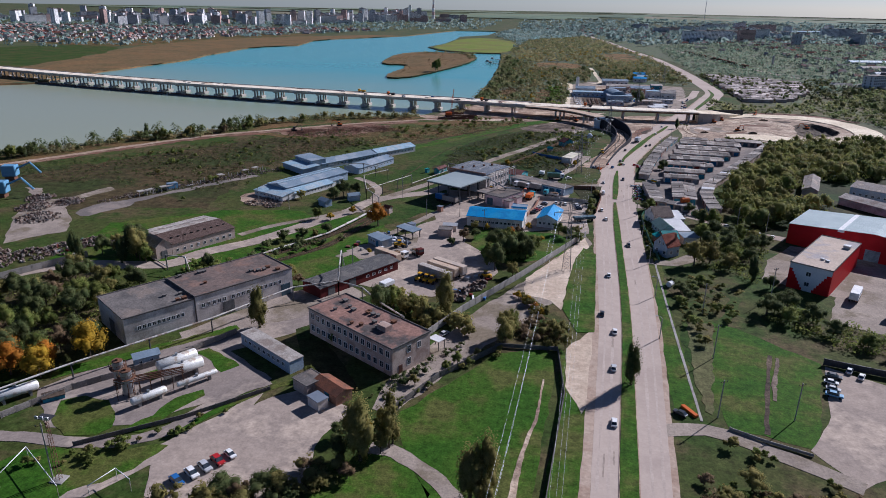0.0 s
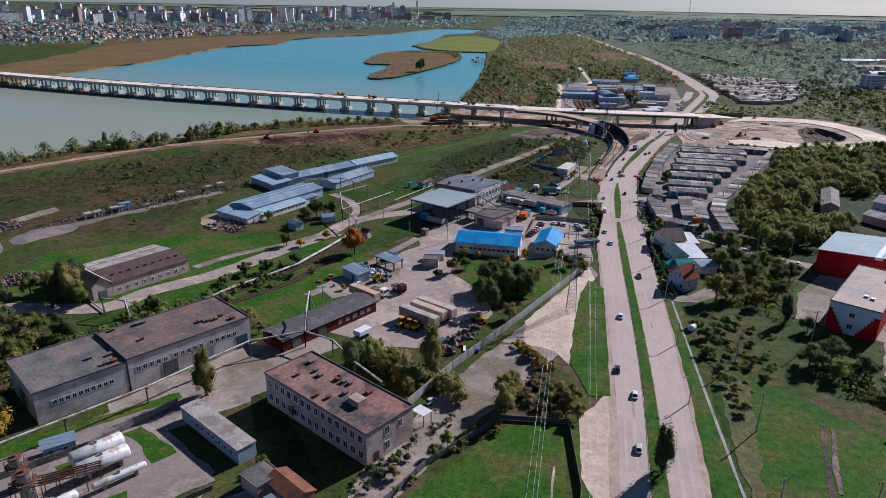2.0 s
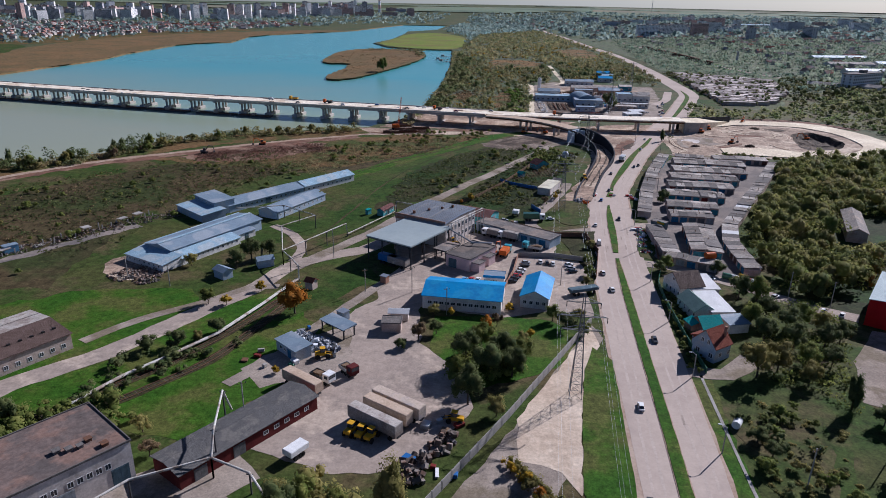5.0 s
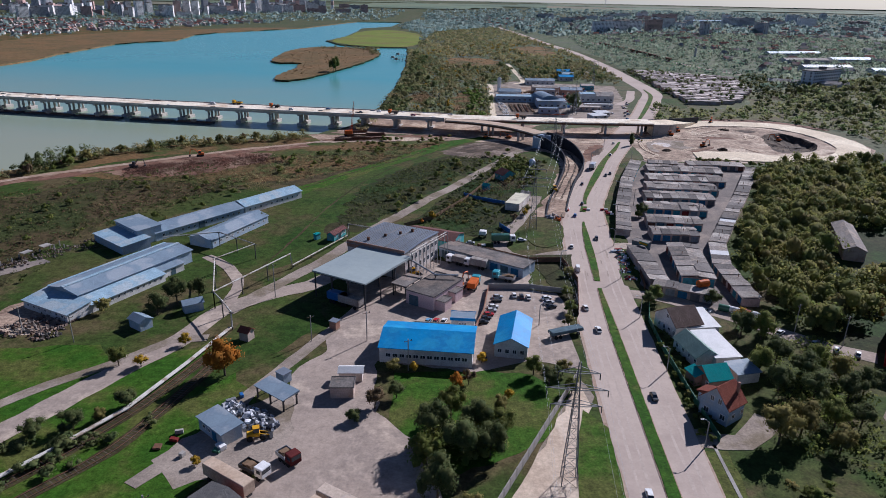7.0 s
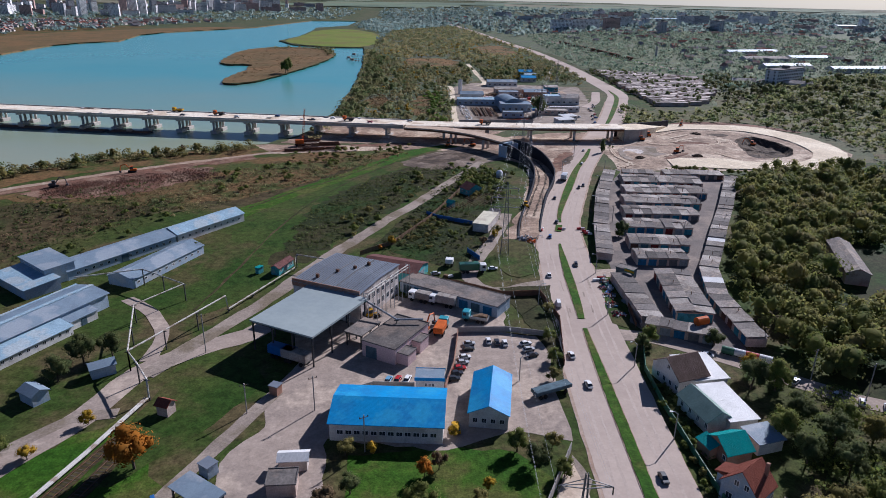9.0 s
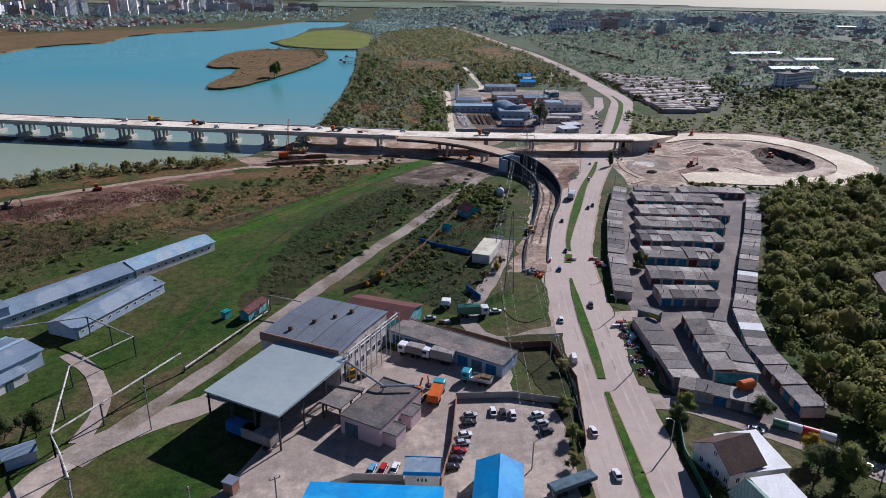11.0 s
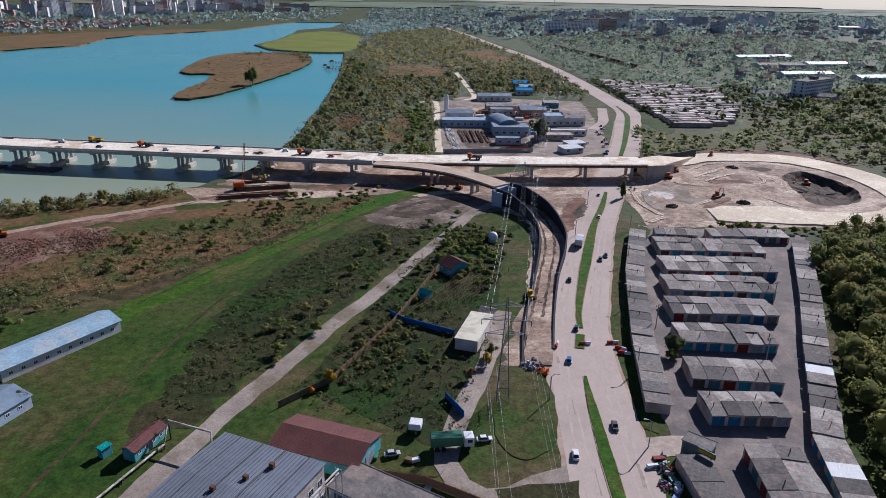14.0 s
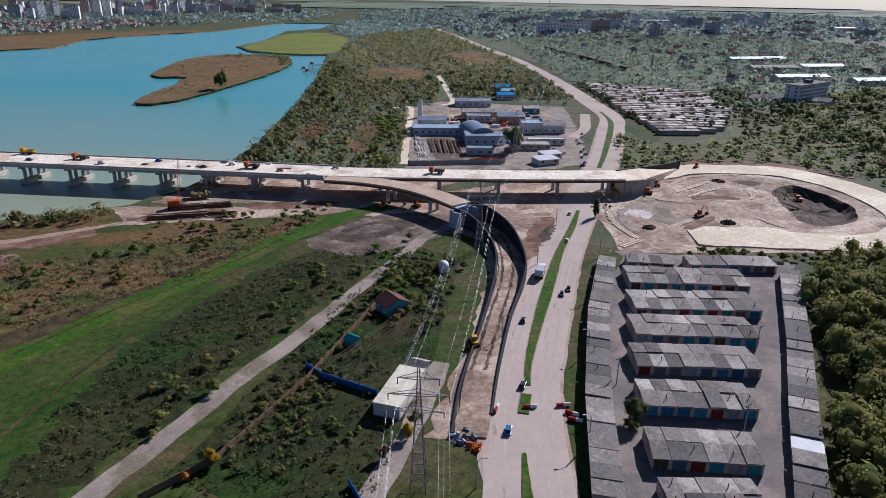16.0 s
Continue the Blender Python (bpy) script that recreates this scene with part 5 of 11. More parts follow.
def building(name, A, B, depth, h, wall, roof, label, category="building", style="flat", ridge=None, over=0.35, wins=(), doors=(), roof2=None, parapet=0.35, group="", vents=0, seed=1):
    """A house on the plan edge A-B with its depth to the left of A-B. wins: (face, first, last, count, sill, height, width); doors: (face, at, width, height, material)."""
    dx, dy = B[0] - A[0], B[1] - A[1]
    L, ang = math.hypot(dx, dy), math.degrees(math.atan2(dy, dx))
    e = thing(name, A[0], A[1], 0, ang, label, category, group)
    D = depth
    rnd = random.Random(seed + int(L * 10))
    if style == "flat":
        part("wall", boxes((0, L, 0, D, 0, h)), M[wall], e)
        part("roof", boxes((-0.15, L + 0.15, -0.15, D + 0.15, h + 0.003, h + 0.16)), M[roof], e)
        if parapet:
            p, q = parapet * 0.7, 0.18
            for r in ((-0.2, L + 0.2, -0.2, -0.2 + q), (-0.2, L + 0.2, D + 0.2 - q, D + 0.2), (-0.2, -0.2 + q, 0.1, D - 0.1), (L + 0.2 - q, L + 0.2, 0.1, D - 0.1)):
                part("parapet", boxes((*r, h + 0.1, h + 0.16 + p)), M["roof_edge"], e)
    elif style == "gable":            # ridge along x
        bm = boxes((0, L, 0, D, 0, h))
        prism_gable(bm, L, D, h, ridge)
        part("wall", bm, M[wall], e)
        a, b = gable_roof(L, D, h, ridge, over)
        part("roof", a, M[roof], e)
        part("roof", b, M[roof2 or roof], e)
    elif style == "cross":            # ridge along y
        bm = boxes((0, L, 0, D, 0, h))
        for y in (0, D - 0.2):
            v = [bm.verts.new(p) for p in ((0, y, h), (L, y, h), (L / 2, y, ridge), (0, y + 0.2, h), (L, y + 0.2, h), (L / 2, y + 0.2, ridge))]
            for f in ((0, 1, 2), (5, 4, 3), (0, 3, 4, 1), (1, 4, 5, 2), (2, 5, 3, 0)):
                bm.faces.new([v[i] for i in f])
        part("wall", bm, M[wall], e)
        a, b = gable_roof(D, L, h, ridge, over)
        turn = pose(0, 0, 0, 0, 0, 90) @ Matrix.Translation((0, -L, 0))
        part("roof", a, M[roof], e, at=turn)
        part("roof", b, M[roof2 or roof], e, at=turn)
    elif style == "shed":             # falls from the far side to the near side
        bm = bmesh.new()
        prism(bm, [(0, 0), (L, 0), (L, D), (0, D)], 0, [h, h, ridge, ridge])
        part("wall", bm, M[wall], e)
        k = (ridge - h) / D
        bm = bmesh.new()
        o = over
        v = [bm.verts.new(p) for p in ((-o, -o, h - k * o + 0.01), (L + o, -o, h - k * o + 0.01), (L + o, D + o, ridge + k * o + 0.01), (-o, D + o, ridge + k * o + 0.01))]
        v += [bm.verts.new(Vector(x.co) + Vector((0, 0, 0.14))) for x in v]
        for f in ((3, 2, 1, 0), (4, 5, 6, 7), (0, 1, 5, 4), (1, 2, 6, 5), (2, 3, 7, 6), (3, 0, 4, 7)):
            bm.faces.new([v[i] for i in f])
        part("roof", bm, M[roof], e)
    for face, u0, u1, n, sill, wh, ww in wins:
        for k in range(n):
            u = u0 + (u1 - u0) * (k / (n - 1) if n > 1 else 0)
            window(e, face_pose(face, u, sill + wh / 2, L, D), ww, wh)
    for face, u, w, hh, mat in doors:
        door(e, face_pose(face, u, 0, L, D), w, hh, mat)
    for k in range(vents):
        x, y = rnd.uniform(1, L - 1), rnd.uniform(1, D - 1)
        s = rnd.uniform(0.3, 0.55)
        bm = boxes((x - s, x + s, y - s, y + s, h + 0.15, h + 0.7), (x - s - 0.12, x + s + 0.12, y - s - 0.12, y + s + 0.12, h + 0.7, h + 0.8))
        part("roof_vent", bm, M["roof_edge" if k % 3 else "rust"], e)
    return e


def prism_gable(bm, L, D, h, ridge):
    for x in (0, L - 0.2):
        v = [bm.verts.new(p) for p in ((x, 0, h), (x, D, h), (x, D / 2, ridge), (x + 0.2, 0, h), (x + 0.2, D, h), (x + 0.2, D / 2, ridge))]
        for f in ((2, 1, 0), (3, 4, 5), (1, 4, 3, 0), (2, 5, 4, 1), (0, 3, 5, 2)):
            bm.faces.new([v[i] for i in f])


def canopy(name, A, B, depth, h, roof, label, posts=(3, 3), t=0.25, fall=0.0):
    dx, dy = B[0] - A[0], B[1] - A[1]
    L, ang = math.hypot(dx, dy), math.degrees(math.atan2(dy, dx))
    e = thing(name, A[0], A[1], 0, ang, label, "canopy")
    bm = bmesh.new()
    prism(bm, [(0, 0), (L, 0), (L, depth), (0, depth)], h - t, [h, h, h + fall, h + fall])
    part("roof", bm, M[roof], e)
    for i in range(posts[0]):
        for j in range(posts[1]):
            x, y = 0.5 + (L - 1) * i / (posts[0] - 1), 0.5 + (depth - 1) * j / (posts[1] - 1)
            part("post", boxes((x - 0.14, x + 0.14, y - 0.14, y + 0.14, 0, h - t)), M["steel_dark"], e)
    for j in range(posts[1]):
        y = 0.5 + (depth - 1) * j / (posts[1] - 1)
        part("beam", boxes((0.1, L - 0.1, y - 0.1, y + 0.1, h - t - 0.45, h - t - 0.003)), M["steel_dark"], e)
    return e


# works south of the depot
office = building("office_building", (-59.6, 144.7), (-33.5, 128.0), 12.2, 7.0, "brick_pale", "tar_red", "two-storey pale brick office block with a stained brown flat roof", vents=14,
                  wins=[("S", 1.6, 29.4, 14, 1.2, 1.7, 1.35), ("S", 1.6, 29.4, 14, 4.5, 1.7, 1.35), ("E", 5.2, 5.2, 1, 1.2, 1.9, 1.3), ("E", 5.2, 5.2, 1, 4.4, 1.9, 1.3), ("E", 8.6, 8.6, 1, 4.4, 1.7, 1.2)], doors=[("E", 2.5, 1.2, 2.2, "door_d")])
part("roof_hatch", boxes((21, 24, 4.4, 6.6, 7.16, 8.5)), M["brick_pale"], office, "small brick stair head on the roof")
building("factory_hall", (-115.3, 139.6), (-100.9, 129.2), 17.8, 7.0, "plaster", "tar_roof", "grey plastered factory hall with a stained flat roof", wins=[("E", 3.5, 14.5, 10, 3.2, 1.1, 0.95)], vents=4, doors=[("S", 9, 3.6, 4.0, "door_f")])
building("factory_hall", (-90.2, 143.9), (-73.5, 167.8), 16.5, 7.5, "plaster", "tar_brown", "long grey plastered factory hall with a brown patched flat roof", wins=[("S", 2.0, 8.0, 5, 4.0, 1.2, 1.05), ("S", 10.5, 16.5, 5, 4.0, 1.2, 1.05), ("S", 19, 25, 5, 4.0, 1.2, 1.05)], vents=9, doors=[("S", 9.0, 3.4, 3.8, "door_f"), ("S", 17.8, 3.2, 3.6, "door_g"), ("S", 26.8, 3.0, 3.6, "door_c")], seed=4)
building("low_store", (-73.9, 135.7), (-56.7, 124.6), 3.8, 3.1, "plaster_blue", "slate_pale", "long low store with a pale flat metal roof", parapet=0, wins=[("S", 2, 18, 9, 1.2, 1.0, 1.1)], category="store")
building("brick_shed", (-49.0, 118.9), (-42.2, 114.3), 4.2, 2.5, "brick", "roof_rust", "brick shed with a rusty orange-brown roof", style="gable", ridge=3.3, category="shed", doors=[("S", 5, 1.6, 2.1, "door_a")])
building("flat_shed", (-53.6, 119.0), (-49.4, 116.4), 5.0, 2.7, "brick_pale", "tar_roof", "small shed with a mossy flat roof", parapet=0.15, category="shed")
building("flat_shed", (-48.2, 113.6), (-45.2, 111.6), 2.6, 2.3, "plaster", "roof_zinc", "small grey shed with metal roof", parapet=0, category="shed")
barn = building("barn", (-141.2, 197.6), (-123.8, 187.8), 24.0, 4.0, "brick_pale", "roof_brown", "large barn with one pale and one brown roof slope", style="cross", ridge=5.1, roof2="slate_pale", wins=[("E", 2, 22, 9, 1.0, 1.1, 1.0)], category="barn")
for k in range(9):
    part("roof_vent", boxes((15.6, 16.1, 2.0 + 2.5 * k, 2.7 + 2.5 * k, 4.3, 4.95)), M["black"], barn, "small dark roof louvre")
part("roof_seam", boxes((4.6, 4.75, -0.3, 24.3, 4.55, 4.72)), M["roof_edge"], barn)
building("barn_annex", (-143.9, 192.8), (-126.5, 183.0), 5.4, 4.4, "brick_pale", "slate_pale", "gabled brick front block of the barn with a pale sheet roof", style="gable", ridge=6.6, category="annex", wins=[("S", 2, 18, 6, 1.2, 1.4, 1.1)], doors=[("E", 2.7, 2.2, 2.6, "door_f")])
building("long_shed", (-64.2, 165.4), (-47.9, 191.6), 8.2, 3.1, "maroon", "slate_dark", "long maroon shed with a grey sheet roof", style="gable", ridge=3.9, category="shed", doors=[("S", 4, 2.6, 2.5, "door_f"), ("S", 12, 2.6, 2.5, "door_f"), ("E", 4, 2.6, 2.5, "door_b")], wins=[("S", 18, 28, 5, 1.2, 0.9, 1.2)])
building("recycling_shed", (-64.3, 214.3), (-57.9, 209.1), 4.2, 2.8, "plaster_blue", "roof_bluegrey", "small shed with a pale blue roof", style="shed", ridge=3.1, category="shed", doors=[("S", 5.5, 1.4, 2.1, "door_a")], wins=[("S", 2, 3.6, 2, 1.1, 0.9, 1.0)])
canopy("open_shelter", (-57, 225.5), (-49.5, 220.2), 4.4, 3.0, "roof_bluegrey", "open shelter with a pale metal roof", (3, 2), 0.15, 0.3)
building("hut", (-54.2, 232.0), (-52.2, 230.6), 2.2, 2.3, "plaster_blue", "roof_zinc", "small grey hut beside the path", parapet=0, category="hut")
building("hut", (-47.5, 256.6), (-45.7, 255.8), 1.8, 2.2, "brick", "roof_zinc", "small brick guard hut by the road", parapet=0, category="hut")
building("hut", (-68.0, 249.5), (-65.6, 248.6), 2.4, 2.5, "brick_pale", "roof_red", "small pale hut with a red roof", style="gable", ridge=3.3, category="hut")
building("hut", (-58.4, 319.2), (-55.6, 326.8), 2.7, 2.4, "turquoise", "roof_maroon", "long turquoise hut with a dull red roof", style="gable", ridge=3.1, category="hut", wins=[("S", 1.2, 6.8, 4, 1, 0.9, 0.8)], doors=[("S", 4.0, 0.9, 1.9, "door_g")])
building("hut", (-64.6, 320.2), (-63.6, 321.9), 1.4, 1.9, "turquoise", "roof_teal", "tiny turquoise hut in the meadow", parapet=0, category="hut")
building("hut", (-40.5, 232.5), (-35.6, 232.8), 2.6, 2.4, "plaster", "roof_white", "container hut with a pale arched roof", style="gable", ridge=3.0, category="hut")
building("hut", (-41.2, 226.0), (-36.4, 226.3), 4.0, 2.6, "brick_pale", "tar_roof", "low ruined hut with a flat roof", parapet=0.2, category="hut")

# depot
building("depot_building", (-32.9, 241.4), (-11.7, 240.0), 12.8, 3.9, "plaster_white", "roof_blue", "long white depot building with a bright blue metal roof", style="gable", ridge=5.6, wins=[("S", 2, 19.5, 12, 1.5, 1.0, 1.25)], doors=[("E", 6, 3.0, 3.0, "door_g")])
building("blue_roofed_house", (-6.5, 245.5), (1.0, 244.4), 14.6, 3.4, "plaster_white", "roof_blue", "narrow white house with a blue metal roof", style="cross", ridge=5.2, wins=[("S", 1.2, 6.4, 4, 1.2, 1.1, 1.0), ("E", 2, 12, 5, 1.2, 1.1, 1.0)], category="house")
gate = building("gatehouse", (-17.0, 256.4), (-11.2, 256.1), 3.6, 4.2, "plaster_white", "roof_bluegrey", "white gatehouse with a blue roof edge", parapet=0, wins=[("S", 2.2, 3.6, 3, 2.2, 0.9, 0.6)], category="gatehouse")
part("fascia", boxes((-0.25, 6.1, -0.25, -0.16, 3.7, 4.45)), M["roof_blue"], gate, "bright blue fascia")
part("fascia", boxes((-0.25, 6.1, 3.76, 3.85, 3.7, 4.45)), M["roof_blue"], gate)
canopy("loading_canopy", (-55.6, 275.2), (-39.8, 266.9), 22.3, 8.0, "roof_pale", "wide open loading canopy with a flat grey metal roof", (4, 4), 0.4, 0.2)
wh = building("warehouse", (-49.6, 296.6), (-31.6, 288.3), 21.4, 8.4, "plaster", "roof_zinc", "tall grey warehouse with a ribbed metal roof", style="gable", ridge=8.9, over=0.3, wins=[("E", 2, 20, 8, 4.6, 1.8, 1.5), ("E", 2, 20, 8, 1.4, 1.6, 1.5)])
part("gable_end", boxes((-0.1, 20.0, -0.25, -0.02, 7.3, 9.3)), M["brick"], wh, "brown parapet above the canopy")
for k in range(4):
    x = 3.2 + k * 4.6
    part("roof_rib", tube(bmesh.new(), [(x, -0.2, 8.64), (x, 10.7, 9.12), (x, 21.6, 8.64)], 0.10, 4), M["steel_dark"], wh)
for x, y in ((5, 4), (8, 9), (11, 13), (13, 17)):
    part("roof_vent", boxes((x - 0.4, x + 0.4, y - 0.3, y + 0.3, 8.6, 9.7)), M["rust"], wh)
building("pink_building", (-29.6, 272.8), (-21.9, 268.3), 15.0, 4.0, "plaster_pink", "tar_roof", "low pink building with a grey flat roof", wins=[("E", 4, 7, 2, 1.2, 1.0, 1.0)], doors=[("S", 2.5, 3.0, 3.0, "door_c"), ("E", 10.5, 1.2, 2.1, "door_b")], parapet=0.25)
building("pink_porch", (-21.6, 269.4), (-18.9, 267.9), 3.6, 2.8, "plaster_pink", "tar_roof", "small pink porch block with flat roof", parapet=0.15, category="porch")
building("pink_porch", (-18.6, 275.0), (-16.2, 273.7), 4.0, 2.9, "plaster_pink", "tar_roof", "small pink porch block with flat roof", parapet=0.15, category="porch")
canopy("pipe_gantry", (-34.3, 277.4), (-29.9, 274.9), 8.4, 4.0, "tar_roof", "flat grey roof on posts beside the pink building", (2, 3), 0.25)
building("garage_block", (-22.2, 308.5), (3.5, 292.0), 7.6, 3.1, "plaster_blue", "tar_roof", "long pale blue garage block with a grey flat roof", parapet=0.15, doors=[("S", 2.5 + 3.6 * k, 2.6, 2.5, "door_a" if k % 2 else "door_c") for k in range(8)])
building("brown_store", (-34.2, 319.8), (-17.9, 313.5), 9.8, 3.1, "turquoise", "roof_maroon", "long store with a dark brown-red metal roof", style="gable", ridge=4.5, doors=[("E", 4.7, 2.8, 2.6, "door_g")], category="store")

# blue-roofed barns
building("long_barn", (-117.7, 315.0), (-97.6, 345.4), 10.0, 2.8, "plaster_blue", "roof_bluegrey", "long low barn with a weathered blue-grey sheet roof", style="gable", ridge=4.3, wins=[("S", 3, 34, 14, 1.1, 0.9, 1.0)], category="barn", doors=[("S", 18, 2.4, 2.3, "door_c")])
building("long_barn", (-97.2, 346.0), (-81.5, 369.6), 9.0, 3.0, "plaster_white", "roof_skyblue", "low white barn with a pale sky-blue sheet roof", style="gable", ridge=4.5, wins=[("S", 2, 26, 10, 1.1, 0.9, 1.0)], category="barn")
building("long_barn", (-97.0, 309.5), (-86.0, 337.0), 9.0, 2.8, "plaster_blue", "roof_bluegrey", "long low barn with a blue-grey sheet roof", style="gable", ridge=4.2, wins=[("S", 2, 27, 10, 1.1, 0.8, 1.0)], category="barn")
near_barn = building("long_barn", (-115.3, 263.9), (-98.8, 298.1), 11.6, 3.9, "plaster_blue", "roof_bluegrey", "long barn with a raised blue-grey sheet roof", style="gable", ridge=4.9, over=0.5, wins=[("N", 3, 35, 10, 1.2, 0.9, 1.0)], category="barn")
part("ridge_strip", boxes((-0.5, 38.4, 5.2, 6.4, 5.0, 5.2)), M["roof_skyblue"], near_barn, "pale ridge sheet of the barn")
part("roof_edge", boxes((-0.5, 38.4, 11.5, 12.3, 3.98, 4.16)), M["roof_skyblue"], near_barn, "pale edge sheet of the barn")
building("lean_to", (-130.0, 263.2), (-113.8, 255.4), 6.9, 2.3, "plaster_white", "roof_skyblue", "low white front block with a pale blue sheet roof", style="shed", ridge=3.3, category="lean-to", wins=[("S", 2, 16, 7, 1.0, 0.8, 0.9)])
building("lean_to", (-110.7, 261.6), (-100.6, 282.8), 4.9, 2.3, "plaster_white", "roof_skyblue", "white lean-to with a ribbed pale blue roof", style="shed", ridge=3.2, category="lean-to", wins=[("S", 2, 22, 11, 1.0, 0.9, 0.9)])
building("lean_to", (-101.9, 284.6), (-98.6, 291.4), 3.4, 2.4, "plaster_white", "roof_bluegrey", "small porch block with a blue-grey roof", style="shed", ridge=2.9, category="lean-to", doors=[("S", 3.6, 1.6, 2.0, "door_c")])
building("barn_block", (-138.0, 313.5), (-122.6, 301.8), 9.4, 2.8, "plaster_blue", "roof_skyblue", "low store with a bright blue-grey roof", style="shed", ridge=3.5, category="store")
building("barn_block", (-134.1, 320.8), (-121.6, 310.7), 8.2, 5.0, "plaster_blue", "roof_bluegrey", "blocky blue-roofed store standing above its neighbours", style="shed", ridge=5.3, category="store", wins=[("S", 3, 13, 4, 3.7, 0.6, 1.0)])
building("hut", (-97.5, 254.5), (-93.5, 252.0), 3.4, 2.5, "plaster_blue", "roof_bluegrey", "small blue-grey hut with a gable roof", style="gable", ridge=3.3, category="hut")
building("hut", (-86.6, 262.2), (-82.6, 265.0), 3.2, 2.5, "plaster_blue", "roof_bluegrey", "small blue-grey hut with a gable roof", style="gable", ridge=3.3, category="hut")

# stores east of the road
store = building("red_store", (71.5, 203.6), (81.3, 197.4), 34.0, 8.0, "white_panel", "tar_cream", "two-storey white and red store with a cream flat roof", parapet=0.3, wins=[("S", 5.4, 5.4, 1, 1.6, 1.4, 1.4), ("S", 5.4, 5.4, 1, 4.8, 1.4, 1.4)], category="store")
for k in range(7):
    part("red_panel", boxes((0.0, 4.2 - 0.55 * k, -0.06, -0.003, 0.9 * k, 0.9 * k + 0.9)), M["red_panel"], store)
    part("red_panel", boxes((11.6 - 4.6 + 0.55 * k, 11.6, -0.06, -0.003, 0.9 * k, 0.9 * k + 0.9)), M["red_panel"], store)
part("red_panel", boxes((11.603, 11.66, 0, 34.0, 0, 8.0)), M["red_panel"], store, "red cladding with stepped edges")
part("red_panel", boxes((-0.06, -0.003, 0, 34.0, 0, 8.0)), M["red_panel"], store)
part("roof_vent", boxes((8.4, 10.4, 24.5, 26.2, 8.16, 9.2)), M["steel"], store, "grey roof ventilator")
for x, y in ((6.0, 8.0), (7.6, 7.2)):
    part("roof_vent", boxes((x, x + 1.1, y, y + 0.9, 8.16, 8.7)), M["steel"], store)
hall = building("red_hall", (83.5, 246.7), (128.0, 218.2), 24.0, 7.4, "red_panel", "roof_seagreen", "large red warehouse with a pale grey-green roof", style="cross", ridge=9.6, over=0.2, doors=[("S", 20 + 7 * k, 4.5, 4.0, "door_g") for k in range(4)], category="warehouse")
part("roof_strip", boxes((15.5, 17.5, -0.3, 24.2, 8.05, 8.95)), M["white"], hall, "white roof seam")
building("brick_store", (108.9, 314.8), (114.9, 312.7), 29.0, 3.8, "brick_pale", "slate", "long brick store with a grey sheet roof", style="cross", ridge=5.2, category="store")
building("brick_store", (121.5, 306.2), (136, 287), 9.0, 3.2, "plaster", "slate_pale", "long store with a pale sheet roof", style="gable", ridge=4.4, category="store")
building("brick_store", (131.2, 321.2), (150, 306), 15.0, 4.6, "plaster_blue", "slate", "wide pale store with a grey roof", style="gable", ridge=6.2, category="store", wins=[("S", 2, 22, 9, 1.4, 1.0, 1.2)])
building("brick_store", (140, 285), (156, 262), 10.0, 3.2, "brick_pale", "slate", "long store with a grey sheet roof", style="gable", ridge=4.4, category="store")

# houses beside the road
building("house", (35.4, 264.6), (38.3, 256.2), 7.4, 3.7, "plaster_white", "roof_brown", "white house with a dark brown metal roof", style="cross", ridge=6.7, over=0.4, wins=[("S", 2.2, 8.2, 4, 1.0, 1.2, 1.0), ("S", 5.1, 5.1, 1, 4.3, 1.1, 1.0), ("E", 2, 7, 3, 1.0, 1.2, 1.0)], category="house", group="houses beside the road")
building("house", (36.9, 252.6), (39.2, 243.2), 5.6, 2.7, "plaster_white", "roof_green", "low white house with a pale green roof", style="gable", ridge=4.6, over=0.35, wins=[("S", 1.6, 9.4, 4, 1.0, 1.2, 0.9)], category="house", group="houses beside the road")
building("house", (37.4, 239.2), (39.0, 233.4), 5.4, 2.7, "brick", "roof_teal", "small brick house with a teal metal roof", style="cross", ridge=4.7, over=0.35, wins=[("S", 1.6, 5.2, 2, 1.0, 1.1, 0.9)], category="house", group="houses beside the road")
building("house_porch", (35.6, 238.6), (36.6, 235.4), 1.7, 2.5, "brick", "roof_teal", "brick porch with a teal metal roof", style="shed", ridge=3.1, category="porch")
rh = building("house", (34.5, 225.8), (38.3, 220.8), 5.6, 4.0, "plaster_blue", "roof_red", "blue-grey house with a steep brown-red roof", style="cross", ridge=7.4, over=0.35, wins=[("S", 1.6, 5.2, 2, 1.0, 1.3, 1.2), ("S", 2.5, 4.2, 2, 4.1, 1.2, 0.9), ("E", 2, 5, 2, 1.2, 1.2, 1.0)], category="house", group="houses beside the road")
bm = boxes((-1.8, 0.3, 2.0, 4.6, 0, 3.4))
part("bay_wall", bm, M["plaster_blue"], rh)
bm = bmesh.new()
prism(bm, [(-2.2, 1.6), (0.6, 1.6), (0.6, 5.0), (-2.2, 5.0)], 3.4, [3.6, 4.6, 4.6, 3.6])
part("bay_roof", bm, M["roof_red"], rh)
part("chimney", boxes((4.6, 5.1, 4.4, 4.9, 5.2, 7.9)), M["brick"], rh, "short brick chimney")
building("roofed_yard", (41.6, 257.2), (49.6, 258.4), 9.6, 3.0, "plaster_white", "roof_white", "yard roofed with shiny white metal", style="shed", ridge=3.5, category="roofed yard")
building("roofed_yard", (43.6, 243.0), (49.4, 244.0), 12.0, 2.9, "plaster_white", "roof_white", "yard roofed with shiny white metal", style="shed", ridge=3.4, category="roofed yard")
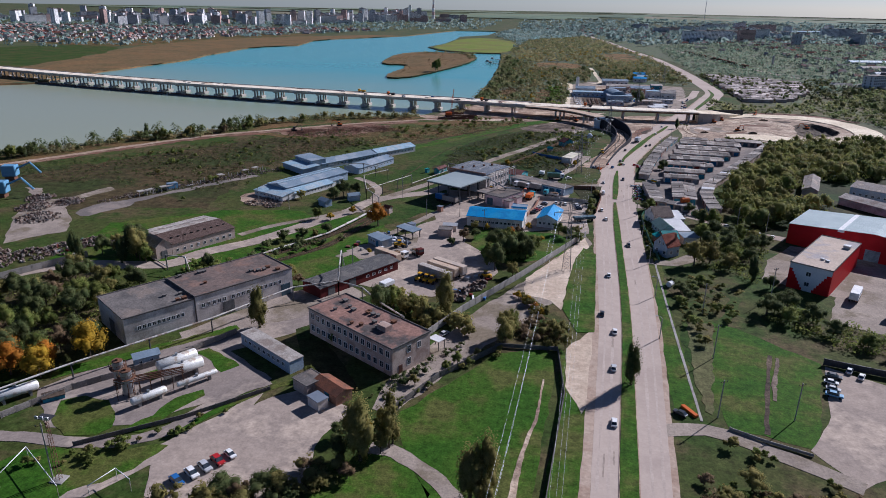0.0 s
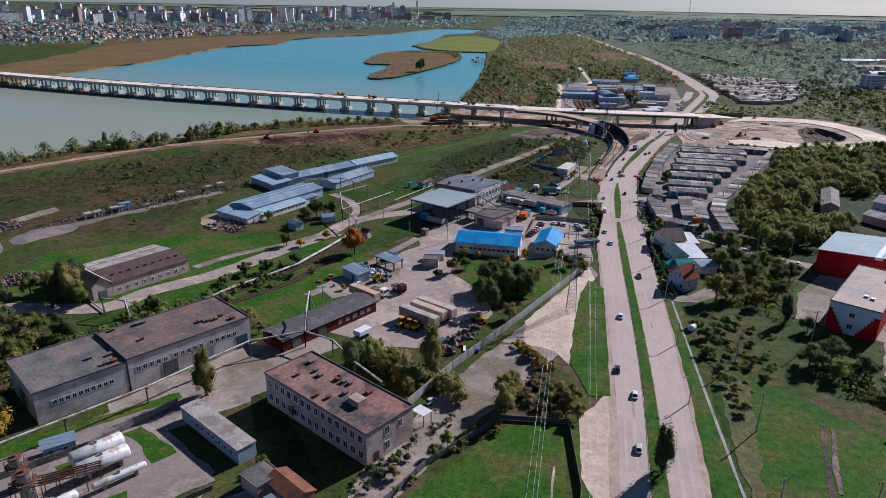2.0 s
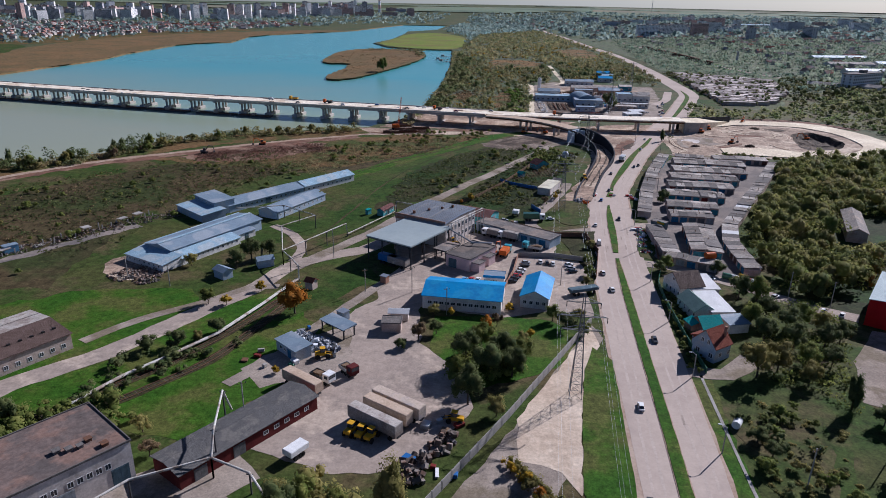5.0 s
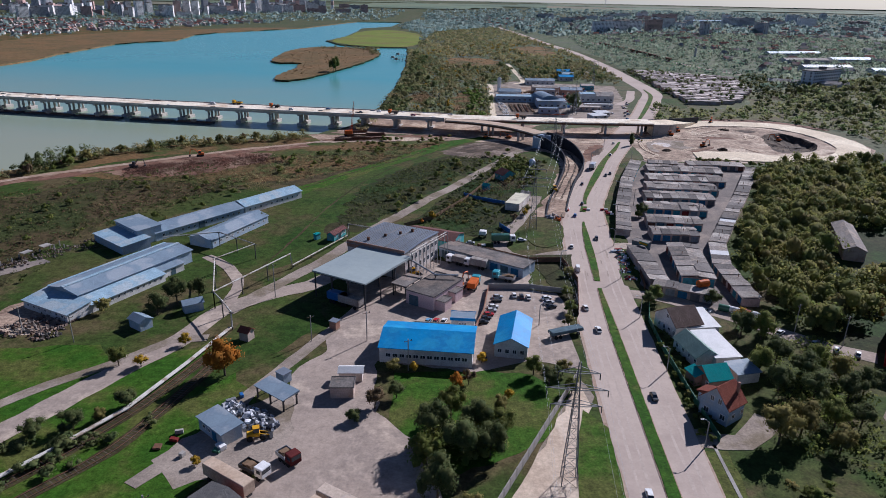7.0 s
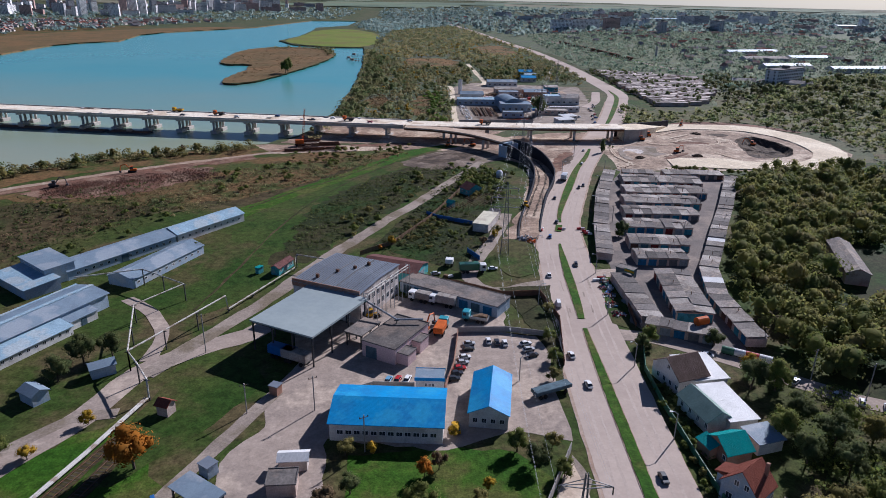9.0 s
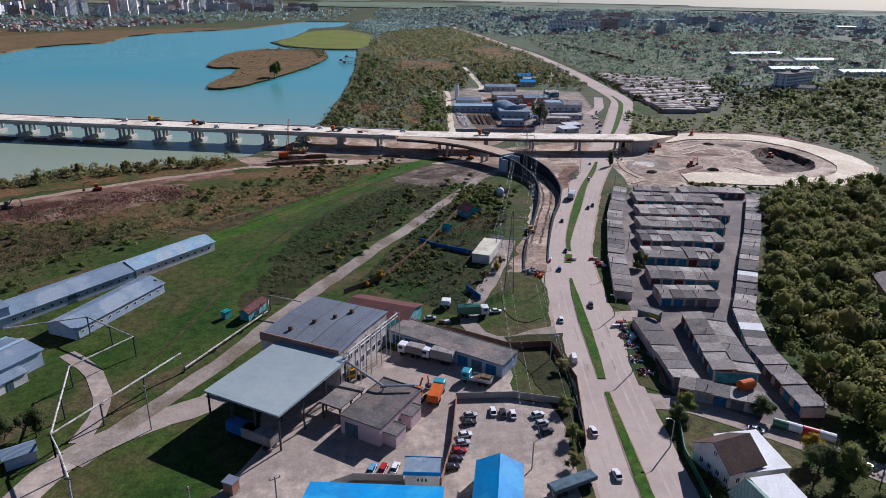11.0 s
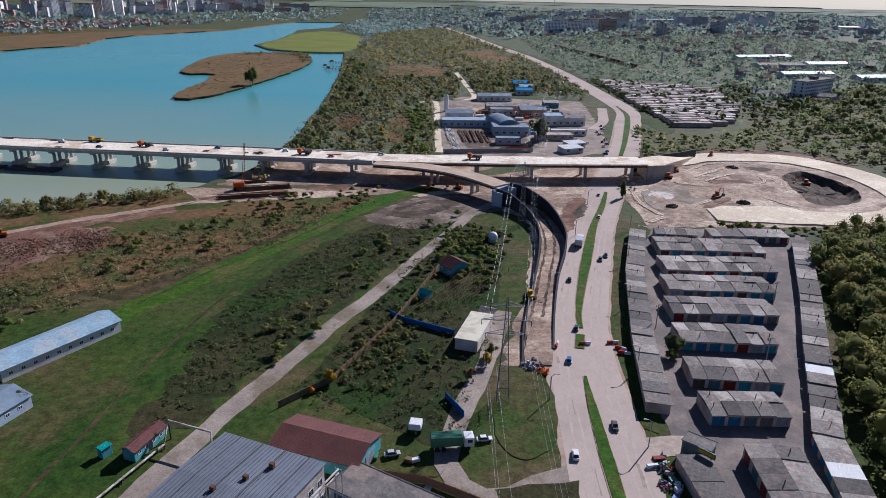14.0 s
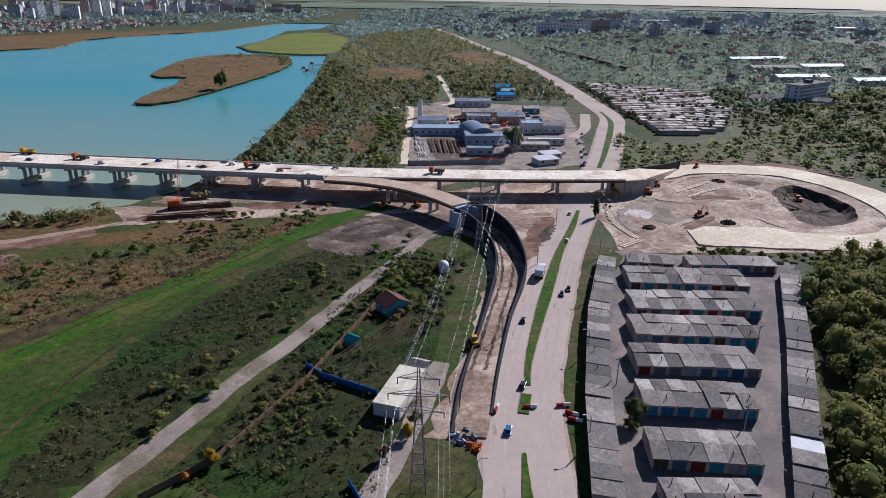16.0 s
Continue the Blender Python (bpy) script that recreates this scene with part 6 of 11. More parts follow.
building("roofed_yard", (46.2, 236.5), (51.5, 238.0), 4.6, 2.6, "plaster_white", "roof_bluegrey", "lean-to with a pale blue roof", style="shed", ridge=3.0, category="lean-to")

# garden plots
building("garden_house", (-0.8, 408.0), (2.5, 402.9), 7.0, 2.8, "turquoise", "roof_maroon", "turquoise garden house with a dull red roof", style="gable", ridge=4.7, category="house", wins=[("S", 1.5, 4.6, 2, 1.0, 1.0, 0.8)])
building("garden_shed", (1.5, 359.8), (6.8, 357.9), 15.0, 3.0, "plaster", "roof_cream", "long shed with a pale cream flat roof", parapet=0, category="shed")
building("garden_shed", (8.4, 374.0), (11.2, 372.6), 4.2, 2.6, "plaster", "slate_pale", "small grey garden shed with gable roof", style="gable", ridge=3.6, category="shed")
building("garden_shed", (-7.0, 388.0), (-5.0, 386.6), 2.4, 2.2, "door_e", "roof_teal", "small turquoise garden hut with gable roof", style="gable", ridge=2.9, category="hut")


# garages
def garage_row(A, B, depth, h, n, label, both=False, seed=1):
    """A terrace of lock-up garages; each has its own roof sheet and its own painted door."""
    dx, dy = B[0] - A[0], B[1] - A[1]
    L, ang = math.hypot(dx, dy), math.degrees(math.atan2(dy, dx))
    e = thing("garage_row", A[0], A[1], 0, ang, label, "garages", "garage rows")
    rnd = random.Random(seed * 31 + n)
    part("wall", boxes((0, L, 0, depth, 0, h - 0.15)), M["brick_pale"], e)
    w = L / n
    sheets = {}
    for y0, y1, face in ((0, depth / 2, "S"), (depth / 2, depth, "N")) if both else ((0, depth, "S"),):
        for k in range(n):
            mat = rnd.choice(["tar_roof", "slate", "slate", "tar_roof", "slate_pale"] if rnd.random() > 0.02 else ["roof_white"])
            key = (mat, y0)
            at = pose(k * w, 0, h + rnd.uniform(-0.12, 0.22))
            if key not in sheets:
                bm = bmesh.new()
                up0, up1 = (0.0, 0.45) if face == "S" else (0.45, 0.0)
                o0, o1 = (-0.45, 0.0) if face == "S" else (0.004, 0.45)
                if not both:
                    up1, o1 = 0.25, 0.3
                v = [bm.verts.new(p) for p in ((0.02, y0 + o0, up0 - 0.14), (w - 0.02, y0 + o0, up0 - 0.14), (w - 0.02, y1 + o1, up1 - 0.14), (0.02, y1 + o1, up1 - 0.14))]
                v += [bm.verts.new(Vector(q.co) + Vector((0, 0, 0.14))) for q in v]
                for f in ((3, 2, 1, 0), (4, 5, 6, 7), (0, 1, 5, 4), (1, 2, 6, 5), (2, 3, 7, 6), (3, 0, 4, 7)):
                    bm.faces.new([v[i] for i in f])
                sheets[key] = part("roof_sheet", bm, M[mat], e, at=at)
            else:
                again(sheets[key], at)
            door(e, face_pose(face, (k + 0.5) * w, 0, L, depth), 2.5, 2.1, "door_" + rnd.choice("aabcdeefg"))
            if rnd.random() < 0.3:
                x, y = (k + rnd.uniform(0.3, 0.7)) * w, y0 + rnd.uniform(1, y1 - y0 - 1)
                bm = bmesh.new()
                beam(bm, (x, y, h), (x, y, h + 1.3), 0.09, 6)
                part("flue", bm, M["rust"], e)
    return e


LBL = "terrace of brick lock-up garages with patched grey roofs and painted doors"
for i, (A, B, d, n) in enumerate([((72.0, 420.4), (106.2, 417.0), 11.6, 9), ((68.2, 403.0), (101.9, 401.2), 11.2, 9), ((63.8, 388.7), (93.7, 386.3), 10.4, 8), ((59.7, 374.1), (87.3, 372.0), 9.6, 8), ((56.2, 358.7), (79.1, 356.6), 9.2, 7), ((52.5, 342.4), (71.9, 339.9), 8.8, 6), ((51.0, 328.6), (67.0, 327.8), 8.0, 5)]):
    garage_row(A, B, d, 2.7, n, LBL, True, i + 1)
garage_row((75.9, 436.2), (90.0, 433.6), 5.6, 2.6, 4, LBL, False, 11)
garage_row((94.8, 433.4), (122.0, 432.2), 7.0, 2.6, 7, LBL, False, 12)
for i, (A, B) in enumerate([((50.0, 361.2), (53.1, 373.3)), ((53.2, 373.8), (60.4, 401.6)), ((60.6, 402.2), (73.2, 439.8)), ((44.2, 332.2), (49.9, 360.6))]):
    garage_row(A, B, 4.8, 2.5, max(2, int(math.hypot(B[0] - A[0], B[1] - A[1]) / 4.0)), LBL, False, 20 + i)
for i, (A, B) in enumerate([((121.6, 429.6), (100.5, 385.7)), ((100.3, 385.2), (86.0, 357.5)), ((85.8, 357.0), (75.4, 335.9)), ((75.2, 335.4), (68.6, 322.7)), ((68.4, 322.2), (63.1, 302.3)), ((63.0, 301.6), (62.4, 277.0))]):
    garage_row(A, B, 4.8, 2.5, max(2, int(math.hypot(B[0] - A[0], B[1] - A[1]) / 4.0)), LBL, False, 30 + i)
garage_row((45.2, 287.6), (44.7, 316.4), 5.2, 2.7, 8, LBL, False, 40)
garage_row((39.8, 284.6), (55.0, 277.6), 4.0, 2.7, 5, LBL, False, 41)
mid_row = garage_row((59.2, 289.2), (62.5, 317.7), 9.4, 2.9, 7, LBL, True, 43)
part("end_wall", boxes((-0.09, -0.004, 0.3, 9.1, 0.1, 2.5)), M["door_e"], mid_row, "turquoise painted end wall")
building("sign_hut", (42.0, 320.2), (46.0, 316.8), 3.2, 2.9, "door_c", "tar_roof", "low hut with a green and yellow sign board", parapet=0.1, category="hut")


# gas tank yard
def lying_tank(p, q, r, z, mat="tank"):
    d = Vector((q[0] - p[0], q[1] - p[1], 0))
    L = d.length
    e = thing("gas_tank", p[0], p[1], 0, math.degrees(math.atan2(d.y, d.x)), "white horizontal gas tank on saddles", "tank", "gas tanks")
    bm = bmesh.new()
    rings = []
    prof = [(-0.45, 0.15), (-0.36, 0.6), (-0.2, 0.87), (0, 1), (L, 1), (L + 0.2, 0.87), (L + 0.36, 0.6), (L + 0.45, 0.15)]
    for x, k in prof:
        rings.append([bm.verts.new((x, r * k * math.cos(a * math.pi / 10), z + r * k * math.sin(a * math.pi / 10))) for a in range(20)])
    for a, b in zip(rings, rings[1:]):
        for k in range(20):
            bm.faces.new((a[k], a[(k + 1) % 20], b[(k + 1) % 20], b[k]))
    bm.faces.new(rings[0][::-1])
    bm.faces.new(rings[-1])
    bmesh.ops.recalc_face_normals(bm, faces=bm.faces[:])
    part("shell", bm, M[mat], e, smooth=True)
    for x in (L * 0.18, L * 0.82):
        part("saddle", boxes((x - 0.25, x + 0.25, -r * 0.8, r * 0.8, 0, z - r * 0.55)), M["concrete"], e)
    bm = bmesh.new()
    beam(bm, (L * 0.5, 0, z + r * 0.9), (L * 0.5, 0, z + r + 0.5), 0.3, 10)
    part("manhole", bm, M["steel"], e)


lying_tank((-85.2, 118.2), (-80.4, 125.4), 1.35, 2.3)
lying_tank((-82.2, 115.6), (-77.2, 122.4), 1.35, 2.3)
lying_tank((-77.6, 113.4), (-72.6, 120.2), 0.6, 1.5)
lying_tank((-83.2, 105.4), (-79.4, 111.0), 0.85, 1.6)
lying_tank((-111.5, 100.5), (-107.0, 107.0), 1.1, 1.9)


def tower_tank(x, y, r, h, label):
    e = thing("tower_tank", x, y, 0, 0, label, "tank", "tower tanks")
    bm = bmesh.new()
    beam(bm, (0, 0, 0.8), (0, 0, h), r, 18)
    part("shell", bm, M["steel"], e, smooth=False)
    bm = bmesh.new()
    beam(bm, (0, 0, h - 1.6), (0, 0, h - 1.5), r + 0.7, 18)
    part("catwalk", bm, M["rust"], e)
    bm = bmesh.new()
    for k in range(12):
        a = k * math.pi / 6
        beam(bm, ((r + 0.65) * math.cos(a), (r + 0.65) * math.sin(a), h - 1.5), ((r + 0.65) * math.cos(a), (r + 0.65) * math.sin(a), h - 0.5), 0.04)
        b = a + math.pi / 6
        beam(bm, ((r + 0.65) * math.cos(a), (r + 0.65) * math.sin(a), h - 0.5), ((r + 0.65) * math.cos(b), (r + 0.65) * math.sin(b), h - 0.5), 0.04)
    part("railing", bm, M["rust"], e)
    bm = bmesh.new()
    for k in range(4):
        a = k * math.pi / 2 + 0.5
        beam(bm, (r * math.cos(a), r * math.sin(a), 0), (r * math.cos(a), r * math.sin(a), 1.2), 0.12)
    part("legs", bm, M["steel_dark"], e)
    bm = bmesh.new()
    beam(bm, (0, 0, h), (0, 0, h + 0.25), r * 0.96, 18)
    beam(bm, (0, 0, h + 0.2), (0, 0, h + 0.7), r * 0.3, 10)
    part("cap", bm, M["rust"], e, "rusty cap with a filling neck")
    bm = bmesh.new()
    for y in (-0.25, 0.25):
        beam(bm, (r + 0.18, y, 0.2), (r + 0.18, y, h - 0.6), 0.05)
    for k in range(int(h / 0.45)):
        beam(bm, (r + 0.18, -0.25, 0.4 + 0.45 * k), (r + 0.18, 0.25, 0.4 + 0.45 * k), 0.04)
    part("ladder", bm, M["rust"], e)


tower_tank(-91.0, 112.6, 1.1, 6.2, "rusty grey tower tank with a catwalk")
tower_tank(-87.0, 109.6, 1.15, 6.0, "rusty grey tower tank with a catwalk")
rack = thing("pipe_rack", -84, 112, 0, 35, "rusty steel pipe rack among the tanks", "pipe rack")
bm = bmesh.new()
rnd = random.Random(5)
for i in range(7):
    for y in (-1.6, 1.6):
        beam(bm, (i * 2.2 - 6, y, 0), (i * 2.2 - 6, y, 3.4), 0.1)
    beam(bm, (i * 2.2 - 6, -1.6, 3.3), (i * 2.2 - 6, 1.6, 3.3), 0.09)
part("frame", bm, M["rust"], rack)
for y in (-1.2, -0.5, 0.2, 0.9, 1.4):
    bm = bmesh.new()
    beam(bm, (-6.5, y, 3.55), (7.5, y, 3.55), 0.12, 8)
    part("pipe", bm, M["rust"], rack)
building("hut", (-92.0, 119.5), (-88.2, 123.2), 3.0, 2.6, "plaster_blue", "roof_bluegrey", "small pale blue hut with a shallow roof", style="gable", ridge=3.2, category="hut", wins=[("S", 1.2, 3.6, 2, 1.1, 0.8, 0.8)])
building("hut", (-119, 88), (-113, 94), 5.0, 2.8, "brick", "slate_pale", "brick hut with a pale sheet roof", style="gable", ridge=3.8, category="hut")
building("basin", (-102.6, 103.2), (-99.6, 106.0), 2.6, 0.9, "door_e", "pit", "small turquoise basin in the yard", parapet=0, category="basin")
# ---------------------------------------------------------------- trees
def leafy(me, normals):
    """Leaves shade with the roundness of the crown that they sit on."""
    normals /= np.linalg.norm(normals, axis=1)[:, None]
    me.polygons.foreach_set("use_smooth", np.ones(len(me.polygons), dtype=bool))
    me.normals_split_custom_set_from_vertices(normals.tolist())
    return me


def crown_mesh(name, blobs, n, size, material, seed, droop=0.0):
    """Many small leaf sprays over and inside a set of ellipsoids (x, y, z, rx, ry, rz)."""
    r = np.random.RandomState(seed)
    vol = np.array([b[3] * b[4] * b[5] for b in blobs]) ** 0.67
    which = r.choice(len(blobs), n, p=vol / vol.sum())
    B = np.array(blobs)[which]
    d = r.normal(size=(n, 3))
    d /= np.linalg.norm(d, axis=1)[:, None]
    rad = 0.74 + 0.40 * r.rand(n)
    c = B[:, :3] + d * B[:, 3:] * rad[:, None] * (1 + 0.06 * r.normal(size=(n, 1)))
    nrm = d + np.array([0.0, 0.0, 0.3]) + 0.42 * r.normal(size=(n, 3))
    nrm /= np.linalg.norm(nrm, axis=1)[:, None]
    a = np.cross(nrm, r.normal(size=(n, 3)))
    a /= np.linalg.norm(a, axis=1)[:, None]
    b = np.cross(nrm, a)
    s = size * (0.6 + 0.8 * r.rand(n, 1))
    v = np.empty((n, 4, 3))
    v[:, 0], v[:, 1] = c - a * s, c - b * s * 0.62 + nrm * s * 0.18
    v[:, 2], v[:, 3] = c + a * s, c + b * s * 0.62 + nrm * s * 0.18
    soft = np.repeat(d * 0.7 + nrm * 0.3 + np.array([0.0, 0.0, 0.5]), 4, axis=0).tolist()
    verts, faces = v.reshape(-1, 3).tolist(), np.arange(4 * n).reshape(-1, 4).tolist()
    for x, y, z, rx, ry, rz in blobs:
        bm = bmesh.new()
        bmesh.ops.create_icosphere(bm, subdivisions=1, radius=1.0)
        k = len(verts)
        for q in bm.verts:
            w = 0.76 * (1 + 0.14 * r.normal())
            verts.append((x + q.co.x * rx * w, y + q.co.y * ry * w, z + q.co.z * rz * w))
            soft.append((q.co.x, q.co.y, q.co.z + 0.5))
        faces += [[k + q.index for q in fc.verts] for fc in bm.faces]
        bm.free()
    me = bpy.data.meshes.new(name)
    me.from_pydata(verts, [], faces)
    me.materials.append(material)
    return leafy(me, np.array(soft))


def trunk_mesh(h, r, seed, limbs=5, reach=1.6):
    rnd = random.Random(seed)
    bm = bmesh.new()

    def taper(p, q, r0, r1, sides=6):
        p, q = Vector(p), Vector(q)
        z = (q - p).normalized()
        x = z.orthogonal().normalized()
        y = z.cross(x)
        A = [bm.verts.new(p + r0 * (math.cos(k * 2 * math.pi / sides) * x + math.sin(k * 2 * math.pi / sides) * y)) for k in range(sides)]
        C = [bm.verts.new(q + r1 * (math.cos(k * 2 * math.pi / sides) * x + math.sin(k * 2 * math.pi / sides) * y)) for k in range(sides)]
        for k in range(sides):
            bm.faces.new((A[k], A[(k + 1) % sides], C[(k + 1) % sides], C[k]))

    taper((0, 0, -0.1), (0.05, 0, h * 0.45), r, r * 0.7)
    taper((0.05, 0, h * 0.45), (0, 0.1, h * 0.85), r * 0.7, r * 0.2)
    for k in range(limbs):
        a = k * 2.4 + rnd.random()
        z = h * (0.3 + 0.45 * k / limbs)
        taper((0, 0, z), (reach * math.cos(a), reach * math.sin(a), z + h * 0.22), r * 0.42, r * 0.1, 5)
    return bm


TREES = {}


def tree_kind(kind, blobs, n, size, leaf, trunk_h, trunk_r, label, category="tree", variants=3, limbs=5, reach=1.6):
    """Keeps what is needed to plant a kind; the first of each variant is built where it is first planted."""
    TREES[kind] = [dict(blobs=blobs(random.Random(hash_of(kind) + v)), n=n, size=size, leaf=leaf, th=trunk_h, tr=trunk_r, label=label, cat=category, seed=hash_of(kind) + v, ob=None, limbs=limbs, reach=reach) for v in range(variants)]


def hash_of(text):
    return sum(ord(c) * (i + 3) for i, c in enumerate(text)) % 9973


def broad(h, w, lobes=7):
    def make(rnd):
        out = [(0, 0, h * 0.6, w * 0.62, w * 0.62, h * 0.33)]
        for k in range(lobes):
            a = k * 6.3 / lobes + rnd.random()
            q = rnd.uniform(0.35, 0.72) * w
            out.append((q * math.cos(a), q * math.sin(a), h * rnd.uniform(0.38, 0.78), w * rnd.uniform(0.3, 0.48), w * rnd.uniform(0.3, 0.48), h * rnd.uniform(0.14, 0.22)))
        out.append((rnd.uniform(-0.3, 0.3) * w, rnd.uniform(-0.3, 0.3) * w, h * 0.86, w * 0.38, w * 0.38, h * 0.14))
        return out
    return make


def column(h, w):
    def make(rnd):
        out = [(0, 0, h * 0.48, w * 0.8, w * 0.8, h * 0.44)]
        for k in range(9):
            a, q = k * 2.4 + rnd.random(), rnd.uniform(0.3, 0.62) * w
            z = 0.22 + 0.065 * k
            thin = 1.0 if z < 0.55 else 1.0 - (z - 0.55) * 1.3
            out.append((q * thin * math.cos(a), q * thin * math.sin(a), h * z, w * 0.42 * thin, w * 0.42 * thin, h * rnd.uniform(0.14, 0.24)))
        return out
    return make


tree_kind("green", broad(8, 3.4), 1568, 0.179, "leaf_green", 5.5, 0.22, "leafy green broadleaf tree")
tree_kind("dark", broad(8, 3.6), 1646, 0.179, "leaf_dark", 5.5, 0.22, "dense dark green broadleaf tree")
tree_kind("olive", broad(7.5, 3.2), 1285, 0.171, "leaf_olive", 5.0, 0.2, "olive broadleaf tree turning in autumn", variants=2)
tree_kind("yellow", broad(6, 2.7), 1254, 0.154, "leaf_yellow", 4.0, 0.17, "small yellow-leaved autumn tree", variants=2)
tree_kind("orange", broad(6, 2.8), 1348, 0.154, "leaf_orange", 4.0, 0.17, "bright orange-leaved autumn tree", variants=1)
tree_kind("brown", broad(6, 2.6), 878, 0.154, "leaf_brown", 4.4, 0.17, "half-bare brown autumn tree", variants=2)
tree_kind("poplar", column(12, 2.0), 1568, 0.154, "leaf_dark", 9.5, 0.25, "tall narrow dark poplar", variants=2, limbs=8, reach=0.6)
tree_kind("old_poplar", column(12, 2.1), 2163, 0.137, "leaf_olive", 9.5, 0.28, "tall full poplar with yellowing olive leaves", variants=2, limbs=8, reach=0.7)
tree_kind("bush", broad(2.6, 1.7, 4), 270, 0.162, "leaf_green", 1.6, 0.08, "rounded green bush among weeds", "bush", 2, limbs=4, reach=0.7)
tree_kind("olive_bush", broad(2.4, 1.6, 4), 246, 0.162, "leaf_olive", 1.5, 0.08, "rounded olive bush among weeds", "bush", 2, limbs=4, reach=0.7)
tree_rnd = random.Random(77)


def plant(kind, x, y, s=1.0, tall=1.0, z=0.0):
    v = tree_rnd.choice(TREES[kind])
    m = pose(x, y, z, tree_rnd.uniform(-3, 3), tree_rnd.uniform(-3, 3), tree_rnd.uniform(0, 360)) @ Matrix.Diagonal((s, s, s * tall, 1))
    if v["ob"] is None:
        if "bush" in kind:
            e = new("bush", crown_mesh("bush", v["blobs"], v["n"], v["size"], M[v["leaf"]], v["seed"]))
            tagged(e, v["label"], v["cat"], "bushes")
            e.matrix_basis = m
            v["ob"] = e
            return e
        e = new("tree")
        tagged(e, v["label"], v["cat"], "trees")
        part("trunk", trunk_mesh(v["th"], v["tr"], v["seed"], v["limbs"], v["reach"]), M["bark"], e)
        cr = new("crown", crown_mesh("crown", v["blobs"], v["n"], v["size"], M[v["leaf"]], v["seed"]))
        cr.parent = e
        e.matrix_basis = m
        v["ob"] = e
        return e
    src = v["ob"]
    keep = src.matrix_basis.copy()
    src.matrix_basis = Matrix.Identity(4)
    o = copy_thing(src, m)
    src.matrix_basis = keep
    return o


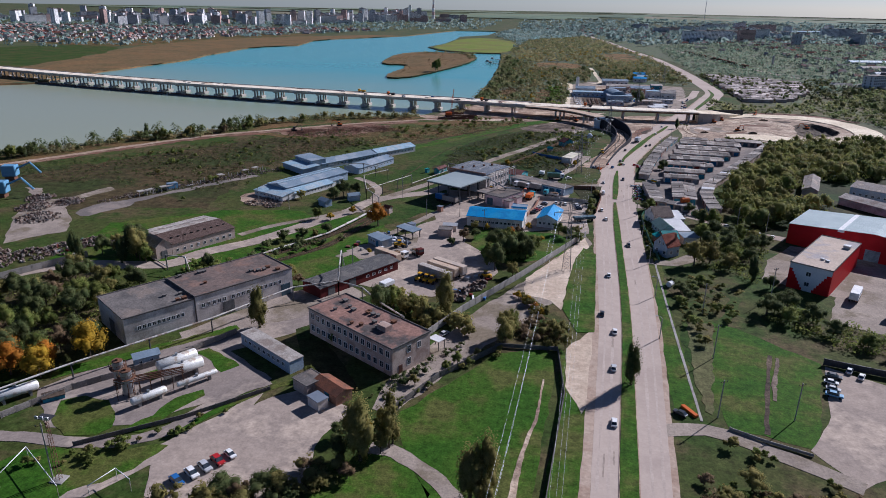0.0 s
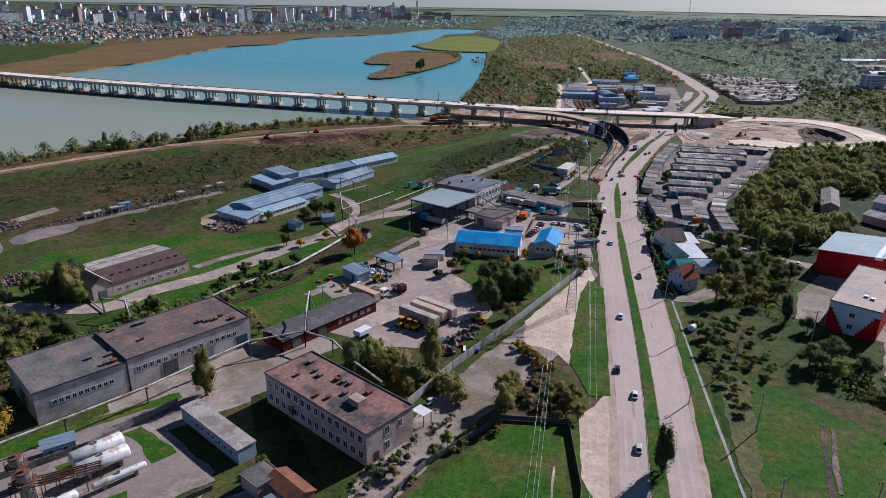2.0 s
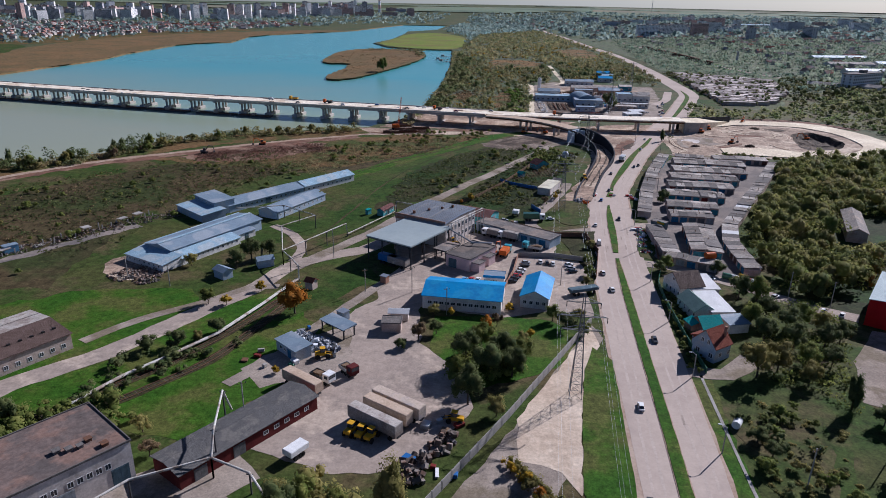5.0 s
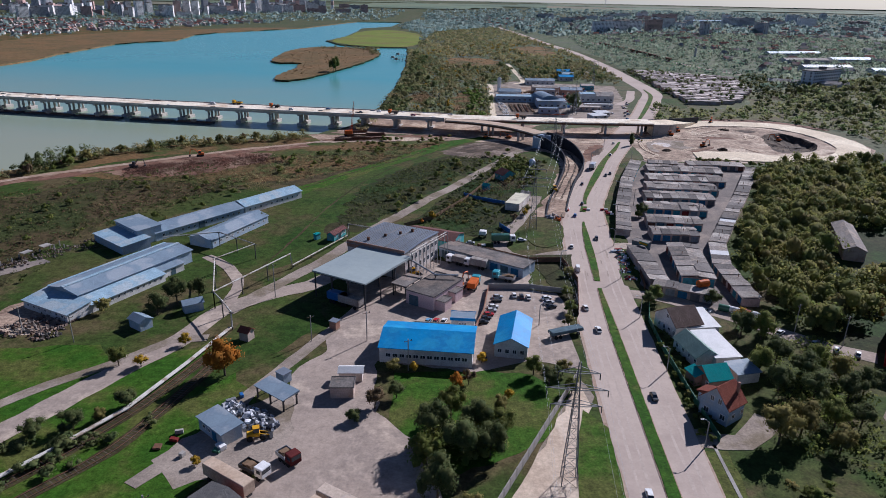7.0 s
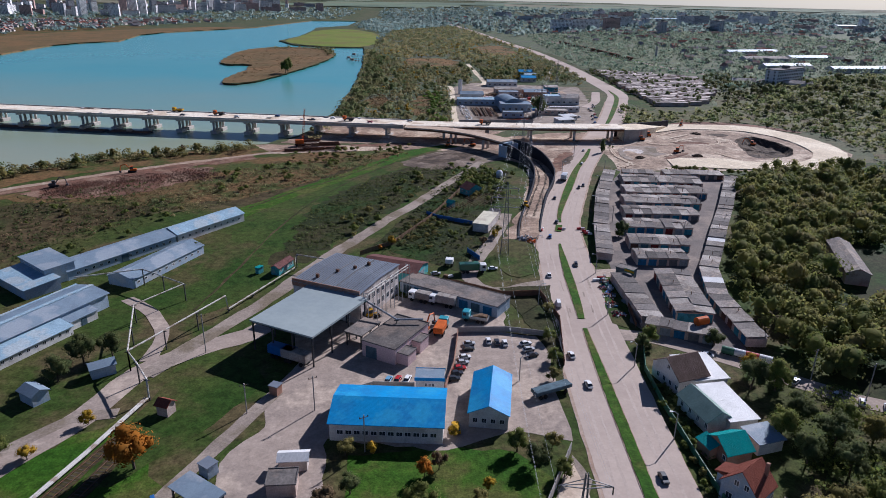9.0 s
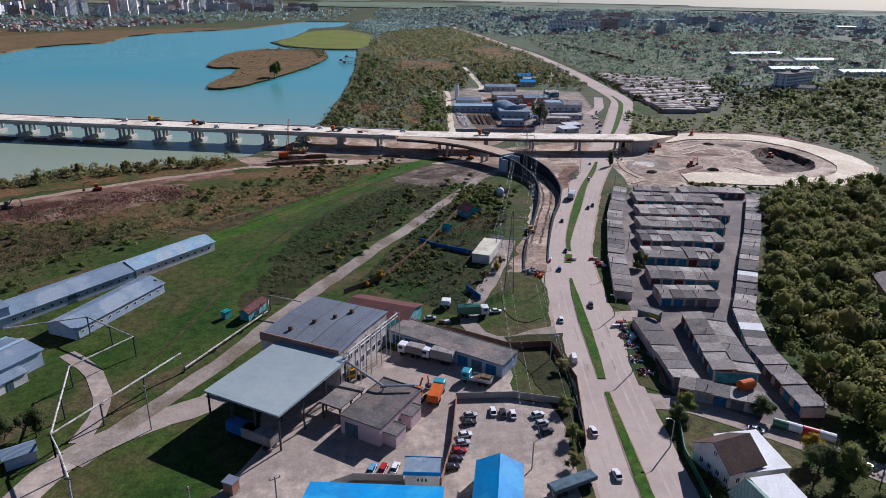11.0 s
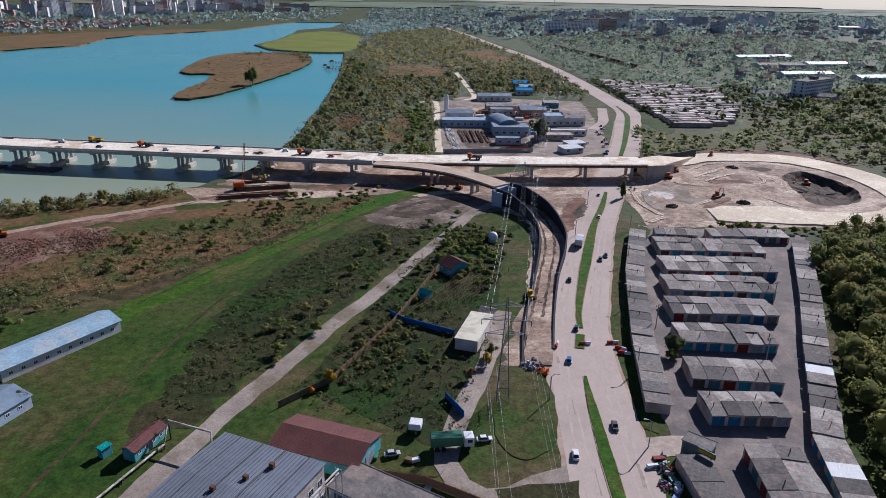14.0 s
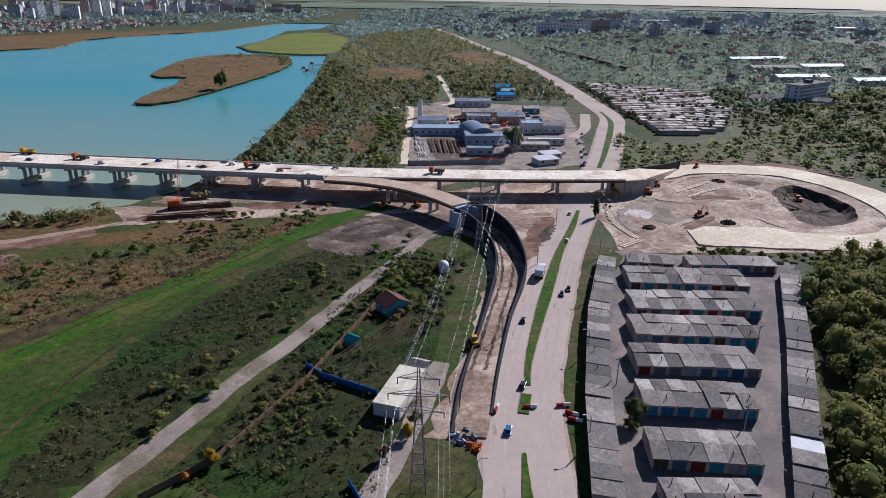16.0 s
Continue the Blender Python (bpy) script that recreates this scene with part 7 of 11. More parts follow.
# single trees
for kind, x, y, s, tall in [("olive", -9.8, 147.8, 1.0, 1.1), ("yellow", -33.5, 106.5, 0.6, 1.0), ("olive", -43.5, 86.5, 0.75, 0.9), ("brown", -48.5, 83, 0.8, 1.0), ("olive", -53, 80.5, 0.7, 0.9), 
    ("poplar", 19.8, 135.3, 1.15, 0.9), ("poplar", -153.8, 180, 1.0, 0.9), ("poplar", -150.2, 178, 0.9, 0.9), ("poplar", -135.8, 178.5, 1.0, 0.8), ("dark", -137, 189, 1.1, 1.2), ("old_poplar", -73.4, 145, 1.3, 0.85),
    ("old_poplar", -27.6, 161.0, 1.35, 0.95), ("dark", -45.2, 159.5, 0.95, 1.2), ("green", -42, 163, 0.8, 1.1), ("olive", -38, 160, 0.75, 1.0), ("olive", -34, 156.5, 0.7, 1.0), ("olive", -47, 164, 0.7, 1.0), ("green", -36, 162.5, 0.7, 1), ("olive", -31, 153, 0.6, 1),
    ("olive", -9.9, 151.8, 0.85, 1.3), ("green", -8.4, 154.5, 0.7, 1.3), ("old_poplar", -32.2, 98.4, 1.6, 0.82), ("old_poplar", -29.9, 111.6, 0.75, 0.9), ("olive", -27.8, 103, 0.9, 1.5), ("dark", -36.0, 98.5, 0.75, 0.9), ("poplar", -27.5, 104.5, 0.8, 0.8), ("olive", -29, 101, 0.6, 1.2), ("old_poplar", -10.6, 91.4, 1.35, 0.8), ("old_poplar", -8.2, 93.0, 1.25, 1.0), ("olive", -8.0, 89.5, 0.7, 1.2),
    ("brown", -74, 173.3, 0.75, 0.9), ("olive", -79, 180, 0.6, 0.9), ("orange", -66, 233.5, 1.6, 1.0), ("yellow", -85.9, 236, 0.65, 0.8), ("yellow", -80, 246.5, 0.6, 0.9), ("dark", -81.7, 220.8, 0.7, 0.75), ("dark", -88.3, 212.8, 0.75, 0.75), ("dark", -94.2, 209.9, 0.7, 0.75), ("green", -91, 236, 0.7, 0.9),
    ("olive", -84.5, 216, 0.5, 0.8), ("yellow", -61, 204, 0.4, 0.8), ("brown", -31.5, 223, 0.95, 0.95), ("dark", -27.5, 227, 0.6, 0.8), ("olive", -29.5, 237.0, 0.6, 0.8), ("yellow", -24.6, 237.5, 0.45, 1.0), ("dark", -35, 218.5, 0.5, 0.7), ("orange", -15, 231, 0.6, 1.2), ("brown", -12.5, 233, 0.6, 1.1),
    ("green", -16, 221, 0.9, 1.0), ("dark", -19, 213, 1.1, 1.05), ("dark", -13.5, 208, 1.1, 1.05), ("dark", -8.5, 209, 1.0, 1.0), ("green", -6.0, 214, 0.95, 1.0), ("dark", -11, 216, 1.0, 1.0), ("green", -20, 206, 0.8, 1.0), ("dark", -17.5, 197, 1.05, 1.15), ("olive", -11.5, 193.5, 0.75, 0.9), ("olive", -6, 223, 0.6, 1), ("yellow", -4, 228, 0.5, 0.8),
    ("green", 2, 238, 0.7, 0.9), ("dark", 5, 234, 0.75, 0.8), ("olive", 8.5, 238.5, 0.6, 0.9), ("green", 9.5, 231, 0.6, 0.8), ("yellow", -9.5, 242.5, 0.45, 1.0), ("olive", 13.0, 262, 0.55, 0.8), ("green", 14.5, 270, 0.6, 0.8), ("green", 15.0, 280, 0.6, 0.7), ("olive", 17.5, 295, 0.6, 0.7),
    ("yellow", -8.5, 176.5, 0.45, 1.0), ("yellow", -5.5, 173.5, 0.5, 1.0), ("orange", -3.5, 170.5, 0.45, 1.0), ("yellow", -1.5, 167, 0.45, 1.0), ("brown", -4, 160, 0.8, 0.6), ("brown", 0.5, 156, 0.8, 0.6), ("olive", 3.0, 152.5, 0.6, 1.1), ("brown", -6, 156, 0.7, 0.6), ("olive", 5, 149, 0.55, 1.1),
    ("dark", -91, 268, 1.05, 0.95), ("dark", -86.5, 272, 0.9, 0.9), ("dark", -93.5, 261.5, 0.9, 0.9), ("dark", -88, 337, 0.55, 0.9), ("yellow", -26.5, 345.0, 0.62, 1.0), ("orange", -30, 341, 0.3, 1.0), ("yellow", 8.5, 352, 0.55, 1.1), ("olive", 10.0, 356, 0.5, 1.0), ("brown", 4.0, 346, 0.6, 0.9),
    ("dark", 53.8, 356.5, 0.75, 0.9), ("green", 52.0, 353.5, 0.5, 0.8), ("poplar", 79.5, 488, 0.85, 0.85), ("green", 38.8, 278.5, 0.75, 0.9), ("dark", 36.5, 275.5, 0.6, 0.9), ("dark", 54.2, 277.0, 0.75, 0.8), ("yellow", 57.5, 264, 0.95, 1.05), ("dark", 55, 258.5, 1.0, 1.0), ("green", 60, 258, 1.0, 1.05), ("olive", 63, 262, 0.7, 1),
    ("green", 52.8, 241.5, 0.95, 0.95), ("dark", 58, 245, 1.0, 0.95), ("dark", 62, 239, 1.0, 0.95), ("green", 66, 244, 0.9, 1.0), ("olive", 70, 240, 0.85, 1.0), ("dark", 72, 234, 0.9, 1.0), ("dark", 67, 231, 0.9, 1.0), ("dark", 60, 231, 0.95, 0.95), ("dark", 54, 234, 0.9, 1.0), ("olive", 46.5, 216, 1.25, 0.95), ("olive", 52, 219, 1.15, 0.95), ("olive", 57, 214, 0.9, 0.9), ("green", 60, 222, 0.9, 0.9), ("dark", 65, 222, 0.8, 0.9),
    ("poplar", 62, 205, 1.0, 0.85), ("dark", 66, 200, 0.75, 0.8), ("dark", 38.5, 191, 0.65, 0.7), ("dark", 40, 187, 0.6, 0.7), ("dark", 36.5, 197, 0.4, 0.8), ("green", 64, 176, 0.8, 0.8), ("dark", 60, 181, 1.05, 0.75), ("dark", 66, 184, 1.1, 0.75), ("dark", 71, 178, 0.95, 0.75), ("dark", 74, 171, 0.85, 0.7), ("green", 80, 165, 0.8, 0.7), ("dark", 86, 162, 0.85, 0.7), ("dark", 92, 158, 0.8, 0.7),
    ("olive", 38, 104, 0.8, 0.7), ("brown", 44, 100, 0.8, 0.6), ("dark", 50, 98, 0.8, 0.7), ("olive", 56, 98, 0.8, 0.7), ("olive", 34, 98, 0.7, 0.7), ("brown", 30, 104, 0.6, 0.6), ("dark", -52, 84, 0.9, 0.7), ("dark", -45, 86, 0.9, 0.7), ("olive", -47, 80, 0.9, 0.8), ("brown", -41, 94, 0.6, 0.7), ("yellow", -21, 80, 0.8, 0.9), ("dark", -38, 104, 0.6, 0.8), ("brown", -33, 93, 0.7, 0.8),
    ("olive", -28, 126, 0.4, 0.9), ("green", -22, 133, 0.4, 0.9), ("green", -20, 137, 0.45, 0.9), ("olive", -16, 141.5, 0.35, 0.9), ("green", -47, 140, 0.55, 0.9), ("dark", -51, 141, 0.6, 0.9), ("green", -52, 124, 0.45, 0.9),
    ("olive", -131.5, 181.5, 1.25, 1.25), ("dark", -134.5, 184, 1.2, 1.25), ("green", -128.5, 180.0, 0.8, 1.1), ("dark", -147, 184, 0.9, 1.0), ("olive", -143, 187.5, 0.9, 1.0), ("olive", -108, 262, 0.7, 0.8)]:
    plant(kind, x, y, s, tall)
plant("green", -157, 838, 1.6, 1.3)
plant("dark", -160, 842, 1.5, 1.2)
plant("dark", 62, 601, 1.75, 1.05)
plant("dark", 66, 606, 1.2, 1.0)


def scatter(poly, spacing, kinds, smin, smax, seed, tall=(0.85, 1.15), skip=()):
    """Trees on a loose grid inside a plan outline."""
    rnd = random.Random(seed)
    xs, ys = [p[0] for p in poly], [p[1] for p in poly]
    y = min(ys)
    while y < max(ys):
        x = min(xs)
        while x < max(xs):
            px, py = x + rnd.uniform(-0.45, 0.45) * spacing, y + rnd.uniform(-0.45, 0.45) * spacing
            if inside(px, py, poly) and not any(inside(px, py, q) for q in skip):
                plant(rnd.choice(kinds), px, py, rnd.uniform(smin, smax), rnd.uniform(*tall))
            x += spacing
        y += spacing


# wood in the south-west
scatter([(-165, 120), (-150, 160), (-124, 172), (-116, 160), (-120, 140), (-106, 126), (-116, 108), (-140, 96)], 7.0, ["dark", "dark", "green", "olive", "brown"], 0.7, 1.1, 6)
for k, x, y, s in (("orange", -112.5, 117, 1.15), ("yellow", -105.5, 122, 1.65), ("orange", -118, 112, 1.4), ("yellow", -121, 106, 1.35), ("orange", -127, 110, 1.3), ("brown", -114, 123, 1.2), ("yellow", -110.5, 112, 1.35), ("orange", -124, 118, 1.2)):
    plant(k, x, y, s)
scatter([(-118, 158), (-106, 158), (-90, 180), (-78, 178), (-88, 190), (-112, 178)], 7.0, ["dark", "olive", "bush"], 0.4, 0.7, 16)
# river bank
BANK_U = [0, 0.12, 0.25, 0.4, 0.6, 0.8, 1]


def bank_at(u):
    return (float(np.interp(u, BANK_U, [-300, -272, -250, -222, -195, -160, -108])), float(np.interp(u, BANK_U, [296, 318, 362, 384, 440, 468, 492])))


for i in range(62):
    u = min(1.0, max(0.0, tree_rnd.choice((0.04, 0.1, 0.17, 0.3, 0.36, 0.5, 0.55, 0.63, 0.72, 0.78, 0.9)) + tree_rnd.gauss(0, 0.035)))
    x, y = bank_at(u)
    q = tree_rnd.random()
    plant(tree_rnd.choice(["dark", "olive", "olive", "brown", "green"]), x + tree_rnd.uniform(-5, 5), y + tree_rnd.uniform(-7, 3), 0.35 + 0.75 * q * q if u < 0.6 else 0.3 + 0.5 * q, tree_rnd.uniform(0.8, 1.35))
for x, y in ((-252, 372), (-215, 400), (-212, 404)):
    plant("poplar", x, y, 0.9, 0.9)
# bushes
BUSH_AREAS = [([(-100, 395), (-30, 478), (0, 500), (0, 505), (-60, 492), (-110, 430)], 46, 0.6, 1.3), ([(-52, 360), (-24, 430), (2, 470), (8, 462), (-20, 395), (-40, 352)], 30, 0.5, 1.3), ([(-10, 405), (5, 458), (26, 440), (16, 395), (6, 395)], 46, 0.5, 1.2),
              ([(-20, 345), (-8, 395), (4, 380), (0, 345), (-8, 335)], 30, 0.3, 0.7), ([(36, 150), (36, 205), (52, 205), (58, 190), (44, 165)], 26, 0.4, 1.2), ([(-96, 82), (-80, 94), (-62, 112), (-60, 110), (-78, 88)], 24, 0.4, 0.8), ([(-34, 110), (-22, 132), (-10, 146), (-8, 146), (-20, 128), (-32, 108)], 14, 0.4, 0.8),
              ([(35, 215), (36, 262), (34, 262), (32, 215)], 22, 0.35, 0.7), ([(-150, 240), (-120, 330), (-100, 395), (-160, 420), (-230, 330)], 60, 0.5, 1.2), ([(-70, 440), (-20, 500), (0, 505), (-90, 478)], 26, 0.5, 1.0), ([(98, 446), (150, 440), (150, 448), (98, 449)], 22, 0.6, 1.4), ([(30, 96), (60, 96), (50, 112), (36, 116)], 18, 0.5, 1.1), ([(80, 508), (92, 500), (84, 494)], 4, 0.5, 0.8)]
for poly, n, a, b in BUSH_AREAS:
    xs, ys = [p[0] for p in poly], [p[1] for p in poly]
    k = 0
    while k < n:
        x, y = tree_rnd.uniform(min(xs), max(xs)), tree_rnd.uniform(min(ys), max(ys))
        if inside(x, y, poly):
            plant(tree_rnd.choice(["bush", "bush", "olive_bush"]), x, y, tree_rnd.uniform(a, b))
            k += 1


# ---------------------------------------------------------------- far woods, as stuff
def woods(name, areas, label, seed, material="far_leaf", skip=(), leaf=0.30, core=False, body=3):
    """areas: (outline, trees, leaf sprays a tree, crown radius, crown height). Each crown is a few lobes of uneven size."""
    r = np.random.RandomState(seed)
    V, N, CV, CN, CF = [], [], [], [], []
    for poly, n, q, rad, hgt in areas:
        P = np.array(poly)
        got = []
        while len(got) < n:
            x, y = r.uniform(P[:, 0].min(), P[:, 0].max()), r.uniform(P[:, 1].min(), P[:, 1].max())
            if inside(x, y, poly) and not any(inside(x, y, s) for s in skip):
                got.append((x, y, terrain(x, y) if (abs(x) > 400 or y > 700) else 0.0))
        G = np.array(got)
        sc = (0.5 + 0.85 * r.rand(n, 1, 1) ** 1.4)
        lobes = r.normal(size=(n, 5, 3)) * np.array([0.45, 0.45, 0.22])
        lobe_r = r.uniform(0.35, 0.75, size=(n, 5, 1))
        pick = r.randint(0, 5, size=(n, q))
        rows = np.arange(n)[:, None]
        d = r.normal(size=(n, q, 3))
        d /= np.linalg.norm(d, axis=2)[:, :, None]
        d[:, :, 2] = np.abs(d[:, :, 2]) * 1.1 - 0.3
        size3 = np.array([rad, rad, hgt * 0.5])
        c = G[:, None, :] + (lobes[rows, pick] + d * lobe_r[rows, pick]) * size3 * sc + np.array([0, 0, hgt * 0.45]) * sc
        c[:, :, 2] = np.maximum(c[:, :, 2], G[:, None, 2] + 0.1)
        nrm = d + np.array([0.0, 0.0, 0.35]) + 0.45 * r.normal(size=d.shape)
        nrm /= np.linalg.norm(nrm, axis=2)[:, :, None]
        a = np.cross(nrm, r.normal(size=d.shape))
        a /= np.linalg.norm(a, axis=2)[:, :, None]
        b = np.cross(nrm, a)
        s = rad * leaf * sc * r.uniform(0.5, 1.3, size=(n, q, 1))
        V.append(np.stack([c - a * s, c - b * s * 0.7, c + a * s, c + b * s * 0.7], 2).reshape(-1, 3))
        N.append(np.repeat((d * 0.6 + lobes[rows, pick] * 0.6 + nrm * 0.3 + np.array([0.0, 0.0, 0.55])).reshape(-1, 3), 4, axis=0))
        if core:
            bm = bmesh.new()
            bmesh.ops.create_icosphere(bm, subdivisions=1, radius=1.0)
            unit, tris = np.array([q.co for q in bm.verts]), np.array([[q.index for q in f.verts] for f in bm.faces])
            bm.free()
            for t in range(n):
                for k in range(body):
                    w = lobe_r[t, k] * 0.70 * (1 + 0.14 * r.normal(size=(len(unit), 1)))
                    CV.append(G[t] + (lobes[t, k] + unit * w) * size3 * sc[t, 0] + np.array([0, 0, hgt * 0.45]) * sc[t, 0])
                    CN.append(unit + np.array([0.0, 0.0, 0.55]))
                    CF.append(tris + len(unit) * len(CF))
    v = np.concatenate(V)
    quads = np.arange(len(v)).reshape(-1, 4).tolist()
    if CV:
        quads += (np.concatenate(CF) + len(v)).tolist()
        v, N = np.concatenate([v] + CV), N + CN
    me = bpy.data.meshes.new(name)
    me.from_pydata(v.tolist(), [], quads)
    me.materials.append(M[material])
    leafy(me, np.concatenate(N))
    return tagged(new(name, me), label, "woods", "", "stuff")


HEATH = [[(-48, 981), (-30, 1044), (10, 1029), (30, 960), (8, 899), (-31, 914)], [(46, 1212), (93, 1290), (126, 1177), (102, 1079), (69, 1105)], [(-26, 590), (-27, 671), (-11, 716), (0, 706), (-5, 590)], [(-66, 640), (-50, 623), (-41, 670), (-55, 703)], [(28, 960), (32, 866), (24, 765), (40, 770), (43, 866), (38, 960)]]
WORKS = [(0, 556), (6, 640), (0, 742), (28, 792), (60, 800), (128, 762), (112, 640), (97, 572), (78, 556)]
SCRUB = [(-76, 565), (0, 552), (6, 745), (70, 810), (128, 765), (140, 800), (141, 900), (138, 1000), (90, 1010), (20, 960), (-60, 1000), (-92, 1120), (-82, 930), (-74, 753), (-74, 620)]
woods("scrub", [(SCRUB, 2200, 20, 2.5, 4.6)], "dense autumn scrub along the river north of the bridge", 2, "scrub_leaf", HEATH + [WORKS], 0.25, True, 1)
woods("scrub", [([(-76, 565), (-60, 560), (-56, 760), (-70, 1000), (-92, 1120), (-82, 930), (-74, 753), (-74, 620)], 260, 40, 3.2, 6.5), ([(10, 770), (60, 805), (120, 790), (136, 820), (120, 900), (40, 880)], 110, 40, 3.4, 7.0), (SCRUB, 240, 40, 3.2, 6.5)], "green trees standing out of the scrub", 22, "wood_leaf", HEATH, 0.2, True, 2)
woods("scrub", [([(-92, 1120), (-60, 1000), (20, 960), (138, 1000), (134, 1165), (110, 1370), (80, 1700), (40, 1900), (-90, 1640), (-100, 1300)], 2300, 16, 3.8, 5.5)], "dense autumn scrub further up the river", 3, "scrub_leaf", HEATH)
woods("scrub", [(SCRUB, 130, 34, 2.2, 5.0), ([(-92, 1120), (-60, 1000), (20, 960), (138, 1000), (134, 1165), (110, 1370)], 120, 24, 3.0, 5.5)], "yellow autumn trees among the scrub", 26, "leaf_yellow", HEATH + [WORKS], 0.2, True, 1)
woods("heath_tufts", [(h, 160, 6, 1.6, 1.2) for h in HEATH[:4]], "rusty heath tufts between the scrub", 14, "leaf_brown")
EAST_W = [(112, 560), (150, 578), (200, 578), (222, 545), (226, 500), (214, 460), (190, 440), (190, 380), (260, 300), (420, 300), (560, 500), (640, 800), (520, 900), (420, 860), (300, 760), (232, 660), (205, 640), (160, 608), (128, 640)]
GAR = [(158, 646), (205, 655), (245, 730), (266, 840), (180, 895), (160, 895)]
woods("wood_east", [(EAST_W, 5600, 15, 2.9, 4.2)], "dense green wood behind the ramp loop", 4, "wood_leaf", [GAR, [(143, 672), (157, 740), (158, 640), (147, 620)]], 0.26, True, 1)
woods("wood_east", [([(226, 545), (560, 500), (640, 800), (420, 860), (300, 760), (232, 660)], 420, 36, 4.6, 9.0), ([(205, 640), (240, 725), (270, 845), (300, 860), (330, 780), (262, 680)], 170, 30, 3.2, 6.0)], "taller trees in the wood behind the ramp loop", 24, "wood_leaf", [GAR], 0.22, True, 2)
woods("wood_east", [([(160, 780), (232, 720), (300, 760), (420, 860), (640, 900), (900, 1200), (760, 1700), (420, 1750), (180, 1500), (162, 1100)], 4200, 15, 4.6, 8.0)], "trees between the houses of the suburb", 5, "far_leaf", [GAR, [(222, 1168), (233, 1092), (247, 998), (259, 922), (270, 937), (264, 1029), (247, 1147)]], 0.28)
woods("garage_trees", [(GAR, 210, 26, 2.6, 5.5)], "trees between the garage rows", 25, "wood_leaf", (), 0.22, True)
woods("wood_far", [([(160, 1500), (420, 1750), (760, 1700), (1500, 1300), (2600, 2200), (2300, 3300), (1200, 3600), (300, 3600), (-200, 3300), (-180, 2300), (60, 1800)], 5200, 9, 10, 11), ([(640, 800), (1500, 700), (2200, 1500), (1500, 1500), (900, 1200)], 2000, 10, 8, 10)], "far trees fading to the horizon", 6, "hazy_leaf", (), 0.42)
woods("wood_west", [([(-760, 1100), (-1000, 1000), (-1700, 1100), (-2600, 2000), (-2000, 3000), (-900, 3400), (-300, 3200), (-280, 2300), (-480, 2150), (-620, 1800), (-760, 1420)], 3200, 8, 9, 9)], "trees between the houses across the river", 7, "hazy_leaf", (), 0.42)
BANK_STRIP = [(-300, 288), (-272, 310), (-252, 354), (-222, 376), (-196, 432), (-160, 460), (-108, 484), (-104, 497), (-127, 486), (-178, 468), (-209, 436), (-224, 394), (-260, 370), (-276, 328), (-298, 312)]
woods("bank_trees", [([(-310, 276), (-276, 300), (-256, 350), (-226, 376), (-200, 424), (-196, 438), (-212, 428), (-226, 390), (-260, 366), (-280, 324), (-302, 302)], 75, 150, 2.7, 8.0)], "dark tree line along the river bank", 41, "leaf_dark", (), 0.15)
woods("bank_trees", [([(-226, 376), (-200, 430), (-160, 458), (-108, 482), (-106, 492), (-130, 484), (-180, 466), (-209, 434)], 70, 120, 2.0, 4.6)], "olive bushes along the river bank", 42, "leaf_olive", (), 0.16)
woods("bank_scrub", [(BANK_STRIP, 520, 20, 1.7, 3.0)], "reedy scrub along the river bank", 12, "scrub_leaf")
woods("bank_scrub", [([(-84, 505), (-76, 510), (-72, 620), (-74, 760), (-80, 930), (-98, 1140), (-104, 1130), (-88, 930), (-80, 753), (-78, 620), (-84, 540)], 420, 16, 1.8, 3.0)], "reedy scrub along the river bank", 13, "scrub_leaf")
woods("reed_clump", [([(-256, 950), (-265, 1090), (-240, 1180), (-160, 1150), (-140, 1000), (-168, 810), (-200, 762), (-205, 880), (-230, 930)], 900, 8, 1.3, 0.9)], "brown reed tussocks on the island", 8, "leaf_brown")
FIELD = [(-296, 268), (-240, 318), (-190, 384), (-140, 424), (-110, 392), (-136, 340), (-150, 292), (-176, 262), (-215, 262)]
woods("field_scrub", [(FIELD, 800, 14, 1.5, 1.3)], "dense dark weeds and scrub on the waste field", 71, "leaf_dark", (), 0.20)
woods("field_scrub", [(FIELD, 600, 12, 1.4, 0.9)], "rusty dry weeds on the waste field", 72, "leaf_brown", (), 0.20)
woods("field_scrub", [([(-128, 392), (-92, 452), (-30, 484), (-52, 446), (-84, 398), (-110, 372)], 520, 20, 1.3, 1.1)], "olive scrub in the brown field", 73, "scrub_leaf", (), 0.2)
woods("garden_bushes", [([(-15, 712), (-1, 702), (-1, 568), (-13, 568)], 60, 60, 2.6, 3.6)], "bright green bushes beside the sandy track", 74, "leaf_bright", (), 0.16, True)
woods("weeds", [([(-60, 330), (-62, 366), (-44, 424), (-26, 452), (2, 450), (-24, 396), (-46, 344)], 900, 9, 0.9, 0.7)], "dark green weed tussocks in the meadow", 75, "leaf_dark")
woods("weeds", [([(-150, 405), (-92, 460), (-20, 486), (-60, 425), (-110, 385), (-150, 350)], 1500, 8, 0.8, 0.6)], "brown weed tussocks", 9, "leaf_brown")
woods("weeds", [([(-60, 380), (-40, 425), (-12, 455), (2, 452), (-24, 398), (-44, 352)], 700, 8, 0.8, 0.6), ([(-35, 338), (-11, 411), (6, 455), (14, 381), (0, 325)], 900, 9, 0.8, 1.0), ([(-230, 300), (-150, 420), (-110, 385), (-150, 260)], 1500, 8, 0.9, 0.6)], "dark green weed tussocks", 10, "leaf_dark")
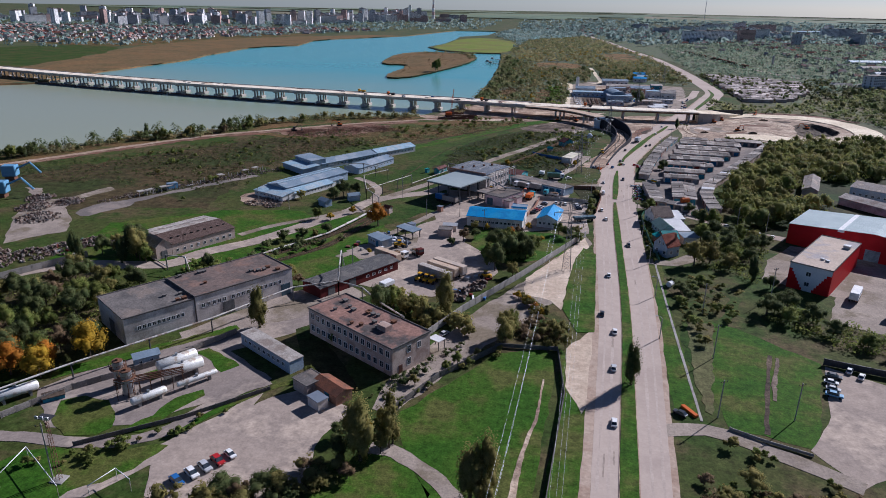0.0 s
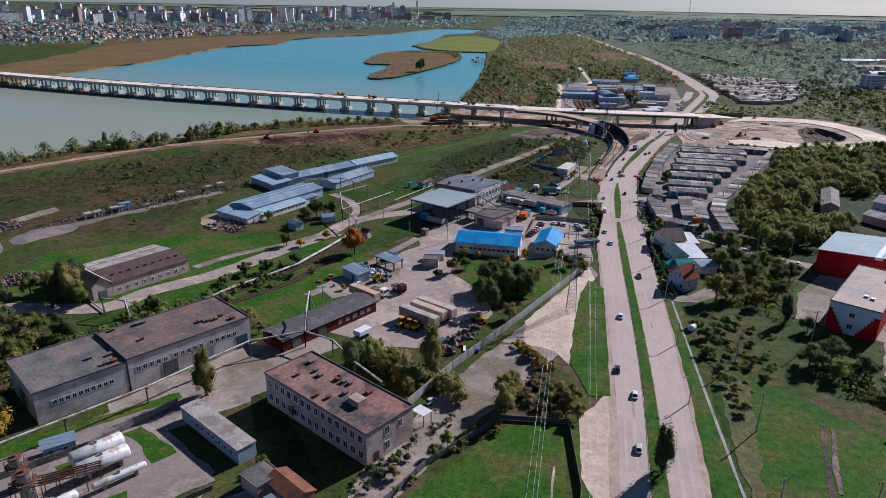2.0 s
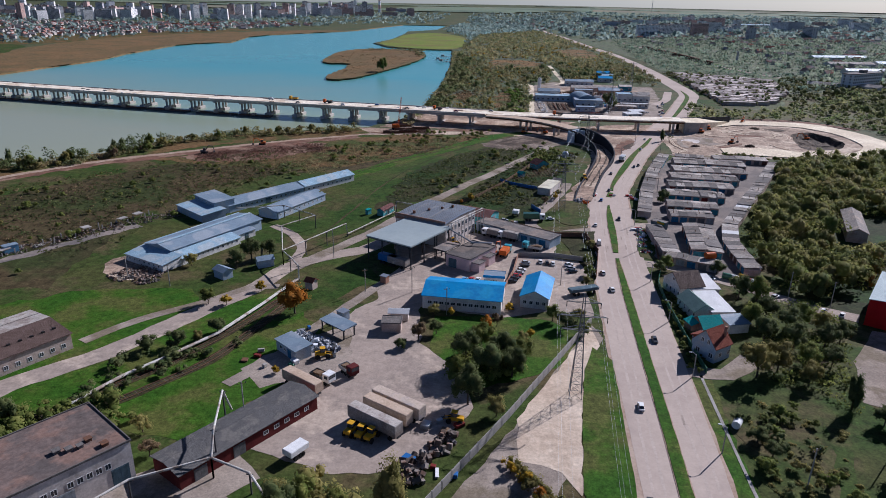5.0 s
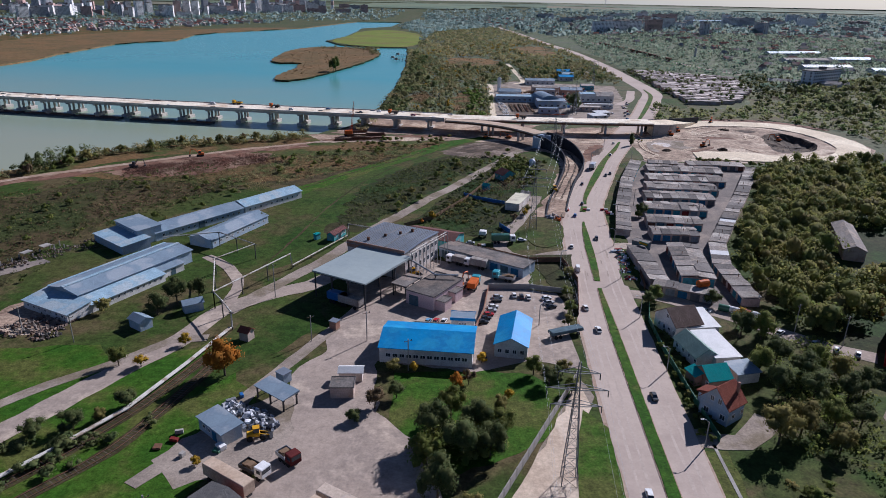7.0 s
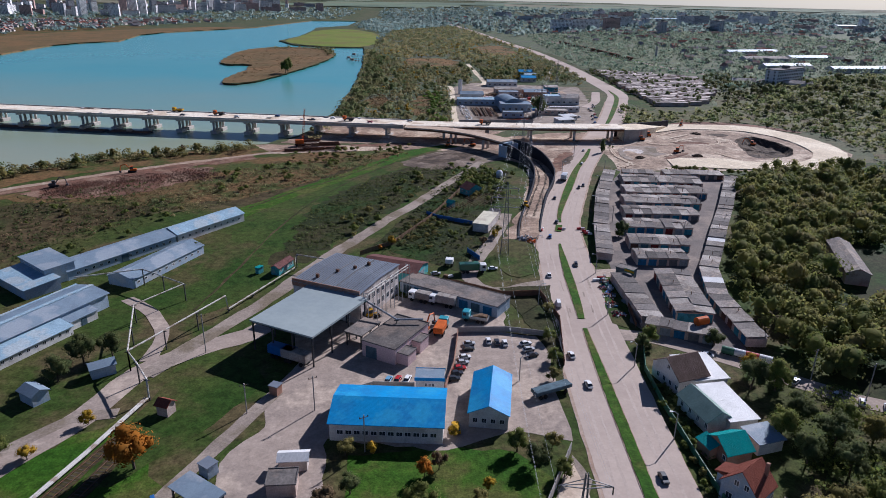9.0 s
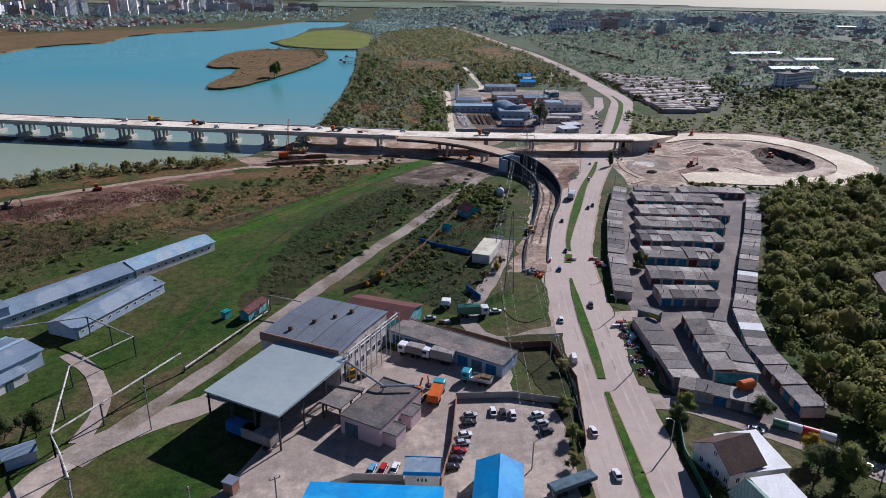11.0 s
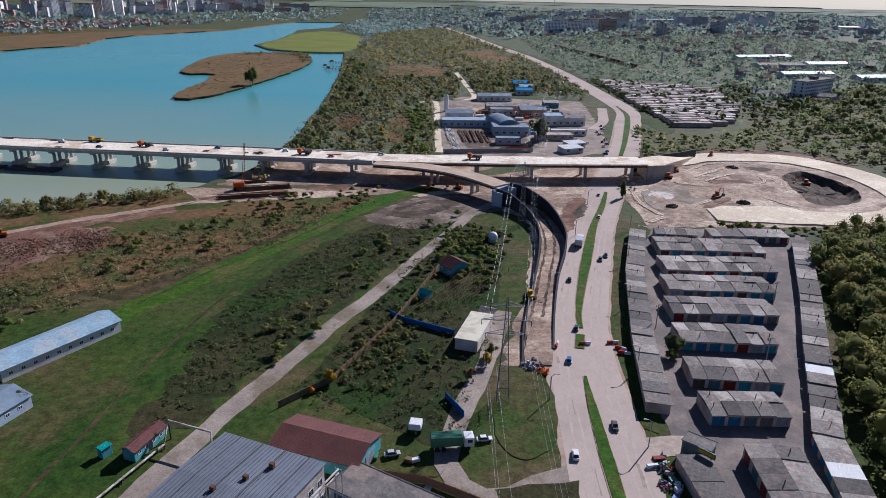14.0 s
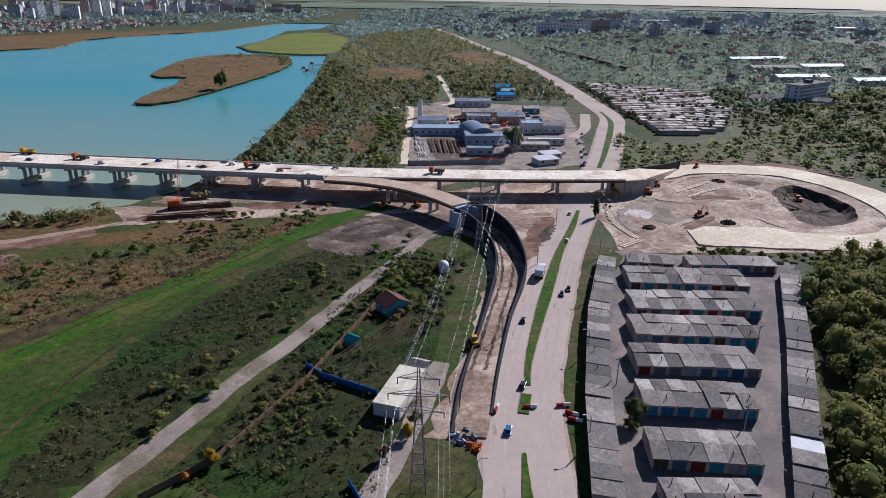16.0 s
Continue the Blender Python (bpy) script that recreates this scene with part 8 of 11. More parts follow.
NEAR_WOOD = [(72, 262), (71, 285), (73, 302), (78, 320), (86, 338), (97, 358), (111, 386), (131, 430), (138, 436), (160, 442), (190, 449), (190, 370), (140, 345), (118, 345), (104, 318), (100, 300), (118, 300), (100, 275), (92, 268)]
woods("undergrowth", [(NEAR_WOOD, 560, 18, 2.0, 2.8), ([(48, 214), (54, 236), (62, 258), (78, 258), (76, 240), (70, 226), (64, 200), (58, 208)], 300, 20, 1.3, 2.0), ([(58, 178), (66, 190), (76, 178), (104, 164), (100, 152), (70, 164)], 260, 20, 1.3, 2.2), ([(-160, 110), (-150, 158), (-122, 168), (-116, 150), (-112, 126), (-140, 96)], 420, 20, 1.5, 2.4)], "leafy undergrowth filling the wood", 12, "leaf_green", (), 0.22)
for mtl, k, sd in (("leaf_green", 90, 51), ("leaf_wood", 400, 52), ("leaf_olive", 90, 53)):
    woods("wood", [(NEAR_WOOD, k, 230, 3.7, 8.5)], "dense broadleaf wood beside the garages", sd, mtl, (), 0.098, True)
for poly, k, rad, h, mtl, lab in [([(-10, 179), (-7.5, 180), (0.5, 168), (-1.5, 165.5), (-6, 171)], 16, 1.2, 2.6, "leaf_yellow", "yellow-leaved shrubs along the sandy strip"), ([(-10, 179), (-7, 180), (1, 168), (-2, 165)], 30, 1.4, 2.8, "leaf_olive", "olive shrubs along the sandy strip"),
                                  ([(-9, 163), (-3, 166), (3, 160), (4, 152), (-1, 150), (-7, 155)], 40, 1.5, 2.2, "leaf_brown", "rusty brown shrubs behind the wall"), ([(-1, 160), (4, 162), (5, 150), (1, 148)], 16, 1.6, 3.6, "leaf_olive", "olive shrubs behind the wall"),
                                  ([(-40, 112), (-34, 116), (-27, 131), (-18, 146), (-20, 147), (-30, 131), (-40, 116)], 30, 1.0, 1.6, "leaf_dark", "low shrubs along the lane"), ([(-46, 165), (-30, 155), (-18, 150), (-20, 155), (-30, 163), (-44, 170)], 46, 2.2, 5.0, "leaf_olive", "olive shrubs behind the office"),
                                  ([(-66, 76), (-44, 78), (-34, 92), (-38, 97), (-46, 88), (-64, 84)], 50, 1.8, 3.2, "leaf_olive", "olive shrubs beside the parking yard"), ([(-60, 74), (-40, 76), (-36, 90), (-46, 84)], 30, 1.8, 3.4, "leaf_dark", "dark shrubs beside the parking yard"),
                                  ([(28, 98), (34, 104), (60, 106), (62, 84), (30, 80)], 150, 1.2, 1.0, "leaf_brown", "brown weeds south of the side road"), ([(30, 100), (60, 104), (62, 84), (30, 80)], 70, 1.8, 2.4, "leaf_olive", "olive shrubs south of the side road"),
                                  ([(36, 150), (46, 171), (58, 195), (54, 205), (40, 205), (36, 175)], 60, 0.9, 0.7, "leaf_olive", "olive weeds on the open plot"), ([(36, 175), (40, 205), (56, 208), (58, 192), (46, 172)], 9, 1.6, 2.4, "leaf_dark", "dark shrubs on the open plot"),
                                  ([(-24, 205), (-14, 202), (-4, 212), (-8, 222), (-20, 218)], 60, 1.6, 3.4, "leaf_green", "green shrubs behind the lorry yard"), ([(-100, 180), (-84, 200), (-72, 216), (-80, 222), (-98, 206)], 40, 1.6, 2.4, "leaf_dark", "dark shrubs along the sidings"),
                                  ([(-32, 342), (-12, 402), (-4, 398), (2, 392), (-6, 366), (-14, 340)], 120, 1.0, 1.3, "leaf_dark", "rows of dark garden shrubs"), ([(-28, 345), (-16, 380), (-4, 372), (-14, 342)], 60, 1.0, 1.2, "leaf_olive", "olive garden shrubs"),
                                  ([(-2, 412), (6, 452), (22, 442), (14, 408), (6, 404)], 70, 1.6, 3.0, "leaf_green", "green garden trees and shrubs"), ([(33.6, 222), (36.5, 222), (38.5, 258), (36, 262)], 60, 0.7, 1.1, "leaf_dark", "low hedge plants in front of the houses"),
                                  ([(-118, 158), (-104, 158), (-90, 180), (-80, 178), (-90, 190), (-112, 178)], 80, 1.9, 3.2, "leaf_green", "green shrubs behind the factory hall")]:
    woods("shrubs", [(poly, k, 84, rad, h)], lab, k + 3, mtl, (), 0.135, True)
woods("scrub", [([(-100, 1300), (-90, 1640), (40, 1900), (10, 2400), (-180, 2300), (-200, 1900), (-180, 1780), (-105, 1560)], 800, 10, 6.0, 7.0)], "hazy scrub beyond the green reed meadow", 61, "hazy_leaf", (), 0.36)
woods("island_bushes", [([(-240, 1150), (-180, 1178), (-150, 1140), (-138, 1060), (-146, 1050), (-160, 1120), (-190, 1160), (-236, 1140)], 90, 22, 2.8, 4.5)], "olive bushes along the island's edge", 62, "scrub_leaf")
# ---------------------------------------------------------------- works north of the bridge
def works(name, x0, x1, y, depth, h, wall, roof, label, style="flat", ridge=None, rz=0.0, wins=True):
    a = radians(rz)
    B = (x0 + (x1 - x0) * math.cos(a), y + (x1 - x0) * math.sin(a))
    n = max(2, int((x1 - x0) / 4))
    return building(name, (x0, y), B, depth, h, wall, roof, label, style=style, ridge=ridge, parapet=0.2, category="works building",
                    wins=[("S", 2, x1 - x0 - 2, n, 1.2, 1.4, 1.8)] if wins else ())


works("works_hall", 8, 41, 645, 13, 4.2, "plaster_blue", "roof_skyblue", "long low blue-grey works hall")
works("works_hall", 11, 29, 664, 12, 5.6, "plaster", "roof_bluegrey", "grey works hall with a pale roof", "gable", 7.2)
works("works_hall", 38, 60, 618, 16, 5.0, "plaster_blue", "roof_bluegrey", "works hall with a pale blue flat roof")
works("works_hall", 37, 51, 592, 7, 3.6, "plaster_blue", "roof_bluegrey", "low works shed with a pale blue roof")
works("works_office", 75.5, 88, 652, 13, 6.2, "plaster_white", "roof_skyblue", "white two-storey works office", rz=1)
works("works_office", 88.4, 102, 652.6, 13, 5.0, "plaster_white", "slate_pale", "white works office with a pale roof", "gable", 7.4, rz=1)
works("works_shed", 62, 84, 605, 9, 3.0, "brick_pale", "slate_pale", "long low works shed with a pale roof")
works("works_shed", 73.5, 95, 619, 5, 3.2, "plaster_white", "roof_white", "long white works shed")
works("works_shed", 71.5, 83, 569, 8, 2.8, "plaster_white", "roof_white", "white roofed stall by the road", "shed", 3.2, 20)
works("works_shed", 76.5, 87, 582, 7, 2.8, "plaster_white", "roof_white", "white roofed stall by the road", "shed", 3.2, 20)
works("works_hall", 42, 76, 704, 14, 4.4, "brick_pale", "slate_pale", "long works hall with a pale sheet roof", "gable", 5.8)
works("works_hall", 64, 82, 684, 15, 5.0, "brick", "roof_bluegrey", "brick works hall with a grey-blue roof", "gable", 6.6)
works("works_hall", 40, 67, 755, 14, 4.2, "plaster_white", "roof_bluegrey", "long white works hall", "gable", 5.6)
works("works_hall", 44, 60, 690, 10, 4.0, "plaster", "roof_bluegrey", "grey works hall with a blue-grey roof")
works("works_shed", 87.5, 98.6, 724, 10, 4.0, "door_e", "slate_pale", "turquoise works shed with a pale roof", "gable", 5.2)
works("works_shed", 76, 90, 792, 12, 4.0, "plaster", "roof_blue", "grey works shed with a blue roof", "gable", 5.4)
works("works_shed", 78, 94, 815, 12, 4.0, "plaster_blue", "roof_skyblue", "grey works shed with a blue roof", "gable", 5.4)
works("works_shed", 80, 94, 842, 12, 4.0, "plaster_blue", "roof_blue", "works shed with a bright blue roof", "gable", 5.8)
arch = thing("arched_hall", 46, 640, 0, 12, "works hall with a rounded metal roof", "works building")
bm = bmesh.new()
ring = [(8 * math.cos(k * math.pi / 12), 2.6 + 5.4 * math.sin(k * math.pi / 12)) for k in range(13)]
prof = [(8, 0)] + ring + [(-8, 0)]
A_ = [bm.verts.new((x, -13, z)) for x, z in prof]
B_ = [bm.verts.new((x, 13, z)) for x, z in prof]
for k in range(len(prof) - 1):
    bm.faces.new((A_[k], A_[k + 1], B_[k + 1], B_[k]))
bm.faces.new(A_[::-1])
bm.faces.new(B_)
bmesh.ops.recalc_face_normals(bm, faces=bm.faces[:])
part("shell", bm, M["roof_bluegrey"], arch)
part("door", boxes((-2.2, 2.2, -13.12, -13.003, 0, 4.2)), M["door_g"], arch)
silo = thing("silo", 12.8, 706, 0, 0, "slim white concrete silo tower", "silo")
bm = bmesh.new()
beam(bm, (0, 0, 0), (0, 0, 11.4), 1.6, 16)
part("shaft", bm, M["white"], silo)
bm = bmesh.new()
beam(bm, (0, 0, 11.4), (0, 0, 12.2), 1.1, 16)
part("cap", bm, M["steel"], silo)
chim = thing("brick_chimney", 292, 1058, 0, 0, "slim pale chimney among trees", "chimney")
bm = bmesh.new()
beam(bm, (0, 0, 0), (0, 0, 16.5), 1.5, 12)
part("shaft", bm, M["plaster"], chim)


def stack_of(name, x, y, rz, L, w, h, n, mat, label, category):
    """Long goods laid side by side and on one another."""
    e = thing(name, x, y, 0, rz, label, category)
    rnd = random.Random(int(x * 3 + y))
    for k in range(n):
        bm = bmesh.new()
        yy, zz = rnd.uniform(0, w), 0.15 + h * (k / n) ** 1.5
        beam(bm, (rnd.uniform(-0.6, 0.3), yy, zz), (L + rnd.uniform(-1.2, 0.6), yy + rnd.uniform(-0.5, 0.5), zz), 0.16, 6)
        part(name.split("_")[0], bm, M[mat], e)
    return e


for k in range(5):
    stack_of("pipe_stack", 17 + k * 3.6, 632 - k * 0.5, -88, 34, 2.4, 0.9, 9, "rust" if k % 2 else "wood", "long rusty pipes stored in rows in the works yard", "pipe stack")
for k in range(3):
    stack_of("pipe_stack", 38 + k * 4, 578, 10, 8, 4, 1.2, 10, "orange", "red-painted steel sections stored in the works yard", "steel stack")
for k in range(5):
    stack_of("slab_stack", 8.6 + k * 0.4, 638 - 14 * k, -85, 9, 5, 1.2, 10, "white", "pale concrete sections stored along the works wall", "stack")
for x, y, rz, L in ((-89, 481, 12, 11), (-80, 485, 10, 12), (-84, 494, 14, 12), (-73, 497, 12, 11), (-68, 487, 8, 10), (-84, 507, 16, 10)):
    stack_of("pipe_stack", x, y, rz, L, 4.5, 1.6, 14, "rust", "rusty steel piles stacked on the bank", "pipe stack")

goods_rnd = random.Random(58)
GOODS = [("paint_red", "red steel container in the works yard"), ("paint_green", "green steel container in the works yard"), ("white", "white container in the works yard"), ("rust", "rusty steel container in the works yard"), ("wood", "stack of brown timber in the works yard"), ("paint_blue", "blue steel container in the works yard")]
for k in range(44):
    x0, x1, y0, y1 = [(60, 74, 640, 682), (30, 42, 664, 700), (62, 84, 690, 702), (62, 72, 622, 640), (88, 104, 676, 720)][k % 5]
    mtl, lab = GOODS[goods_rnd.randrange(6)]
    L, w, h = goods_rnd.uniform(1.2, 3.2), goods_rnd.uniform(0.7, 1.3), goods_rnd.uniform(0.7, 2.2)
    o = link(soft_box(-L, L, -w, w, 0, h, 0.06, 1), "container", M[mtl], at=pose(goods_rnd.uniform(x0, x1), goods_rnd.uniform(y0, y1), 0.05, 0, 0, goods_rnd.choice((0, 90, 12, 80))))
    tagged(o, lab, "container", "stored goods")
patch("works_ground", [(30, 648), (62, 642), (76, 640), (106, 690), (104, 730), (60, 745), (34, 738)], 0.062, M["earth"], "brown trodden ground of the works yard", "yard", 1.0, 3)
patch("works_ground", [(20, 572), (54, 578), (60, 600), (44, 640), (16, 640)], 0.062, M["soil_grey"], "dark brown ground under the stored pipes", "yard", 1.0, 3)
# ---------------------------------------------------------------- far garages, houses, town
def far_rows():
    r = random.Random(21)
    roofs, walls = bmesh.new(), bmesh.new()
    y = 650.0
    while y < 888:
        x0 = float(np.interp(y, [650, 728, 844, 890], [160, 160, 166, 164]))
        x1 = float(np.interp(y, [650, 664, 700, 732, 840, 890], [186, 206, 224, 240, 262, 176]))
        x = x0 + r.uniform(0, 3)
        while x < x1 - 6:
            L = min(r.uniform(14, 38), x1 - x)
            h = 2.6
            slope = -0.1
            yy = y + (x - x0) * slope
            box(walls, x, x + L, yy, yy + 5.4, 0, h)
            t = x
            while t < x + L - 1:
                w = min(r.uniform(3.4, 9), x + L - t)
                dz = r.uniform(0, 0.3)
                box(roofs, t, t + w - 0.1, yy - 0.4, yy + 5.7, h + dz, h + dz + 0.2)
                t += w
            x += L + r.uniform(0.3, 3)
        y += 9.2
    e = thing("garage_estate", 0, 0, 0, 0, "wide estate of lock-up garages with pale roofs", "garages", "", "stuff")
    part("walls", walls, M["brick_pale"], e)
    part("roofs", roofs, M["far_roof"], e)


M["far_roof"] = surface("far_roof", (0.46, 0.40, 0.36), (0.30, 0.265, 0.245), 0.05, island=0.6, fine=0.2, bump=0)
M["far_house_roof"] = surface("far_house_roof", (0.22, 0.085, 0.06), (0.26, 0.235, 0.22), 0.02, island=0.5, fine=0.2, bump=0, low=0.45, high=0.55)
M["far_house_wall"] = surface("far_house_wall", (0.55, 0.52, 0.47), (0.42, 0.38, 0.34), 0.02, island=0.35, fine=0.1, bump=0)
far_rows()


def suburb(name, poly, n, label, seed, size=(7, 12)):
    r = random.Random(seed)
    W, R = [], []
    FW, FR = [], []
    xs, ys = [p[0] for p in poly], [p[1] for p in poly]
    k = 0
    while k < n:
        x, y = r.uniform(min(xs), max(xs)), r.uniform(min(ys), max(ys))
        if not inside(x, y, poly):
            continue
        k += 1
        a, L, D, h = r.choice((0.2, 1.77)) + r.uniform(-0.1, 0.1), r.uniform(*size), r.uniform(6, 9), r.uniform(3, 4.5)
        z = terrain(x, y)
        c, s = math.cos(a), math.sin(a)

        def P(u, v, w):
            return (x + u * c - v * s, y + u * s + v * c, z + w)
        b = len(W)
        W += [P(-L / 2, -D / 2, -0.2), P(L / 2, -D / 2, -0.2), P(L / 2, D / 2, -0.2), P(-L / 2, D / 2, -0.2), P(-L / 2, -D / 2, h), P(L / 2, -D / 2, h), P(L / 2, D / 2, h), P(-L / 2, D / 2, h), P(-L / 2, 0, h + 2.6), P(L / 2, 0, h + 2.6)]
        FW += [(b, b + 1, b + 5, b + 4), (b + 1, b + 2, b + 6, b + 9, b + 5), (b + 2, b + 3, b + 7, b + 6), (b + 3, b, b + 4, b + 8, b + 7)]
        b = len(R)
        o = 0.6
        R += [P(-L / 2 - o, -D / 2 - o, h - 0.3), P(L / 2 + o, -D / 2 - o, h - 0.3), P(L / 2 + o, 0, h + 2.8), P(-L / 2 - o, 0, h + 2.8), P(-L / 2 - o, D / 2 + o, h - 0.3), P(L / 2 + o, D / 2 + o, h - 0.3)]
        FR += [(b, b + 1, b + 2, b + 3), (b + 3, b + 2, b + 5, b + 4)]
    e = thing(name, 0, 0, 0, 0, label, "houses", "", "stuff")
    for nm, V, F, m in (("walls", W, FW, "far_house_wall"), ("roofs", R, FR, "far_house_roof")):
        me = bpy.data.meshes.new(nm)
        me.from_pydata(V, [], F)
        me.materials.append(M[m])
        new(nm, me).parent = e


suburb("suburb_west", [(-800, 1330), (-1000, 1130), (-1400, 1200), (-2000, 1500), (-2100, 1900), (-1500, 1900), (-1000, 1980), (-720, 2150), (-560, 2050), (-640, 1800), (-760, 1480)], 1250, "far suburb of small red-roofed houses across the river", 31)
suburb("suburb_east", [(330, 900), (640, 940), (900, 1250), (1300, 1500), (1700, 2200), (1400, 2900), (700, 2900), (350, 2300), (240, 1500), (300, 1200)], 700, "far suburb of small houses among trees", 32, (8, 16))
suburb("suburb_north", [(150, 1600), (300, 1700), (300, 2600), (-50, 2900), (-120, 2400), (60, 1900)], 120, "far houses among trees", 33)

BLOCK = {}


def apartment(x, y, L, D, storeys, rz, tone):
    """A far block of flats: body, roof slab and rows of windows."""
    h = storeys * 2.9 + 0.8
    key = (L, D, storeys, tone)
    z = terrain(x, y)
    m = pose(x, y, z, 0, 0, rz)
    if key in BLOCK:
        return copy_thing(BLOCK[key], m)
    e = new("apartment_block")
    tagged(e, {"white": "pale many-storeyed block of flats in the far town", "pink": "brick-pink many-storeyed block of flats in the far town", "grey": "grey many-storeyed block of flats in the far town"}[tone], "apartment block", "far blocks of flats")
    part("wall", boxes((-L / 2, L / 2, -D / 2, D / 2, 0, h)), M["flat_" + tone], e)
    part("roof", boxes((-L / 2 - 0.4, L / 2 + 0.4, -D / 2 - 0.4, D / 2 + 0.4, h + 0.01, h + 0.7), (-3, 3, -2.5, 2.5, h + 0.7, h + 3.2)), M["tar_roof"], e)
    bm = bmesh.new()
    n = int(L / 3.2)
    def pane(a, b, z, along_x, off):
        q = ((a, off), (b, off)) if along_x else ((off, a), (off, b))
        bm.faces.new([bm.verts.new((*q[0], z)), bm.verts.new((*q[1], z)), bm.verts.new((*q[1], z + 1.6)), bm.verts.new((*q[0], z + 1.6))])

    for s in range(storeys):
        z = s * 2.9 + 1.2
        for k in range(n):
            u = -L / 2 + (k + 0.5) * L / n
            for y in (-D / 2 - 0.06, D / 2 + 0.06):
                pane(u - 0.85, u + 0.85, z, True, y)
        for x in (-L / 2 - 0.06, L / 2 + 0.06):
            for u in (-D / 4, D / 4):
                pane(u - 0.8, u + 0.8, z, False, x)
    tagged(part("window_grid", bm, M["glass"], e), kind="stuff")
    e.matrix_basis = m
    BLOCK[key] = e
    return e


M["flat_white"] = surface("flat_white", (0.86, 0.85, 0.83), (0.80, 0.79, 0.77), 0.03, fine=0.1, bump=0, rand=0.15)
M["flat_pink"] = surface("flat_pink", (0.62, 0.42, 0.36), (0.56, 0.40, 0.35), 0.03, fine=0.1, bump=0, rand=0.25)
M["flat_grey"] = surface("flat_grey", (0.55, 0.55, 0.56), (0.48, 0.48, 0.49), 0.03, fine=0.1, bump=0, rand=0.25)
ar = random.Random(41)
for i in range(130):
    u = ar.random()
    x = float(np.interp(u, [0, 0.15, 0.3, 0.5, 0.65, 0.8, 1], [-1980, -1480, -1330, -1020, -900, -790, -700])) + ar.uniform(-150, 60)
    y = float(np.interp(u, [0, 0.15, 0.3, 0.5, 0.65, 0.8, 1], [1750, 1880, 2020, 2120, 2260, 2700, 3100])) + ar.uniform(0, 650)
    L, D, st = ar.choice([(22, 14, 12), (22, 14, 16), (48, 12, 9), (64, 12, 9), (48, 12, 5), (30, 14, 10)])
    apartment(x, y, L, D, st, ar.choice((12, 100, 20, 60)), ar.choice(["white", "white", "white", "pink", "grey"]))
for i in range(90):
    u = ar.random()
    x, y = -2300 + 1750 * u + ar.uniform(-120, 120), 1900 + 900 * u * u + ar.uniform(0, 900)
    L, D, st = ar.choice([(48, 12, 5), (64, 12, 5), (30, 14, 10), (22, 14, 12)])
    apartment(x, y, L, D, st, ar.choice((12, 20, 5)), ar.choice(["white", "white", "pink", "grey"]))
for i in range(46):
    x, y = ar.uniform(250, 1500), ar.uniform(1650, 3000)
    L, D, st = ar.choice([(48, 12, 5), (64, 12, 5), (48, 12, 9), (22, 14, 9)])
    apartment(x, y, L, D, st, ar.choice((5, 95, 30)), ar.choice(["white", "grey", "pink", "white"]))
for x, y, L in ((290, 1730, 48), (330, 1770, 48), (370, 1800, 48), (680, 2370, 22), (515, 2140, 22)):
    apartment(x, y, L, 14 if L == 22 else 12, 9, 8, "white")
apartment(330, 790, 48, 12, 5, 35, "grey")


def long_hall(x, y, L, D, h, rz, label, roof="roof_skyblue"):
    return building("long_hall", (x, y), (x + L * math.cos(radians(rz)), y + L * math.sin(radians(rz))), D, h, "plaster_white", roof, label, style="gable", ridge=h + 2.2, wins=[("S", 4, L - 4, int(L / 8), 2, 1.6, 3)], category="hall")


long_hall(425, 1137, 85, 16, 5, 12, "long white works hall among trees")
long_hall(400, 1024, 60, 18, 5, 8, "long white works hall among trees", "slate_pale")
long_hall(465, 1034, 56, 18, 6, 8, "long white works hall among trees")
long_hall(446, 903, 70, 16, 5, 8, "long white works hall among trees")
long_hall(380, 930, 60, 14, 5, 8, "long blue-roofed works hall among trees", "roof_bluegrey")
long_hall(280, 790, 70, 10, 4, -20, "long pale works hall among trees", "slate_pale")
long_hall(720, 2500, 120, 30, 8, 5, "long white works hall far off")
long_hall(1150, 2100, 60, 40, 8, 5, "round white works hall far off")
tvt = thing("tower", -640, 3300, terrain(-640, 3300), 0, "tall white and red tower in the far town", "tower")
for k in range(6):
    bm = bmesh.new()
    beam(bm, (0, 0, 16 * k), (0, 0, 16 * k + 16), 7.5 - k, 10)
    part("shaft", bm, M["flat_white" if k % 2 == 0 else "flat_pink"], tvt)
mast = thing("mast", 700, 3900, terrain(700, 3900), 0, "slim radio mast on the horizon", "mast")
bm = bmesh.new()
beam(bm, (0, 0, 0), (0, 0, 110), 1.2, 6)
part("mast", bm, M["steel"], mast)
ribbon("railway", [(195, 1517), (215, 1340), (235, 1186), (252, 1028), (269, 938), (300, 840), (330, 760)], 9, 0.15, M["gravel"], label="railway line north of the garages", category="railway", step=20)
ln = smooth_line([(215, 1340, 0), (235, 1186, 0), (252, 1028, 0)], 14)
train = thing("goods_train", 0, 0, 0, 0, "long dark goods train on the railway", "train")
for a, b in zip(ln, ln[1:]):
    d = (b - a).normalized()
    bm = boxes((-6.3, 6.3, -1.5, 1.5, 1.2, 4.2), (-5.5, 5.5, -1.2, 1.2, 0.5, 1.2))
    part("wagon", bm, M["rust"], train, at=pose((a.x + b.x) / 2, (a.y + b.y) / 2, 0.1, 0, 0, math.degrees(math.atan2(d.y, d.x))))
patch("far_verge", [(160, 650), (172, 690), (162, 780), (168, 860), (158, 860), (154, 760), (156, 700), (148, 665)], 0.08, M["meadow"], "grass beside the main road", "grass", 1.0, 6)


